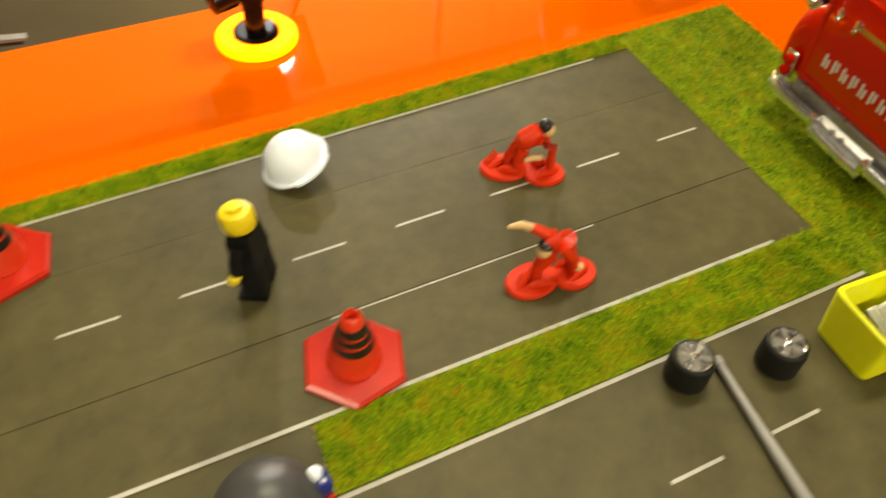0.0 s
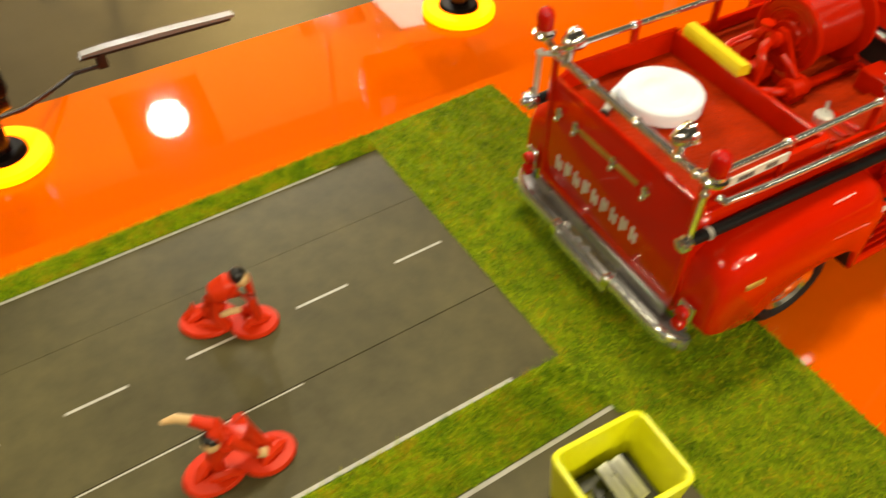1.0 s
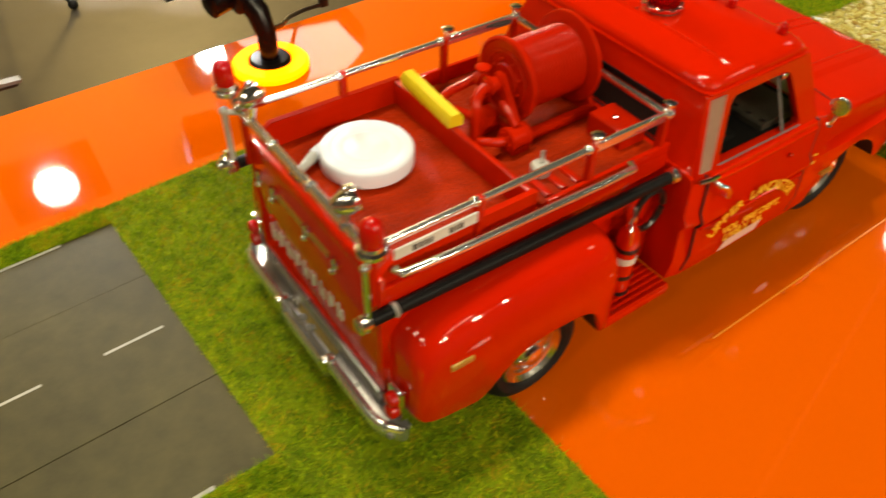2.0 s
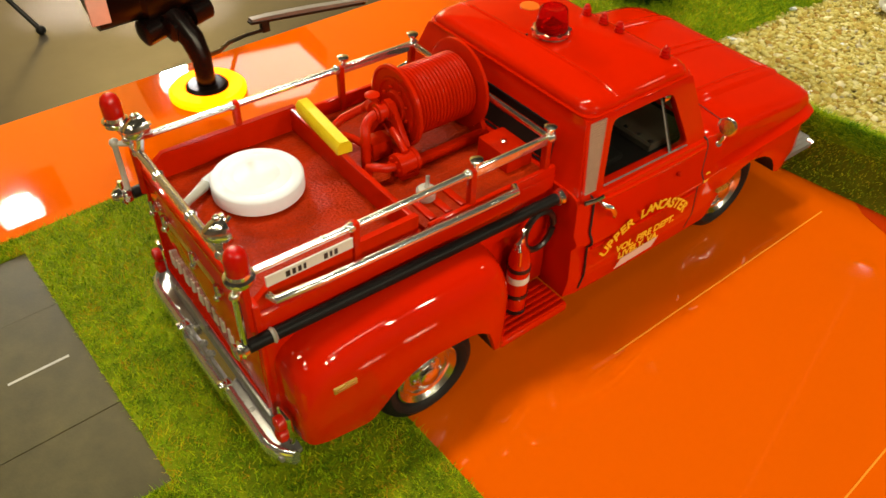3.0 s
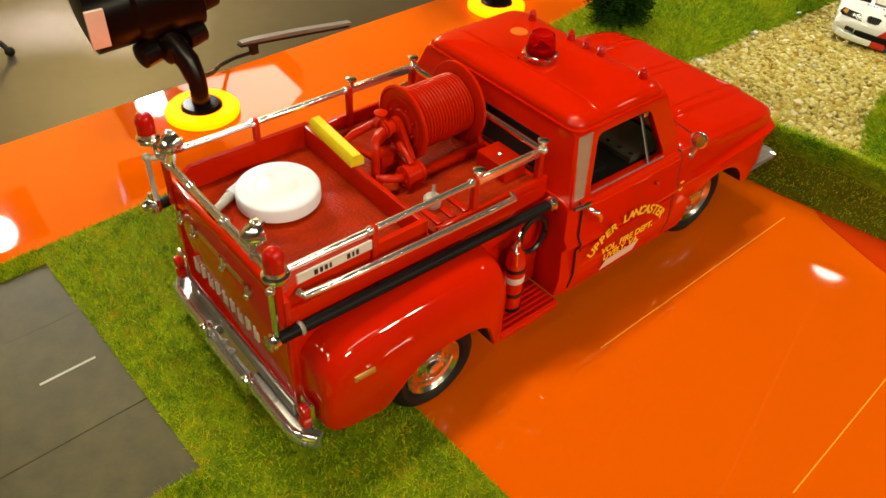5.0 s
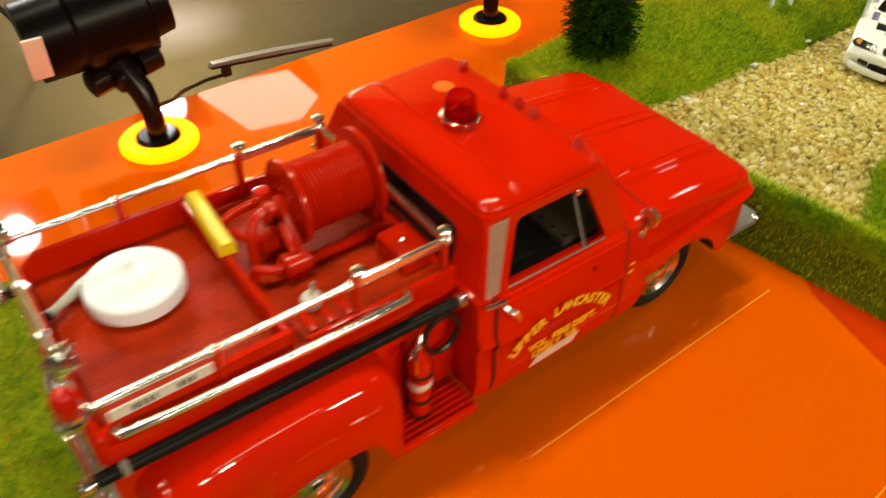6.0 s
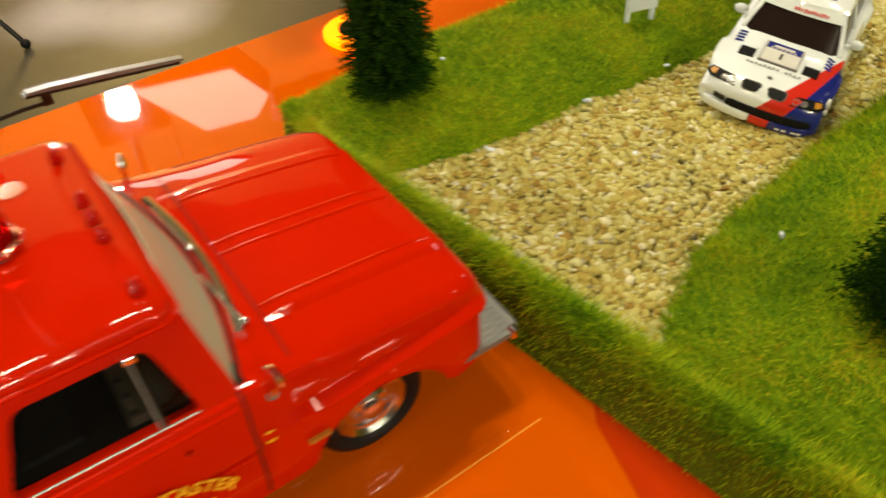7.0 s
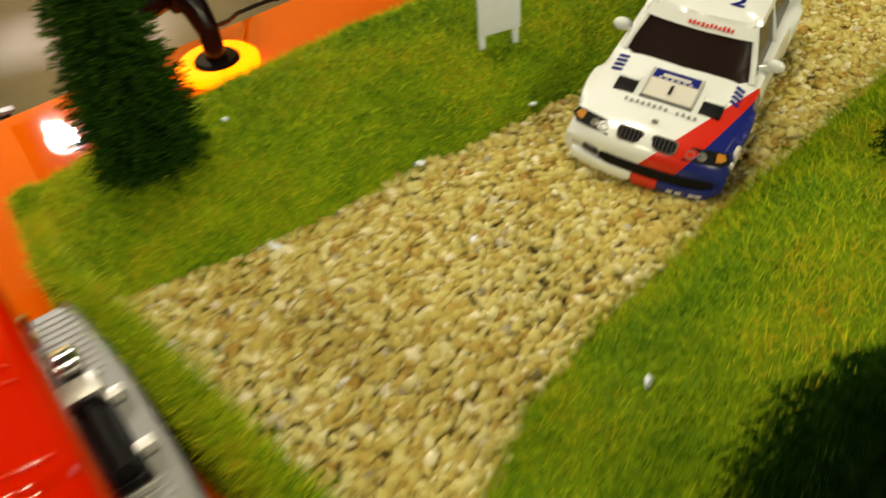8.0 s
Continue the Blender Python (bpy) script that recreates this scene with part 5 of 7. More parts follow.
# ---- small toys on the road ----
def traffic_cone(label):
    t = thing("traffic_cone", label, "traffic cone", "toy traffic cones")
    bm = B()
    hexa = [(0.0138 * math.cos(radians(60 * k)), 0.0138 * math.sin(radians(60 * k))) for k in range(6)]
    hexb = [(x * 0.93, y * 0.93) for x, y in hexa]
    loft(bm, [[(x, y, 0.0) for x, y in hexa], [(x, y, 0.0012) for x, y in hexa], [(x, y, 0.0018) for x, y in hexb]])
    part("base", bm, CONEHEX, t, "flat six-sided red base", smooth=False)
    bm = B()
    lathe(bm, [(0.0015, 0.0062), (0.0035, 0.0056), (0.005, 0.0055), (0.0062, 0.0047), (0.0068, 0.0047), (0.0085, 0.0041), (0.0092, 0.0041), (0.0104, 0.0034), (0.011, 0.0034), (0.0128, 0.0027), (0.0146, 0.0021), (0.015, 0.0016), (0.013, 0.0012)],
          (0, 0, 0), n=28, mis=[0, 0, 0, 0, 1, 0, 1, 0, 1, 0, 0, 0])
    bmesh.ops.scale(bm, vec=(1.1, 1.1, 1.3), verts=bm.verts)
    part("cone", bm, [CONEORANGE, BLACK], t, "ringed cone with dark grooves")
    return t


cone = traffic_cone("red toy traffic cone on a six-sided base on the road")
cone.matrix_basis = pose(-0.1958, -0.0032, 0.0013, 0, 0, 12)
copy_thing(cone, pose(-0.2688, 0.0628, 0.0013, 0, 0, 20))


def hard_hat():
    t = thing("toy_hard_hat", "white toy safety helmet tipped on its side on the road", "helmet")
    bm = B()
    R = 0.0088
    lathe(bm, [(0.0, R * 1.12), (0.0008, R * 1.13), (0.001, R * 1.0), (0.003, R * 0.97), (0.006, R * 0.8), (0.0082, R * 0.5), (0.0092, R * 0.22), (0.0094, R * 0.02)], (0, 0, 0), n=36, caps=False)
    lathe(bm, [(0.0, R * 1.1), (0.001, R * 0.93), (0.003, R * 0.9), (0.0055, R * 0.72), (0.0076, R * 0.4), (0.0082, R * 0.02)], (0, 0, 0), n=36, caps=False, mi=1)
    part("shell", bm, [WHITE, BLACK], t)
    bm = B()
    out = [(R * 0.95 * math.cos(a), R * 0.95 * math.sin(a)) for a in np.linspace(-0.8, 0.8, 9)] + [(R * 1.22 * math.cos(a), R * 1.15 * math.sin(a)) for a in np.linspace(0.7, -0.7, 9)]
    prism(bm, out, 0.0, 0.0008)
    part("peak", bm, WHITE, t)
    t.matrix_basis = Matrix.Translation((-0.1865, 0.0665, 0.0046)) @ Vector((-0.36, 0.12, 0.92)).to_track_quat("Z", "Y").to_matrix().to_4x4() @ pose(0, 0, 0, 0, 0, 40) @ Matrix.Scale(1.05, 4)


hard_hat()


def brick_figure():
    """A small black toy figure with a yellow head, one mesh."""
    bm = B()
    for s in (-1, 1):
        box(bm, -0.0034, 0.0034, s * 0.0041 - 0.0036, s * 0.0041 + 0.0036, 0.0, 0.0128, 0.0007, 0)
        box(bm, -0.0034, 0.0056, s * 0.0041 - 0.0036, s * 0.0041 + 0.0036, 0.0, 0.0028, 0.0006, 0)
    box(bm, -0.0035, 0.0035, -0.0076, 0.0076, 0.0125, 0.0148, 0.0005, 0)
    loft(bm, [[(-0.0036, -0.0078, 0.0146), (0.0036, -0.0078, 0.0146), (0.0036, 0.0078, 0.0146), (-0.0036, 0.0078, 0.0146)],
              [(-0.0036, -0.0056, 0.027), (0.0036, -0.0056, 0.027), (0.0036, 0.0056, 0.027), (-0.0036, 0.0056, 0.027)]], mi=0)
    for s, fx in ((-1, 0.0045), (1, 0.002)):
        pipe(bm, [(0, s * 0.0068, 0.0252), (0.0012, s * 0.0088, 0.0215), (fx, s * 0.0094, 0.0165)], 0.0021, 10, 0)
        lathe(bm, [(0, 0.0012), (0.0008, 0.0019), (0.0034, 0.0019), (0.0036, 0.001)], (fx + 0.0004, s * 0.0094, 0.0158), axis=(0.5, 0, -1), n=12, mi=1)
    lathe(bm, [(0, 0.0034), (0.001, 0.0046), (0.0019, 0.0051), (0.0066, 0.0051), (0.0078, 0.0045), (0.0082, 0.0032), (0.0083, 0.0024), (0.0098, 0.0024), (0.0099, 0.0002)], (0, 0, 0.0272), n=26, mi=1)
    ob = part("toy_figure", bm, [MATTBLACK, YELLOW])
    ob.matrix_basis = pose(-0.2088, 0.029, 0.0014, 0, 7, 150) @ Matrix.Diagonal((0.84, 0.78, 0.8, 1.0))
    tagged(ob, "small black toy figure with a yellow head standing on the road", "toy figure")


brick_figure()


def limb(bm, pts, radii, mi=0, n=10):
    rings = []
    p = [Vector(q) for q in pts]
    for k, q in enumerate(p):
        d = p[min(k + 1, len(p) - 1)] - p[max(k - 1, 0)]
        rings.append(ring_at(q, d, radii[k], n))
    loft(bm, rings, mi=mi)


def crouched_figure(kind):
    """A red plastic toy diver on two joined oval bases, one mesh."""
    bm = B()
    for cx, cy, a, b in ((-0.0068, 0.0018, 0.0088, 0.0066), (0.0066, -0.0018, 0.0074, 0.006)):
        lathe(bm, [(0, 1.0), (0.0008, 1.02), (0.0016, 0.95), (0.0018, 0.2)], (0, 0, 0), n=28)
        vs = [v for v in bm.verts if not v.tag]
        bmesh.ops.scale(bm, vec=(a, b, 1), verts=vs)
        bmesh.ops.translate(bm, vec=(cx, cy, 0), verts=vs)
        for v in vs:
            v.tag = True
    if kind == 0:
        limb(bm, [(-0.0055, 0.001, 0.0014), (-0.006, 0.001, 0.006), (-0.003, 0.0005, 0.0105)], [0.0022, 0.002, 0.0026])
        limb(bm, [(-0.0015, -0.002, 0.0014), (-0.0035, -0.002, 0.006), (-0.002, -0.0005, 0.0105)], [0.0022, 0.002, 0.0026])
        limb(bm, [(-0.0048, 0, 0.0102), (-0.002, 0, 0.0135), (0.002, 0, 0.0158), (0.0042, 0, 0.0162)], [0.0022, 0.0034, 0.0036, 0.002])
        limb(bm, [(0.002, 0.003, 0.0155), (0.0068, 0.0038, 0.0135), (0.0072, 0.0015, 0.0085)], [0.0018, 0.0014, 0.0012])
        limb(bm, [(0.0025, -0.003, 0.0155), (0.0075, -0.0036, 0.0132), (0.0082, -0.0028, 0.0018)], [0.0018, 0.0016, 0.0014])
        limb(bm, [(-0.0015, -0.0042, 0.0085), (0.001, -0.0046, 0.0098), (0.004, -0.004, 0.0092)], [0.0009, 0.001, 0.0009], 1)
        ball(bm, (0.0058, 0, 0.0172), 0.0024, 1, 2)
        ball(bm, (0.0049, 0.0004, 0.0184), 0.0026, 2, 2)
        limb(bm, [(-0.0128, 0.003, 0.0014), (-0.0105, 0.004, 0.0048), (-0.0082, 0.0044, 0.0016)], [0.0018, 0.0016, 0.0016])
    else:
        limb(bm, [(-0.006, 0.0012, 0.0014), (-0.0062, 0.001, 0.0075), (-0.003, 0.0, 0.0125)], [0.0018, 0.002, 0.0028])
        limb(bm, [(0.0066, -0.002, 0.0014), (0.005, -0.001, 0.007), (0.0025, 0.0, 0.0125)], [0.002, 0.0021, 0.0028])
        limb(bm, [(0.003, 0, 0.0115), (0.0015, 0, 0.0155), (-0.0025, 0.0004, 0.0172), (-0.0052, 0.0008, 0.0165)], [0.0026, 0.0036, 0.0034, 0.0018])
        limb(bm, [(-0.0035, 0.002, 0.0182), (-0.0075, 0.0052, 0.0202)], [0.0018, 0.0014])
        limb(bm, [(-0.0072, 0.005, 0.02), (-0.0102, 0.0075, 0.0205), (-0.0135, 0.009, 0.0198)], [0.0012, 0.0012, 0.0006], 1)
        limb(bm, [(-0.002, -0.0028, 0.0165), (0.0015, -0.0052, 0.0125), (0.003, -0.0048, 0.0085)], [0.0017, 0.0014, 0.0012])
        limb(bm, [(0.0028, -0.0048, 0.0088), (0.0052, -0.0052, 0.0075)], [0.0012, 0.0013], 1)
        ball(bm, (-0.0058, 0.0002, 0.0146), 0.0023, 1, 2)
        ball(bm, (-0.0052, 0.0004, 0.0164), 0.0024, 2, 2, (1.1, 1, 0.7))
    # fins and folds lying on the bases
    for cx, cy, a in ((-0.0085, 0.003, 25), (-0.0055, -0.0018, -20), (0.0075, -0.003, 200), (0.0062, 0.001, 160)):
        d = Vector((math.cos(radians(a)), math.sin(radians(a)), 0))
        c = Vector((cx, cy, 0.0016))
        limb(bm, [c - d * 0.0045, c - d * 0.002 + Vector((0, 0, 0.001)), c + d * 0.002 + Vector((0, 0, 0.0014)), c + d * 0.004], [0.0006, 0.0017, 0.0014, 0.0008], n=8)
    ob = part("crouching_figure", bm, [TOYRED, SKIN, BLACK])
    tagged(ob, "red plastic toy figure bending down on two oval bases" if kind == 0 else "red plastic toy figure leaning with one arm stretched out", "toy figure", "red toy figures")
    return ob


crouched_figure(0).matrix_basis = pose(-0.1238, 0.0392, 0.0014, 0, 0, -20) @ Matrix.Diagonal((0.86, 0.88, 0.95, 1))
crouched_figure(1).matrix_basis = pose(-0.1372, -0.0002, 0.0014, 0, 0, 4) @ Matrix.Diagonal((0.87, 0.87, 0.95, 1))


def loose_wheel():
    t = thing("spare_tyre", "small black rubber toy tyre with a chrome hub lying flat", "toy tyre", "loose toy tyres")
    bm = B()
    lathe(bm, [(0, 0.0055), (0.0008, 0.0062), (0.0018, 0.0064), (0.0095, 0.0064), (0.0108, 0.006), (0.0112, 0.0053), (0.0104, 0.0047)], (0, 0, 0), n=32)
    part("tyre", bm, RUBBER, t)
    bm = B()
    lathe(bm, [(0.0098, 0.0048), (0.0108, 0.0048), (0.011, 0.0044), (0.01, 0.0042), (0.01, 0.0016), (0.0108, 0.0013), (0.0109, 0.0002)], (0, 0, 0), n=32)
    h = part("hub", bm, MIDGREY, t, "dark hub under bright spokes")
    for k in range(5):
        bm = B()
        prism(bm, [(0.0011, -0.0005), (0.0045, -0.001), (0.0048, 0.0), (0.0045, 0.001), (0.0011, 0.0005)], -0.0006, 0.0005, m=pose(0, 0, 0.0109, 0, 0, 72 * k + 10) @ pose(0, 0, 0, 0, -5, 0))
        part("spoke", bm, LENS, h)
    bm = B()
    lathe(bm, [(0.0098, 0.0012), (0.0113, 0.0012), (0.0116, 0.0007), (0.0116, 0.0001)], (0, 0, 0), n=18)
    part("cap", bm, CHROME, h)
    bm = B()
    lathe(bm, [(0.0104, 0.0046), (0.0113, 0.0047), (0.0115, 0.005), (0.0108, 0.0052)], (0, 0, 0), n=32)
    part("rim", bm, CHROME, h)
    return t


w1 = loose_wheel()
w1.matrix_basis = pose(-0.1235, -0.0405, 0.0013, 0, 0, 20) @ Matrix.Scale(0.86, 4)
copy_thing(w1, pose(-0.0998, -0.0468, 0.0013, 0, 0, -10))


def lug_wrench():
    t = thing("toy_hammer", "grey plastic rod tool lying across the road", "toy tool")
    bm = B()
    lathe(bm, [(0, 0.0008), (0.0003, 0.0013), (0.0024, 0.0013), (0.0027, 0.001), (0.016, 0.0011), (0.03, 0.0015), (0.042, 0.0017), (0.043, 0.0012)], (0, 0, 0), axis=(0, -1, 0), n=14)
    part("handle", bm, GREYROD, t)
    bm = B()
    lathe(bm, [(-0.004, 0.0018), (-0.0036, 0.0026), (0.0036, 0.0026), (0.004, 0.0018)], (0, -0.0435, 0.0006), axis=(1, 0, 0), n=16)
    part("head", bm, GREYROD, t)
    t.matrix_basis = pose(-0.1136, -0.0395, 0.003, 0, 0, -7.7)


lug_wrench()


def lime_box():
    t = thing("open_box", "lime-yellow open plastic box holding small metal parts", "box")
    bm = B()
    a, b, h, w = 0.0122, 0.0098, 0.0158, 0.0012

    def rr(hx, hy, z, r=0.0022):
        return [(sx * (hx - r) + r * math.cos(radians(q)), sy * (hy - r) + r * math.sin(radians(q)), z) for sx, sy, a0 in ((1, 1, 0), (-1, 1, 90), (-1, -1, 180), (1, -1, 270)) for q in (a0, a0 + 30, a0 + 60, a0 + 90)]
    vr = loft(bm, [rr(a - 0.0015, b - 0.0015, 0), rr(a - 0.001, b - 0.001, 0.0004), rr(a, b, h), rr(a - 0.0004, b - 0.0004, h), rr(a - w, b - w, h - 0.0002), rr(a - w - 0.0012, b - w - 0.0012, 0.0018)])
    part("tub", bm, LIME, t)
    bm = B()
    lip = rr(a - w * 0.5, b - w * 0.5, h)
    pipe(bm, lip + lip[:2], 0.00075, 8)
    part("rim", bm, LIME, t)
    t.matrix_basis = pose(-0.0718, -0.0518, 0.0013, 0, 0, -3)
    k = thing("metal_parts", "small silver tubes and black bits heaped in the box", "parts")
    rng = random.Random(4)
    k.matrix_basis = pose(-0.0718, -0.0518, 0.0035, 0, 0, -3)
    for i, (x, tilt) in enumerate(((0.0005, -8), (0.0042, -14))):
        bm = B()
        m = pose(x, 0.0005, 0.0042, 24, tilt, 6)
        box(bm, -0.0015, 0.0015, -0.0052, 0.0052, -0.0008, 0.0008, 0.0003, m=m)
        br = part("bar", bm, SILVER, k, "flat silver bar")
        bm = B()
        box(bm, -0.0004, 0.0004, -0.0046, 0.0046, 0.0006, 0.0013, 0.0002, m=m)
        part("ridge", bm, GREYP, br)
    for i in range(9):
        bm = B()
        m = pose(-0.0072 + rng.random() * 0.008, -0.0055 + rng.random() * 0.011, 0.0018 + rng.random() * 0.0022, rng.random() * 60, rng.random() * 60, rng.random() * 90)
        if i % 3:
            box(bm, -0.0016, 0.0016, -0.0012, 0.0012, 0, 0.0024, 0.0003, m=m)
        else:
            lathe(bm, [(0, 0.0006), (0.0002, 0.0012), (0.004, 0.0012), (0.0042, 0.0006)], m.translation, axis=m.to_3x3() @ Vector((1, 0, 0)), n=12)
        part("bit", bm, BLACK if i % 3 == 1 else CHROME, k)
    bm = B()
    box(bm, -0.0094, 0.0094, -0.0072, 0.0072, -0.0015, 0.0012, 0.0008)
    part("loose_scrap", bm, DKGREY, k)


lime_box()


def dark_cap():
    t = thing("toy_helmet", "dark grey toy helmet with a blue and white badge", "helmet")
    bm = B()
    R = 0.0118
    lathe(bm, [(0, R), (0.001, R * 1.03), (0.006, R * 0.98), (0.0105, R * 0.8), (0.0135, R * 0.5), (0.015, R * 0.12)], (0, 0, 0), n=36)
    part("shell", bm, DKGREY, t)
    bm = B()
    box(bm, 0.0095, 0.0142, -0.0032, 0.0025, 0.0008, 0.0072, 0.0012)
    part("badge", bm, NAVY, t)
    bm = B()
    ball(bm, (0.0114, 0.0006, 0.0078), 0.0018, sub=2)
    part("button", bm, WHITE, t)
    bm = B()
    box(bm, 0.0098, 0.0138, -0.004, -0.003, 0.0004, 0.003, 0.0004)
    part("tab", bm, TOYRED, t)
    t.matrix_basis = pose(-0.2265, -0.0325, 0.0012, 0, 0, 8)


dark_cap()


# ---- the grassy diorama with its gravel track ----
def front_x(y):
    """Front face of the bank."""
    return 0.1622 - 0.11 * (y + 0.03) + 0.25 * max(0.0, y - 0.045)


def track_left(x):
    return lerp(x, [0.15, 0.17, 0.2, 0.23, 0.28, 0.36, 0.5], [0.029, 0.024, 0.019, 0.0175, 0.0125, 0.011, 0.011])


def track_right(x):
    return lerp(x, [0.15, 0.172, 0.185, 0.205, 0.225, 0.27, 0.36, 0.5], [-0.066, -0.062, -0.056, -0.047, -0.0425, -0.039, -0.034, -0.03])


def track_z(x):
    return lerp(x, [0.23, 0.265], [0.0155, 0.0146])


def ground_z(x, y):
    """Height of the turf: a channel for the track between two mounds, a rim at the front."""
    tl, tr = track_left(x), track_right(x)
    base = track_z(x)
    n = noise.noise(Vector((x * 30, y * 30, 0))) * 0.0012 + noise.noise(Vector((x * 90, y * 90, 3))) * 0.0004
    if tr < y < tl:
        z = base - 0.0015
    else:
        d = y - tl if y >= tl else tr - y
        if y >= tl:
            z = base + 0.012 * (1 - math.exp(-d / 0.018))
            z -= 0.01 * max(0.0, (y - 0.066) / 0.012) ** 2
        else:
            z = base + 0.017 * (1 - math.exp(-d / 0.02))
    f = x - front_x(y)
    inner = 1 - math.exp(-max(f - 0.0022, 0) / (0.003 if tr < y < tl else 0.014))
    z = 0.0165 + (z - 0.0165) * inner
    z += lerp(y, [0.04, 0.066], [0.0058, 0.0008]) * max(0.0, 1 - ((f + 0.0004) / 0.0027) ** 2) ** 0.7
    return z + n


def bank():
    t = thing("grass_diorama", "raised green flocked model hillside with a gravel track", "diorama")
    ys = np.linspace(0.077, -0.33, 150)
    fs = np.concatenate([[-0.0031, -0.003, -0.0026, -0.0019, -0.001, 0.0, 0.0009, 0.0016, 0.0021, 0.0024, 0.0034, 0.0055, 0.0075], np.linspace(0.0095, 0.55, 150)])
    verts, faces = [], []
    nf = len(fs)
    for y in ys:
        for f in fs:
            x = front_x(y) + f
            verts.append((x, y, ground_z(x, y)))
    for j in range(len(ys) - 1):
        for i in range(nf - 1):
            a = j * nf + i
            faces.append((a, a + 1, a + nf + 1, a + nf))
    # front face, a little hollow under the ridge; far side and bottom edge
    FACE = ((-0.003, 0.86), (-0.0032, 0.6), (-0.0038, 0.3), (-0.0044, 0.0))
    m = len(verts)
    for y in ys:
        x = front_x(y)
        for dx, g in FACE:
            verts.append((x + dx, y, 0.0003 + 0.0165 * g))
    for j in range(len(ys) - 1):
        for k in range(4):
            a = j * nf if k == 0 else m + j * 4 + k - 1
            b = (j + 1) * nf if k == 0 else m + (j + 1) * 4 + k - 1
            faces.append((a, b, m + (j + 1) * 4 + k, m + j * 4 + k))
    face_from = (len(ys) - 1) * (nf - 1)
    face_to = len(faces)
    s = len(verts)
    for i in range(nf):
        verts.append((verts[i][0], verts[i][1] + 0.001, 0.0003))
    for i in range(nf - 1):
        faces.append((i, s + i, s + i + 1, i + 1))
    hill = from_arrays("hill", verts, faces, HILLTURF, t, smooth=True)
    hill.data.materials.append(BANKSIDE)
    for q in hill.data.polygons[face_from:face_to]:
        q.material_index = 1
    # flock fibres over the turf
    rng = np.random.default_rng(21)
    pts, nor = [], []
    while len(pts) < 190000:
        y = rng.uniform(-0.15, 0.077)
        f = rng.uniform(0, 1) ** 1.25 * 0.26
        x = front_x(y) + f
        tl, tr = track_left(x), track_right(x)
        if f > 0.0024 and tr + 0.001 < y < tl - 0.001:
            continue
        z = ground_z(x, y)
        pts.append((x, y, z))
        nor.append((-(ground_z(x + 0.002, y) - z) / 0.002, -(ground_z(x, y + 0.002) - z) / 0.002, 1.0))
    for _ in range(42000):
        y = rng.uniform(-0.15, 0.077)
        f = rng.uniform(-0.0031, 0.0022)
        x = front_x(y) + f
        pts.append((x, y, ground_z(x, y)))
        nor.append(((f + 0.0004) / 0.0027, 0, 0.9))
    blades("grass", np.array(pts), np.array(nor), HILLBLADES, t, 0.0015, 0.00013, 1.9, 8)
    pts, nor = [], []
    for _ in range(9000):
        y = rng.uniform(-0.15, 0.077)
        k = rng.uniform(0, 1) ** 1.5
        x = front_x(y)
        pts.append((x - 0.0031 - 0.0012 * k, y, max(0.0008, 0.0165 * (1 - k))))
        nor.append((-0.7, 0, -0.3))
    for _ in range(12000):
        f = rng.uniform(0, 0.2)
        x = front_x(0.077) + f
        k = rng.uniform(0, 1)
        pts.append((x, 0.0775, ground_z(x, 0.077) * k + 0.0005))
        nor.append((0, 1.0, 0.25))
    blades("bank_face_grass", np.array(pts), np.array(nor), HILLBLADES, t, 0.0012, 0.00014, 1.0, 9)
    return t


bank()


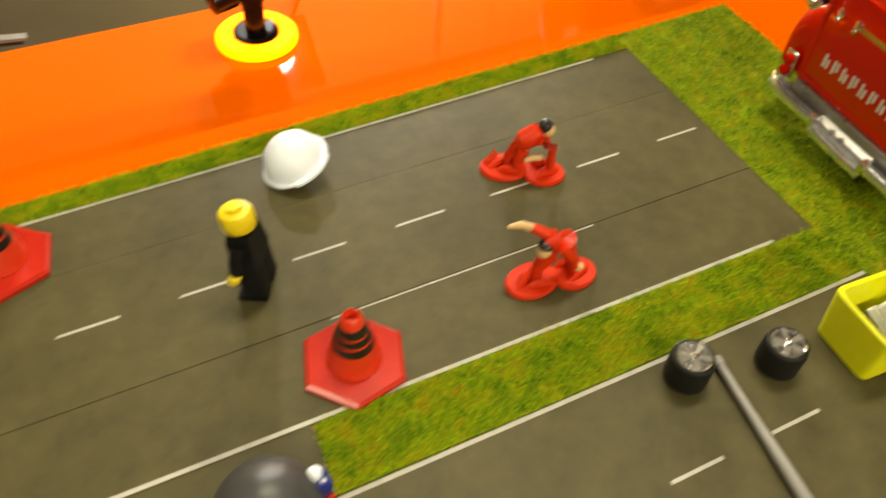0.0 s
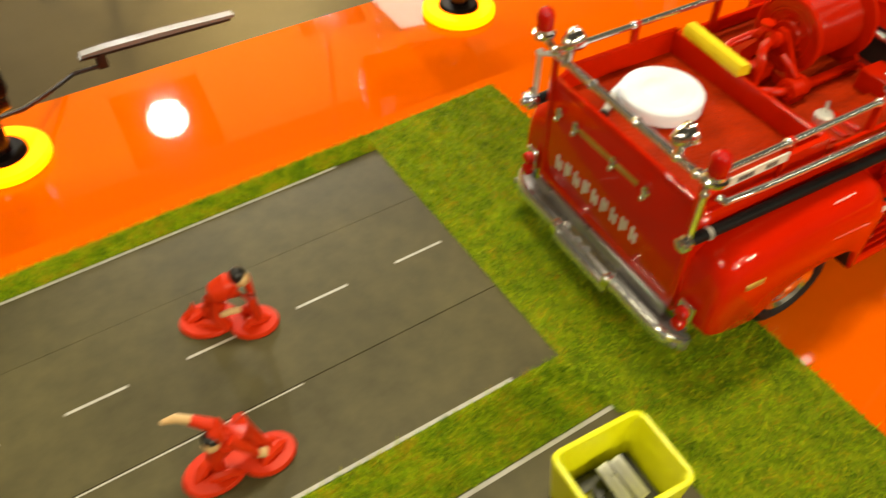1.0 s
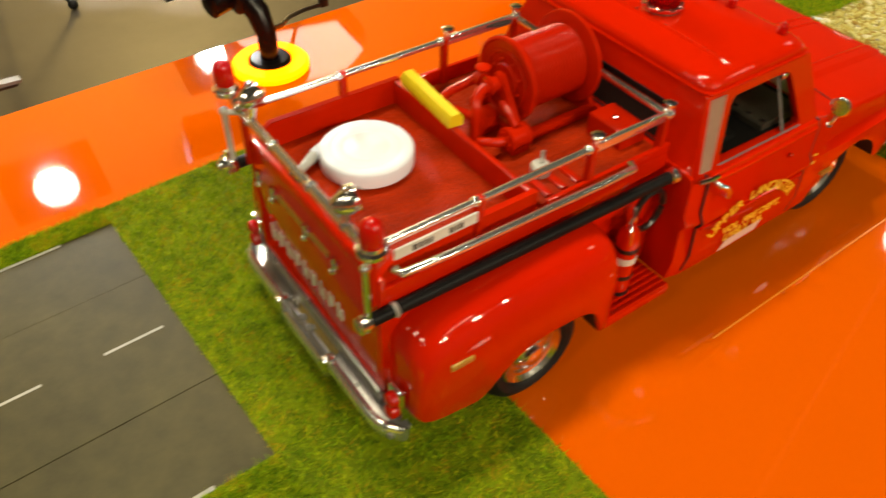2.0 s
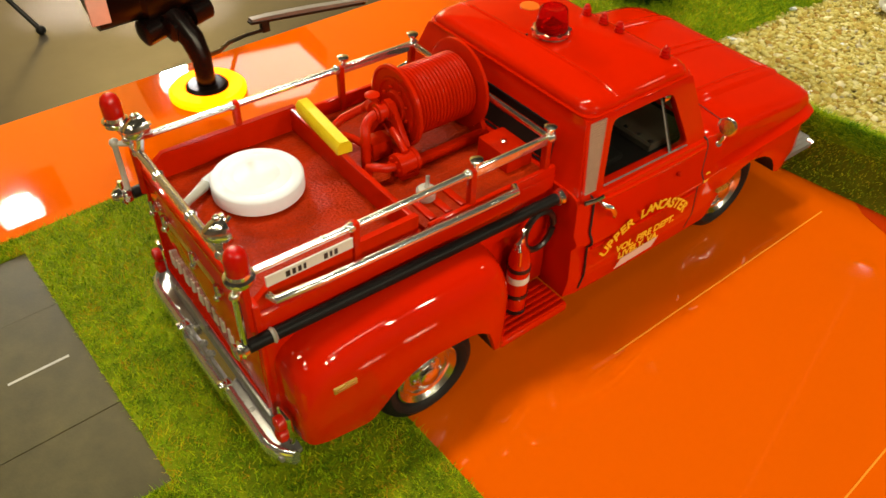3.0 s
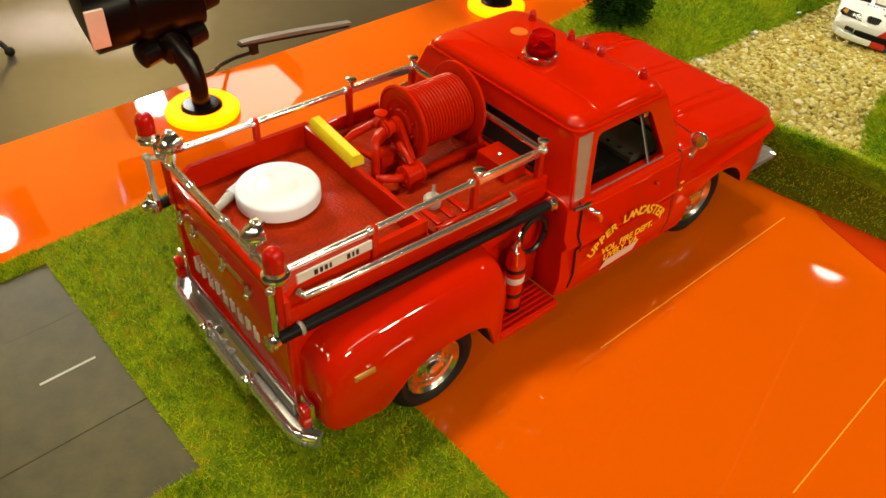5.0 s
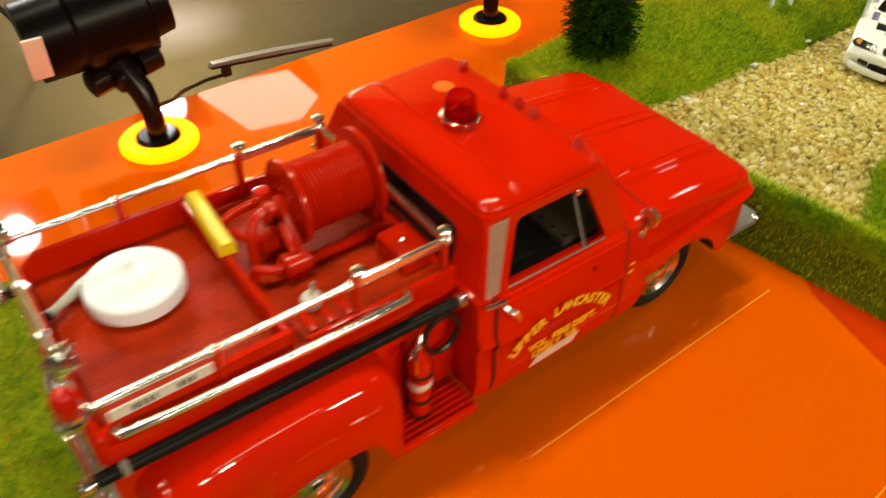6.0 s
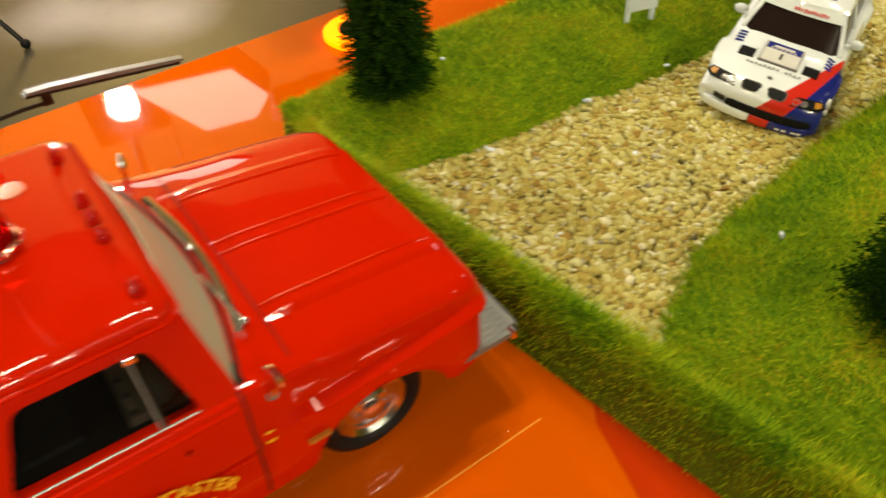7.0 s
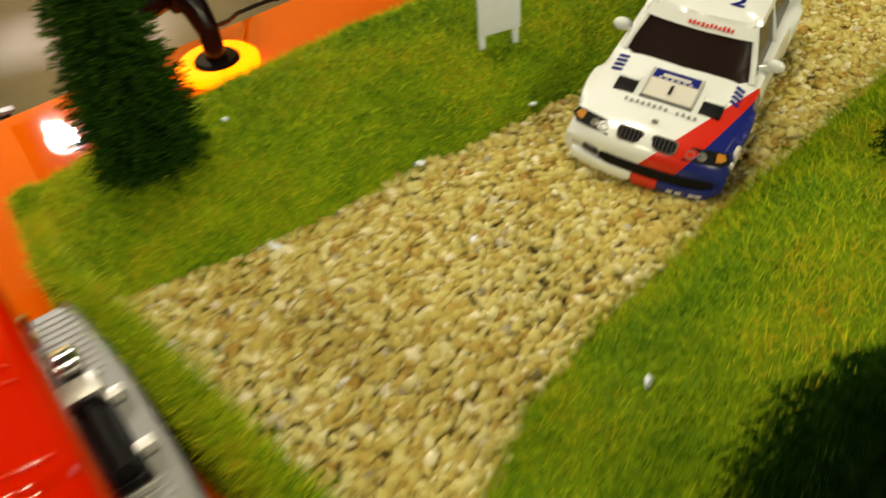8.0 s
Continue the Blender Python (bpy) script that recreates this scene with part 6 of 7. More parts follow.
def gravel():
    t = thing("gravel_track", "track of loose yellow-beige gravel stones on the model hillside", "gravel", kind="stuff")
    bm = bmesh.new()
    bmesh.ops.create_icosphere(bm, subdivisions=1, radius=1.0)
    base = np.array([v.co[:] for v in bm.verts])
    tri = np.array([[v.index for v in f.verts] for f in bm.faces])
    bm.free()
    rng = np.random.default_rng(5)
    vs, fs = [], []
    k = 0

    def stone(x, y, z, r):
        nonlocal k
        q = base * (1 + rng.uniform(-0.28, 0.28, (len(base), 1)))
        q = q * (r * np.array([rng.uniform(0.9, 1.5), rng.uniform(0.75, 1.1), rng.uniform(0.38, 0.65)]))
        R = np.array(Euler((rng.uniform(-0.5, 0.5), rng.uniform(-0.5, 0.5), rng.uniform(0, 6.28))).to_matrix())
        vs.append(q @ R.T + [x, y, z])
        fs.append(tri + k * len(base))
        k += 1
    for _ in range(24000):
        x = 0.152 + rng.uniform(0, 1) ** 1.2 * 0.3
        tl, tr = track_left(x), track_right(x)
        y = rng.uniform(tr - 0.0015, tl + 0.0015)
        if x - front_x(y) < 0.0019 + 0.0008 * noise.noise(Vector((y * 120, 0, 4))):
            continue
        r = rng.uniform(0.00055, 0.0012) if rng.random() < 0.83 else rng.uniform(0.0012, 0.0018)
        edge = min(y - tr, tl - y)
        z = track_z(x) - 0.0005 + 0.0011 * rng.uniform(0, 1) + (0.0004 if edge < 0.0015 else 0) + 0.001 * noise.noise(Vector((x * 50, y * 50, 9)))
        stone(x, y, z, r)
    pale = random.Random(8)
    for x, y, r in ((0.2163, -0.0624, 0.0011), (0.1929, 0.0192, 0.0019), (0.2324, 0.0178, 0.0012), (0.1836, -0.0209, 0.0016), (0.2686, 0.0165, 0.0009), (0.2034, 0.0552, 0.0008), (0.226, -0.009, 0.0014)):
        bm = B()
        ball(bm, (x, y, ground_z(x, y) + 0.0014), r, sub=1, sc=(1.4, 0.8, 0.6), m=pose(0, 0, 0, 20, 10, pale.uniform(0, 180)))
        for v in bm.verts:
            v.co += Vector((pale.uniform(-1, 1), pale.uniform(-1, 1), pale.uniform(-1, 1))) * r * 0.18
        part("pale_stone", bm, WHITE, t, smooth=False)
    me = bpy.data.meshes.new("stones")
    v = np.concatenate(vs)
    f = np.concatenate(fs)
    me.vertices.add(len(v))
    me.vertices.foreach_set("co", v.ravel())
    me.loops.add(len(f) * 3)
    me.loops.foreach_set("vertex_index", f.ravel())
    me.polygons.add(len(f))
    me.polygons.foreach_set("loop_start", np.arange(0, len(f) * 3, 3))
    me.update(calc_edges=True)
    me.materials.append(GRAVEL)
    ob = new("stones", me)
    ob.parent = t
    tagged(ob, kind="stuff")
    bm = B()
    rows = []
    for x in np.linspace(0.172, 0.47, 24):
        rows.append([(x, y, track_z(x) - 0.0007) for y in np.linspace(track_right(x), track_left(x), 8)])
    loft(bm, rows, closed=False)
    part("bed", bm, GRAVELBED, t)


gravel()


def fir(height, radius, seed, label, name="fir_tree"):
    t = thing(name, label, "tree", "model fir trees")
    rng = np.random.default_rng(seed)
    bm = B()
    lathe(bm, [(-0.004, radius * 0.09), (height * 0.5, radius * 0.06), (height * 0.97, radius * 0.01)], (0, 0, 0), n=10)
    part("trunk", bm, BARK, t)
    # near-black cone in place of the shade behind the needles
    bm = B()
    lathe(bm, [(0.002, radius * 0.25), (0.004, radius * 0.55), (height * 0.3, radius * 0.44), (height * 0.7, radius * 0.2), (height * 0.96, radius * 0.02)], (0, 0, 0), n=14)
    part("shade_core", bm, NEEDLECORE, t)
    vs, fs = [], []
    k = 0
    tiers = int(height / 0.0017)
    for i in range(tiers):
        f = i / tiers
        z0 = 0.0015 + f * (height - 0.003)
        r0 = radius * (1 - f) ** 0.8 * (1.0 if f > 0.08 else 0.85)
        for b in range(max(8, int(radius * 4200 * (1 - f) + 10))):
            a = rng.uniform(0, 2 * np.pi)
            L = r0 * rng.uniform(0.66, 1.06)
            droop = rng.uniform(-0.35, 0.25)
            d = np.array([np.cos(a), np.sin(a), 0])
            s = np.array([-np.sin(a), np.cos(a), 0])
            for q in range(9):
                g = 0.3 + 0.7 * q / 8
                c = d * L * g + [0, 0, z0 + L * g * droop * g]
                for side in (-1, 1):
                    n = 0.0019 * (1.15 - 0.5 * g) * rng.uniform(0.7, 1.3)
                    tip = c + d * n * 0.9 + s * side * n * 0.8 + [0, 0, n * rng.uniform(-0.5, 0.6)]
                    w = [0, 0, 0.0003]
                    vs += [c - w, c + w + d * 0.0003, tip]
                    fs.append((k, k + 1, k + 2))
                    k += 3
    from_arrays("crown", [tuple(v) for v in vs], fs, NEEDLES, t)
    return t


fir(0.085, 0.016, 1, "dark green model fir tree standing on the grass").matrix_basis = pose(0.1845, 0.0575, 0.0235)
fir(0.05, 0.0205, 2, "dense dark green model fir on the grassy slope").matrix_basis = pose(0.2135, -0.098, 0.028)
fir(0.02, 0.009, 3, "low dark green model bush beside the gravel track", "bush").matrix_basis = pose(0.298, -0.0635, 0.029)


def sign_board():
    t = thing("sign_board", "small white board on two posts in the grass", "sign")
    for y in (-0.0049, 0.0049):
        bm = B()
        box(bm, -0.0006, 0.0006, y - 0.0008, y + 0.0008, -0.004, 0.022, 0.0002)
        part("post", bm, WHITE, t)
    bm = B()
    box(bm, -0.0012, -0.0004, -0.006, 0.006, 0.005, 0.022, 0.0002)
    part("board", bm, WHITE, t)
    t.matrix_basis = pose(0.2755, 0.0366, 0.0228, 0, 0, 73)


sign_board()


# ---- the white rally car (built nose along plus x, then turned round) ----
def rally_car():
    t = thing("model_rally_car", "white model rally car with blue and red stripes on the gravel", "model car")
    W, AX = 0.0196, (-0.0255, 0.0262)

    def z_at(x):
        return lerp(x, [-0.044, -0.03, -0.02, 0.0125, 0.02, 0.028, 0.034, 0.0385, 0.041, 0.0425, 0.0432], [0.0178, 0.0184, 0.0182, 0.0166, 0.0159, 0.0149, 0.0139, 0.0128, 0.0117, 0.0102, 0.0088])

    def sill(x):
        z = 0.003 if x < 0.03 else 0.0022
        for c in AX:
            d = abs(x - c)
            if d < 0.0072:
                z = max(z, 0.0058 + math.sqrt(0.0072 ** 2 - d * d))
        return z

    def ring(x):
        zt, zb = z_at(x), sill(x)
        w = W + 0.0008 * sum(math.exp(-((x - c) / 0.0075) ** 4) for c in AX)
        w *= lerp(x, [-0.044, -0.042, -0.036], [0.88, 0.95, 1.0])
        h = zt - zb
        p = [(w * 0.93, zb), (w, zb + 0.28 * h), (w, zb + 0.55 * h), (w * 0.985, zb + 0.74 * h), (w * 0.94, zt - 0.0011), (w * 0.86, zt - 0.0002), (w * 0.55, zt + 0.0005), (w * 0.28, zt + 0.0007), (0, zt + 0.0008)]
        return [(x, -y, z) for y, z in p] + [(x, y, z) for y, z in reversed(p[:-1])]
    xs = sorted([-0.044, -0.0435, -0.042, -0.038, -0.034, -0.018, -0.01, 0.0, 0.0085, 0.0118, 0.016, 0.0345, 0.0365, 0.0385, 0.04, 0.041, 0.0418, 0.0425, 0.043, 0.0432] + [c + 0.0072 * math.cos(math.pi * k / 8) for c in AX for k in range(9)])
    rings = [ring(x) for x in xs]
    front = rings[-1]
    for dx, top, bot in ((0.0003, 0.008, 0.0024), (0.0003, 0.0066, 0.004), (0.0, 0.0055, 0.005)):
        rings.append([(0.0432 + dx, y * (0.99 if top > 0.007 else 0.9), min(max(z, bot), top)) for x, y, z in front])
    bow = [[Vector((x - 0.0036 * lerp(x, [0.022, 0.043], [0, 1]) * (abs(y) / W) ** 2.6, y, z)) for x, y, z in r] for r in rings]
    bm = B()
    loft(bm, bow)
    bmesh.ops.remove_doubles(bm, verts=bm.verts, dist=0.00002)

    def plane(a, b, c):
        a, b, c = Vector(a), Vector(b), Vector(c)
        n = (b - a).cross(c - a).normalized()
        return a, n if n.y > 0 else -n
    red = plane((0.0121, 0.0186, 0.0165), (0.0381, 0.006, 0.013), (0.0433, -0.0038, 0.0017))
    blue = plane((0.0137, 0.0189, 0.0145), (0.037, 0.0122, 0.0115), (0.0428, 0.006, 0.0022))
    for o, n in (red, blue, (Vector((0.0118, 0, 0)), Vector((1, 0, 0)))):
        bmesh.ops.bisect_plane(bm, geom=bm.verts[:] + bm.edges[:] + bm.faces[:], plane_co=o, plane_no=n, dist=0.000005)
    for f in bm.faces:
        c = f.calc_center_median()
        if c.x > 0.0118:
            f.material_index = 2 if (c - blue[0]).dot(blue[1]) > 0 else 1 if (c - red[0]).dot(red[1]) > 0 else 0
    part("body", bm, [CARWHITE, CARRED, NAVY], t)

    def on_hood(x, y, lift=0.0002):
        a = abs(y) / W
        crown = lerp(a, [0, 0.28, 0.55, 0.86, 0.94], [0.0008, 0.0007, 0.0005, -0.0002, -0.0011])
        return pose(x, y, z_at(x) + crown + lift, 0, 6.9, 0)

    def cab(x0, x1, w, z, r=0.003):
        return [(x1 - r, -w, z), (x1, -w + r, z), (x1 + 0.0012, 0, z), (x1, w - r, z), (x1 - r, w, z), (x0 + r, w, z), (x0, w - r, z), (x0, -w + r, z), (x0 + r, -w, z)]
    bm = B()
    loft(bm, [cab(-0.033, 0.0142, 0.0166, 0.0164), cab(-0.031, 0.0118, 0.0158, 0.0195), cab(-0.022, 0.0052, 0.0134, 0.0266)])
    part("glasshouse", bm, CARGLASS, t, "dark tinted car windows")
    bm = B()
    loft(bm, [cab(-0.0225, 0.0057, 0.0138, 0.0264), cab(-0.0218, 0.005, 0.0132, 0.0276), cab(-0.0185, 0.002, 0.0105, 0.0283)])
    part("roof", bm, CARWHITE, t)
    for s in (-1, 1):
        bm = B()
        limb(bm, [(0.0128, s * 0.0163, 0.0166), (0.0106, s * 0.0153, 0.0198), (0.0042, s * 0.0124, 0.0267)], [0.0009, 0.0008, 0.0008], n=8)
        part("front_pillar", bm, CARWHITE, t)
        bm = B()
        limb(bm, [(-0.033, s * 0.0163, 0.0166), (-0.031, s * 0.0153, 0.02), (-0.0218, s * 0.0124, 0.0266)], [0.002, 0.0022, 0.0014], n=8)
        limb(bm, [(-0.0085, s * 0.0168, 0.017), (-0.0105, s * 0.0127, 0.0266)], [0.0009, 0.0008], n=8)
        part("rear_pillar", bm, CARWHITE, t)
        bm = B()
        rod(bm, (0.0062, s * 0.016, 0.0175), (0.0055, s * 0.018, 0.018), 0.0007, 8)
        ball(bm, (0.005, s * 0.0196, 0.0184), 0.0021, sub=3, sc=(0.65, 1.2, 0.85))
        part("mirror", bm, CARWHITE, t)
        # dark headlight housing with two bright lenses and an amber outer end under a clear cover
        m = pose(0.0391, s * 0.0136, 0.0118, 0, 36, s * 12)
        bm = B()
        out = [(0.0019, -0.0052), (0.0017, 0.0038), (0.0003, 0.0056), (-0.0017, 0.0048), (-0.0016, -0.0034)]
        prism(bm, [(x, s * y) for x, y in out], -0.001, 0.0004, m=m)
        hl = part("headlight", bm, MATTBLACK, t)
        for yl in (-0.0034, -0.0008):
            bm = B()
            lathe(bm, [(0, 0.0011), (0.0004, 0.0011), (0.0004, 0.0008), (0.0002, 0.0006), (0.0003, 0.0001)], m @ Vector((0.0003, s * yl, 0.0002)), axis=m.to_3x3() @ Vector((0, 0, 1)), n=16)
            part("lens", bm, LENS, hl)
        bm = B()
        prism(bm, [(x, s * y) for x, y in ((0.0009, 0.0024), (0.0008, 0.0036), (0.0001, 0.0046), (-0.0012, 0.0041), (-0.0012, 0.0024))], 0.0003, 0.0006, m=m)
        part("indicator", bm, AMBER, hl)
        # twin grille openings with rounded corners
        kid = [(p.x, p.y) for p in rounded([(-0.0019, -0.0033), (0.0018, -0.0029), (0.0018, 0.0029), (-0.0019, 0.0033)], 0.0014, 6)]
        bm = B()
        prism(bm, kid, -0.001, 0.0005, m=pose(0.0404, s * 0.0041, 0.0121, 0, 40, 0))
        gr = part("grille", bm, LENS, t)
        bm = B()
        prism(bm, [(x * 0.8, y * 0.88) for x, y in kid], -0.0008, 0.0007, m=pose(0.0404, s * 0.0041, 0.0121, 0, 40, 0))
        part("mesh", bm, MATTBLACK, gr)
        for k in range(5):
            bm = B()
            box(bm, -0.0013, 0.0013, -0.0001, 0.0001, 0.0006, 0.0009, m=pose(0.0404, s * 0.0041, 0.0121, 0, 40, 0) @ pose(0, -0.002 + 0.001 * k, 0))
            part("slat", bm, DKGREY, gr)
        bm = B()
        box(bm, -0.0023, 0.0021, -0.0025, 0.0025, -0.0005, 0.0002, 0.0001, m=on_hood(0.0268, s * 0.0105))
        vt = part("bonnet_vent", bm, MATTBLACK, t)
        bm = B()
        box(bm, -0.0042, -0.0023, -0.0026, 0.0026, -0.0006, 0.0004, 0.0003, m=on_hood(0.0268, s * 0.0105))
        part("scoop_lip", bm, CARWHITE, vt)
        for x in AX:
            bm = B()
            lathe(bm, [(0, 0.0035), (0.0003, 0.005), (0.001, 0.0061), (0.0042, 0.0061), (0.005, 0.0052)], (x, s * 0.0184, 0.0061), axis=(0, -s, 0), n=26)
            wh = part("wheel", bm, RUBBER, t)
            bm = B()
            lathe(bm, [(0.0002, 0.0042), (-0.0001, 0.0041), (0.0012, 0.0034), (0.0002, 0.001), (0, 0.0002)], (x, s * 0.0184, 0.0061), axis=(0, -s, 0), n=20)
            part("rim", bm, SILVER, wh)
        bm = B()
        box(bm, -0.001, 0.0006, -0.0021, 0.0021, -0.0009, 0.0009, 0.0004, m=pose(0.0422, s * 0.0122, 0.0063, 0, 0, s * 14))
        part("fog_slot", bm, BLACK, t)
        for dx in (-0.0024, -0.0006, 0.0012, 0.003):
            bm = B()
            prism(bm, [(-0.0006, -0.0014), (0.0004, -0.0014), (0.0009, 0.0012), (-0.0001, 0.0012)], 0, 0.0001, m=on_hood(0.0185 + dx, s * 0.0147) @ pose(0, 0, 0, 0, 0, s * -20))
            part("blue_patch", bm, NAVY, t)

    def nose_strip(y0, y1, z0, z1, proud, material, name):
        b = B()
        rows = []
        for y in np.linspace(y0, y1, 13):
            e = 0.0003 if y in (y0, y1) else 0.0
            x = 0.0436 - 0.0036 * (abs(y) / W) ** 2.6 + proud - e
            rows.append([(x - 0.0022, y, z0), (x - 0.0002, y, z0 + e), (x, y, z0 + 0.0004 + e), (x, y, z1 - 0.0004 - e), (x - 0.0003, y, z1 - e), (x - 0.0022, y, z1)])
        loft(b, rows)
        return part(name, b, material, t)
    nose_strip(-0.0098, 0.0172, 0.0046, 0.0073, 0.0004, MATTBLACK, "air_intake")
    nose_strip(-0.0172, -0.0012, 0.0018, 0.0046, 0.0007, CARWHITE, "bumper_lip")
    nose_strip(-0.0011, 0.0052, 0.0018, 0.0046, 0.0007, CARRED, "bumper_lip")
    nose_strip(0.0053, 0.0172, 0.0018, 0.0046, 0.0007, NAVY, "bumper_lip")
    # sun strip over the windscreen with illegible red marks
    bm = B()

    def on_screen(f, w, o):
        return [(lerp(f, [0, 1], [0.0118, 0.0052]) + 0.0012 * (1 - (y / 0.0126) ** 2) * 0.9 + o, y, lerp(f, [0, 1], [0.0195, 0.0266]) + o * 0.6) for y in np.linspace(-w, w, 9)]
    loft(bm, [on_screen(0.68, 0.0136, 0.0003), on_screen(1.0, 0.0128, 0.0003)], closed=False)
    loft(bm, [on_screen(0.68, 0.0136, -0.0004), on_screen(1.0, 0.0128, -0.0004)], closed=False)
    sv = part("sun_strip", bm, CARWHITE, t, "white strip with red marks")
    rng = random.Random(3)
    for k in range(11):
        bm = B()
        y = -0.0026 + k * 0.00102 + 0.00005
        f0 = 0.77 + 0.03 * rng.random()
        a = [q for q in (on_screen(f0, abs(y) + 0.0001, 0.0006), on_screen(f0 + 0.08 + 0.05 * rng.random(), abs(y) + 0.0001, 0.0006))]
        i = 8 if y > 0 else 0
        p, q = Vector(a[0][i]), Vector(a[1][i])
        d = Vector((0, 0.00028, 0))
        o = Vector((0.0003, 0, 0.0002))
        loft(bm, [[p - d - o, p + d - o, q + d - o, q - d - o], [p - d, p + d, q + d, q - d]])
        part("strip_mark", bm, CARRED, sv)
    # bonnet plate with the number 1
    m = on_hood(0.0236, 0, 0.0003)
    bm = B()
    prism(bm, [(-0.0052, -0.0058), (-0.0052, 0.0058), (0.0052, 0.0064), (0.0052, -0.0064)], -0.0004, 0.0003, m=m)
    pl = part("number_plate", bm, DECAL_W, t, "white bonnet plate with a blue band")
    bm = B()
    prism(bm, [(-0.005, -0.0056), (-0.005, 0.0056), (-0.0016, 0.0057), (-0.0016, -0.0057)], 0.0003, 0.0004, m=m)
    part("band", bm, NAVY, pl)
    bm = B()
    box(bm, -0.0036, -0.0026, -0.0034, 0.0034, 0.0004, 0.0005, m=m)
    part("band_mark", bm, DECAL_W, pl)
    # grey strip painted as the shadow along the plate's front edge
    bm = B()
    box(bm, 0.005, 0.0057, -0.0064, 0.0064, -0.0004, 0.0002, m=m)
    part("plate_edge_shadow", bm, MIDGREY, pl)
    for y in (-0.0061, 0.0061):
        bm = B()
        box(bm, -0.0052, 0.0055, y - 0.00025, y + 0.00025, -0.0002, 0.0005, 0.0001, m=m)
        part("plate_edge", bm, GREYP, pl)
    for k in range(6):
        bm = B()
        box(bm, -0.0022, -0.0017, -0.0042 + k * 0.0015, -0.0034 + k * 0.0015, 0.0004, 0.0005, m=m)
        part("band_mark", bm, DECAL_W, pl)
    text_mark("1", 0.0046, m @ pose(0.0018, 0.0, 0.0005, 0, 0, 90), BLACK, t, "numeral")
    text_mark("2", 0.007, pose(-0.002, 0.0062, 0.0285, 0, 0, 90), NAVY, t, "numeral")
    for k in range(13):
        if k == 8:
            continue
        bm = B()
        y = -0.0088 + k * 0.0014
        box(bm, -0.0006, 0.0005, -0.0003, 0.0003, 0.0, 0.0001, m=on_hood(0.0313 + 0.0002 * (k % 2), y, 0.00025) @ pose(0, 0, 0, 0, 0, 14))
        part("bonnet_mark", bm, MIDGREY, t)
    bm = B()
    lathe(bm, [(0, 0.0008), (0.0002, 0.0008), (0.0003, 0.0004)], on_hood(0.0358, 0).translation, n=14)
    part("bonnet_badge", bm, MIDGREY, t)
    for x, z, r in ((0.0325, 0.0105, 0.0019), (0.0365, 0.0098, 0.0009)):
        bm = B()
        lathe(bm, [(-0.0006, r), (0.0002, r), (0.0003, r * 0.7)], (x, W * 0.995 + 0.0002, z), axis=(0.1, 1, 0.1), n=16)
        part("side_roundel", bm, DECAL_W, t)
    for k, y in enumerate((0.0085, 0.0105, 0.0135, 0.015)):
        bm = B()
        box(bm, -0.0004, 0.0003, -0.0007, 0.0007, 0, 0.0006, m=pose(0.0442 - 0.0036 * (y / W) ** 2.6, y, 0.0026, 0, 0, 25 * y / W))
        part("bumper_mark", bm, DECAL_W, t)
    bm = B()
    box(bm, -0.0405, -0.0375, -0.0165, 0.0165, 0.0235, 0.0242, 0.0002)
    for y in (-0.011, 0.011):
        box(bm, -0.04, -0.038, y - 0.0005, y + 0.0005, 0.017, 0.0237)
    part("rear_wing", bm, CARWHITE, t)
    t.matrix_basis = pose(0.3006, -0.0062, 0.0155, -5.9, 0, 180 + 21.3) @ Matrix.Scale(0.938, 4)


rally_car()


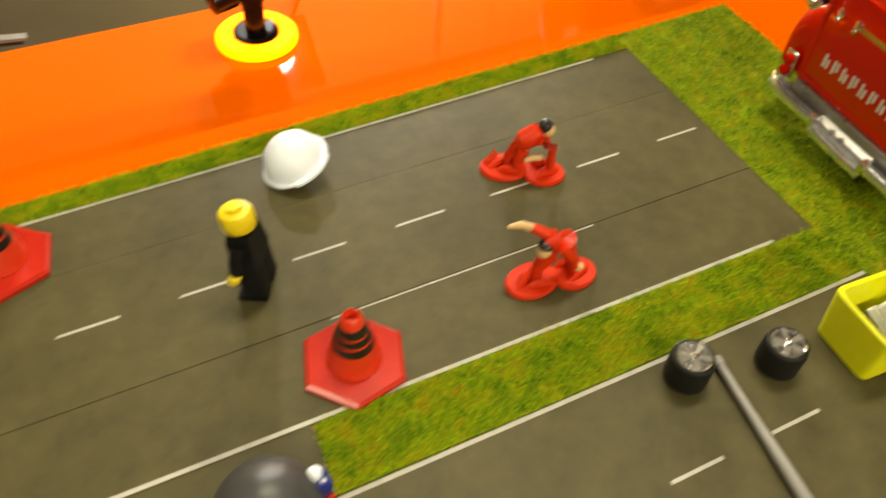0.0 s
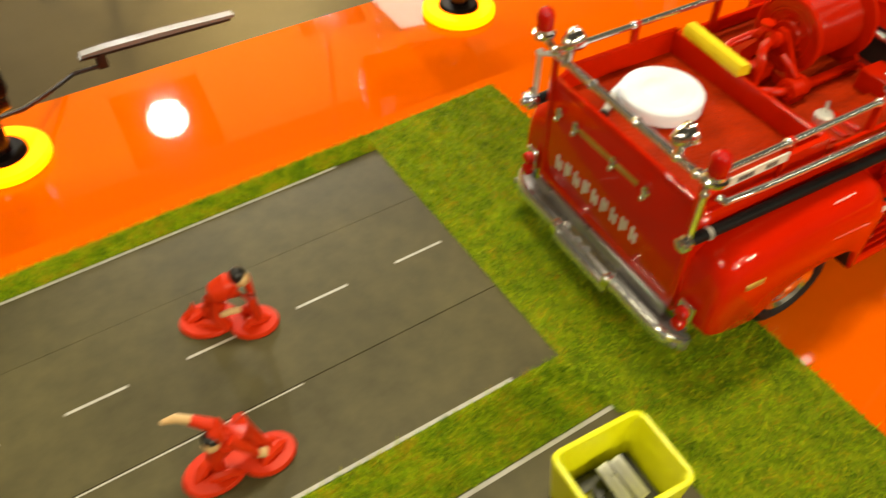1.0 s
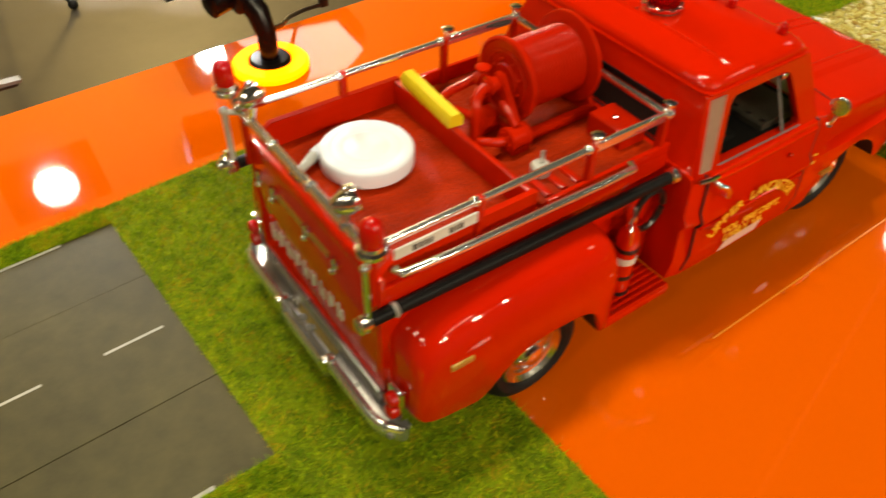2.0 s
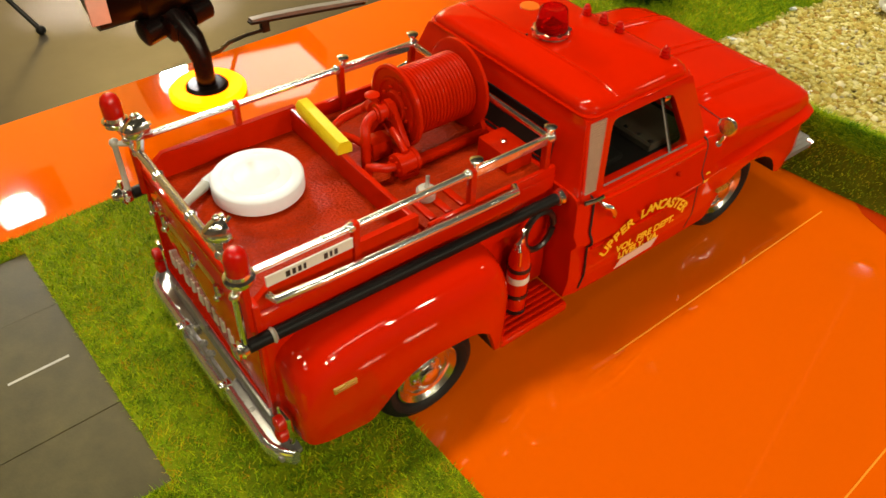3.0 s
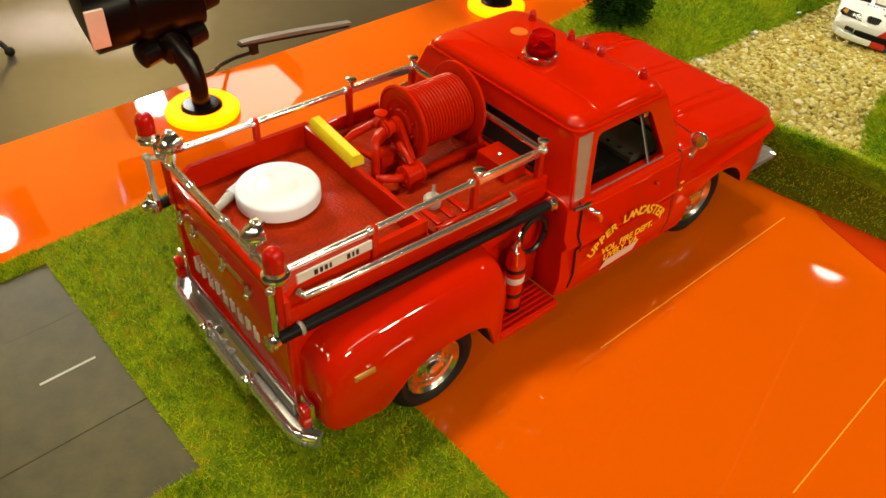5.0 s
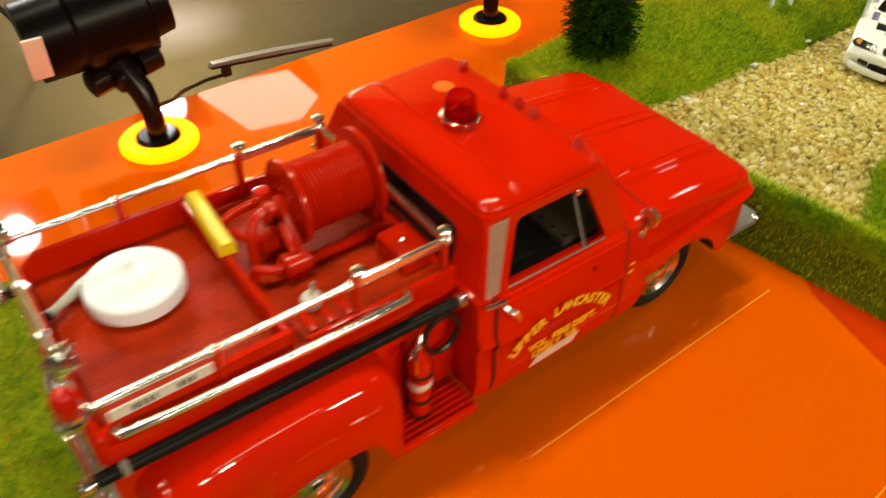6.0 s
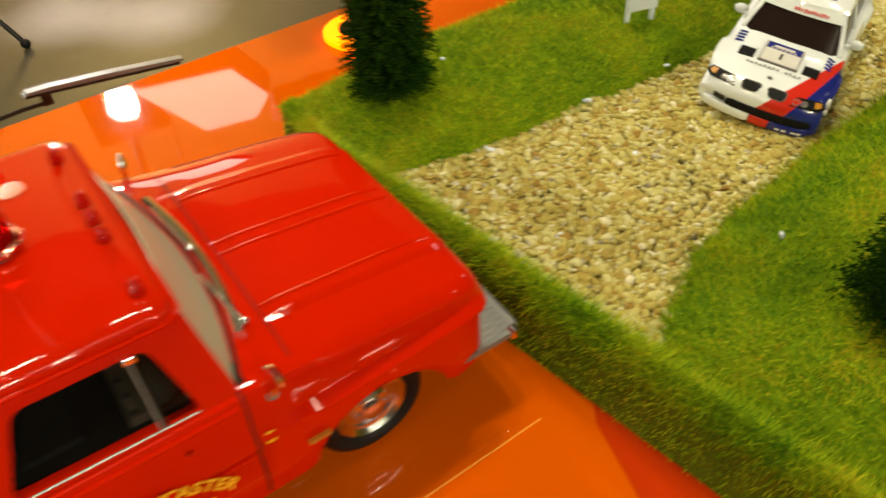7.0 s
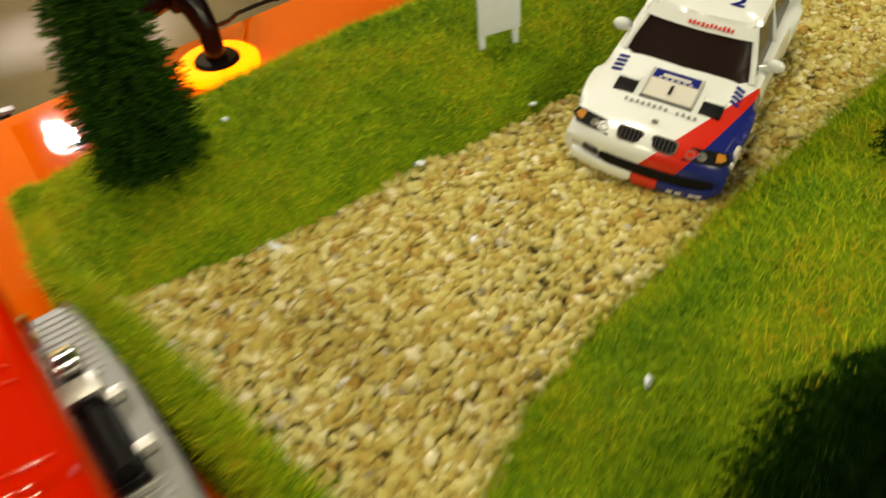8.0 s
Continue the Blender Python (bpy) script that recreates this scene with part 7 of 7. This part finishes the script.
# ---- lamps standing on the back rim of the table ----
def ring_lamp(head=True):
    t = thing("ring_lamp", "black spotlight stand with a glowing amber ring base" if head else "black bracket stand on a glowing amber ring base", "lamp", "lamps along the table's back rim")
    bm = B()
    lathe(bm, [(0, 0.0172), (0.0008, 0.0182), (0.003, 0.0182), (0.0044, 0.0167), (0.0046, 0.0106), (0.0035, 0.0102), (0.002, 0.0102)], (0, 0, 0), n=40)
    part("glow_ring", bm, RINGLIGHT, t, "glowing amber ring")
    bm = B()
    lathe(bm, [(0.001, 0.01), (0.0046, 0.01), (0.0058, 0.0088), (0.006, 0.005)], (0, 0, 0), n=28)
    part("socket", bm, LAMPBLACK, t)
    bm = B()
    lathe(bm, [(0.006, 0.0046), (0.02, 0.0044), (0.0215, 0.0036)], (0, 0, 0), n=18)
    if head:
        limb(bm, [(0, 0, 0.018), (-0.001, 0.004, 0.027), (-0.005, 0.014, 0.037)], [0.0048, 0.0056, 0.006], n=12)
    else:
        limb(bm, [(0, 0, 0.018), (0, 0.001, 0.024), (-0.001, 0.003, 0.031)], [0.0048, 0.0056, 0.006], n=12)
    part("stem", bm, STEMBLACK, t)
    bm = B()
    for q in ((-0.004, 0.011, 0.032), (0.008, 0.014, 0.035), (-0.014, 0.016, 0.031)) if head else ((-0.012, 0.002, 0.023), (0.004, 0.003, 0.026)):
        lathe(bm, [(-0.006, 0.004), (-0.005, 0.0062), (0.005, 0.0062), (0.006, 0.004)], q, axis=(1, 0.2, 0.1), n=14)
    part("knuckle", bm, STEMBLACK, t)
    if not head:
        bm = B()
        box(bm, -0.024, 0.012, -0.005, 0.014, 0.029, 0.041, 0.003)
        part("bracket", bm, LAMPBLACK, t)
        for x in (-0.018, 0.005):
            bm = B()
            lathe(bm, [(0, 0.005), (0.001, 0.0056), (0.005, 0.0056), (0.006, 0.004)], (x, 0.005, 0.0405), n=16)
            part("knob", bm, LAMPBLACK, t)
        return t
    bm = B()
    lathe(bm, [(-0.032, 0.012), (-0.031, 0.018), (-0.012, 0.019), (-0.01, 0.021), (0.02, 0.021), (0.022, 0.016), (0.03, 0.015), (0.031, 0.01)], (-0.006, 0.026, 0.054), axis=(1, -0.1, 0.12), n=26)
    h = part("head", bm, LAMPBLACK, t, "black lamp head")
    bm = B()
    box(bm, -0.0355, -0.0272, -0.0012, 0.0008, -0.009, 0.0085, 0.0003, m=pose(-0.006, 0.0075, 0.052, 0, 0, -4))
    part("sticker", bm, DECAL_P, h, "pale sticker")
    return t


def lamp_arm(lx, x0, z0, x1, z1):
    """A thin rod that leaves a lamp's stem, follows the table's back edge, steps up and ends in a flat bar."""
    t = thing("lamp_arm", "thin dark metal arm of a lamp along the table's back edge", "lamp arm", "arms along the table's back edge")
    y = EDGE + 0.0175
    bm = B()
    n = (Vector((x1, y, z1)) - Vector((x0, y, z0))).normalized().cross(Vector((0, 1, 0)))
    loft(bm, [[Vector((x, y + dy, z)) + n * dn for dy, dn in ((-0.0022, -0.0006), (0.0022, -0.0006), (0.0022, 0.0014 * e), (-0.0022, 0.0014 * e))] for x, z, e in ((x0, z0, 0.5), (x0 + (x1 - x0) * 0.15, z0 + (z1 - z0) * 0.15, 1.0), ((x0 + x1) / 2, (z0 + z1) / 2, 1.2), (x1, z1, 0.6))])
    br = part("bar", bm, MIDGREY, t, "flat grey bar")
    # black strip along the bar's lower edge
    bm = B()
    loft(bm, [[Vector((x, y + dy, z)) + n * dn for dy, dn in ((-0.0026, -0.0017), (0.0018, -0.0017), (0.0018, -0.0006), (-0.0026, -0.0006))] for x, z in ((x0 - 0.001, z0), (x1 - 0.002, z1))])
    part("lower_strip", bm, BLACK, br, "black strip under the bar")
    bm = B()
    zr = z0 - 0.008
    box(bm, x0 + 0.0055, x0 + 0.0105, y - 0.0018, y + 0.0018, zr - 0.0012, z0 - 0.0014, 0.0005)
    part("step", bm, BLACK, t)
    bm = B()
    pipe(bm, [(x0 + 0.008, y, zr), (x0 - 0.006, y - 0.004, zr + 0.0025), (lx + 0.025, EDGE - 0.008, SHELF + 0.0075), (lx + 0.014, 0.213, SHELF + 0.0125), (lx + 0.004, 0.204, SHELF + 0.0175)], 0.0011, 8)
    part("rod", bm, BLACK, t)
    return t


lamp = ring_lamp()
LX = (-0.163, 0.0545, 0.26)
lamp.matrix_basis = pose(LX[1], 0.2012, SHELF)
ring_lamp(False).matrix_basis = pose(LX[0], 0.2012, SHELF)
for x in (LX[2], -0.384, 0.485):
    copy_thing(lamp, pose(x, 0.2012, SHELF))
lamp_arm(LX[0], -0.118, -0.04, -0.045, -0.0415)
for x in (LX[1], LX[2], -0.384, 0.485):
    lamp_arm(x, x + 0.0515, -0.043, x + 0.128, -0.0523)


# ---- lit things of the hall that mirror in the lacquer ----
def spot(at, r, aim):
    t = thing("hanging_spotlight", "round white spotlight in a square black plate under the ceiling", "lamp", "hanging spotlights")
    bm = B()
    lathe(bm, [(0, r), (r * 0.1, r * 1.1), (r * 0.5, r * 1.12), (r * 1.2, r * 0.7), (r * 1.3, r * 0.1)], (0, 0, 0), axis=(0, 0, 1), n=28)
    part("housing", bm, DKGREY, t)
    bm = B()
    box(bm, -r * 2.2, r * 2.2, -r * 2.0, r * 2.0, r * 0.15, r * 0.35, 0.004)
    part("square_plate", bm, MATTBLACK, t, "square matt black plate")
    bm = B()
    lathe(bm, [(-0.002, r * 0.2), (-0.001, r * 0.98), (0.001, r * 0.98)], (0, 0, 0), n=28)
    part("face", bm, LAMPFACE, t)
    d = (Vector(aim) - Vector(at)).normalized()
    t.matrix_basis = Matrix.Translation(at) @ d.to_track_quat("-Z", "Y").to_matrix().to_4x4()
    bm = B()
    rod(bm, (at[0], at[1], at[2]), (at[0], at[1], CEIL), 0.006, 8)
    s = part("rod", bm, DKGREY)
    s.parent = t
    s.matrix_parent_inverse = t.matrix_basis.inverted()
    return t


spot((0.044, 1.037, 0.577), 0.034, (0.03, 0.7, 0))
spot((0.286, 0.901, 0.363), 0.023, (0.27, 0.68, 0))
spot((1.5, 0.26, 1.0), 0.045, (0, 0, 0))


def light_box():
    """Tilted square lamp panel with one cut corner, hung behind the table."""
    t = thing("light_box", "pale glowing lamp panel with a cut corner, hung on two wires", "lamp panel")
    u = Vector((0.084, 0.029, 0.108)).normalized()
    v = Vector((-0.068, 0.1, 0.06))
    v = (v - u * v.dot(u)).normalized()
    n = u.cross(v)
    h = 0.07
    out = [(-h, -h), (h * 0.1, -h), (h * 0.86, -h * 0.25), (h, h), (-h, h)]
    t.matrix_basis = Matrix.Translation((0.363, 0.737, 0.304)) @ Matrix((u, v, n)).transposed().to_4x4()
    s = 1 if n.y < 0 else -1
    bm = B()
    prism(bm, [(x * 1.03, y * 1.03) for x, y in out], min(0, -s * 0.03), max(0, -s * 0.03))
    part("case", bm, DKGREY, t, smooth=False)
    bm = B()
    prism(bm, out, min(-s * 0.001, s * 0.003), max(-s * 0.001, s * 0.003))
    part("face", bm, PANELFACE, t, "glowing white face", smooth=False)
    for x, y in ((h * 0.8, h * 0.8), (-h * 0.6, h * 0.8)):
        p = t.matrix_basis @ Vector((x, y, -s * 0.02))
        bm = B()
        rod(bm, p, (p.x, p.y, CEIL), 0.002, 6)
        w = part("wire", bm, DKGREY)
        w.parent = t
        w.matrix_parent_inverse = t.matrix_basis.inverted()


light_box()


def light_stand():
    """Three-legged stand on the hall floor behind the table."""
    t = thing("light_stand", "thin black three-legged stand on the hall floor", "stand")
    c = Vector((0.154, 2.026, 0))
    bm = B()
    rod(bm, (c.x, c.y, FLOOR + 0.2), (c.x, c.y, FLOOR + 1.3), 0.009, 12)
    part("pole", bm, BLACK, t)
    bm = B()
    lathe(bm, [(-0.03, 0.012), (-0.025, 0.02), (0.025, 0.02), (0.03, 0.012)], (c.x, c.y, FLOOR + 0.32), n=16)
    part("collar", bm, BLACK, t)
    for k in range(3):
        a = radians(-47.5 + 120 * k)
        f = c + Vector((0.25 * math.cos(a), 0.25 * math.sin(a), FLOOR + 0.012))
        bm = B()
        rod(bm, (c.x, c.y, FLOOR + 0.32), f, 0.006, 10)
        lg = part("leg", bm, BLACK, t)
        bm = B()
        ball(bm, f, 0.012, sub=2)
        part("rubber_foot", bm, RUBBER, lg)


light_stand()
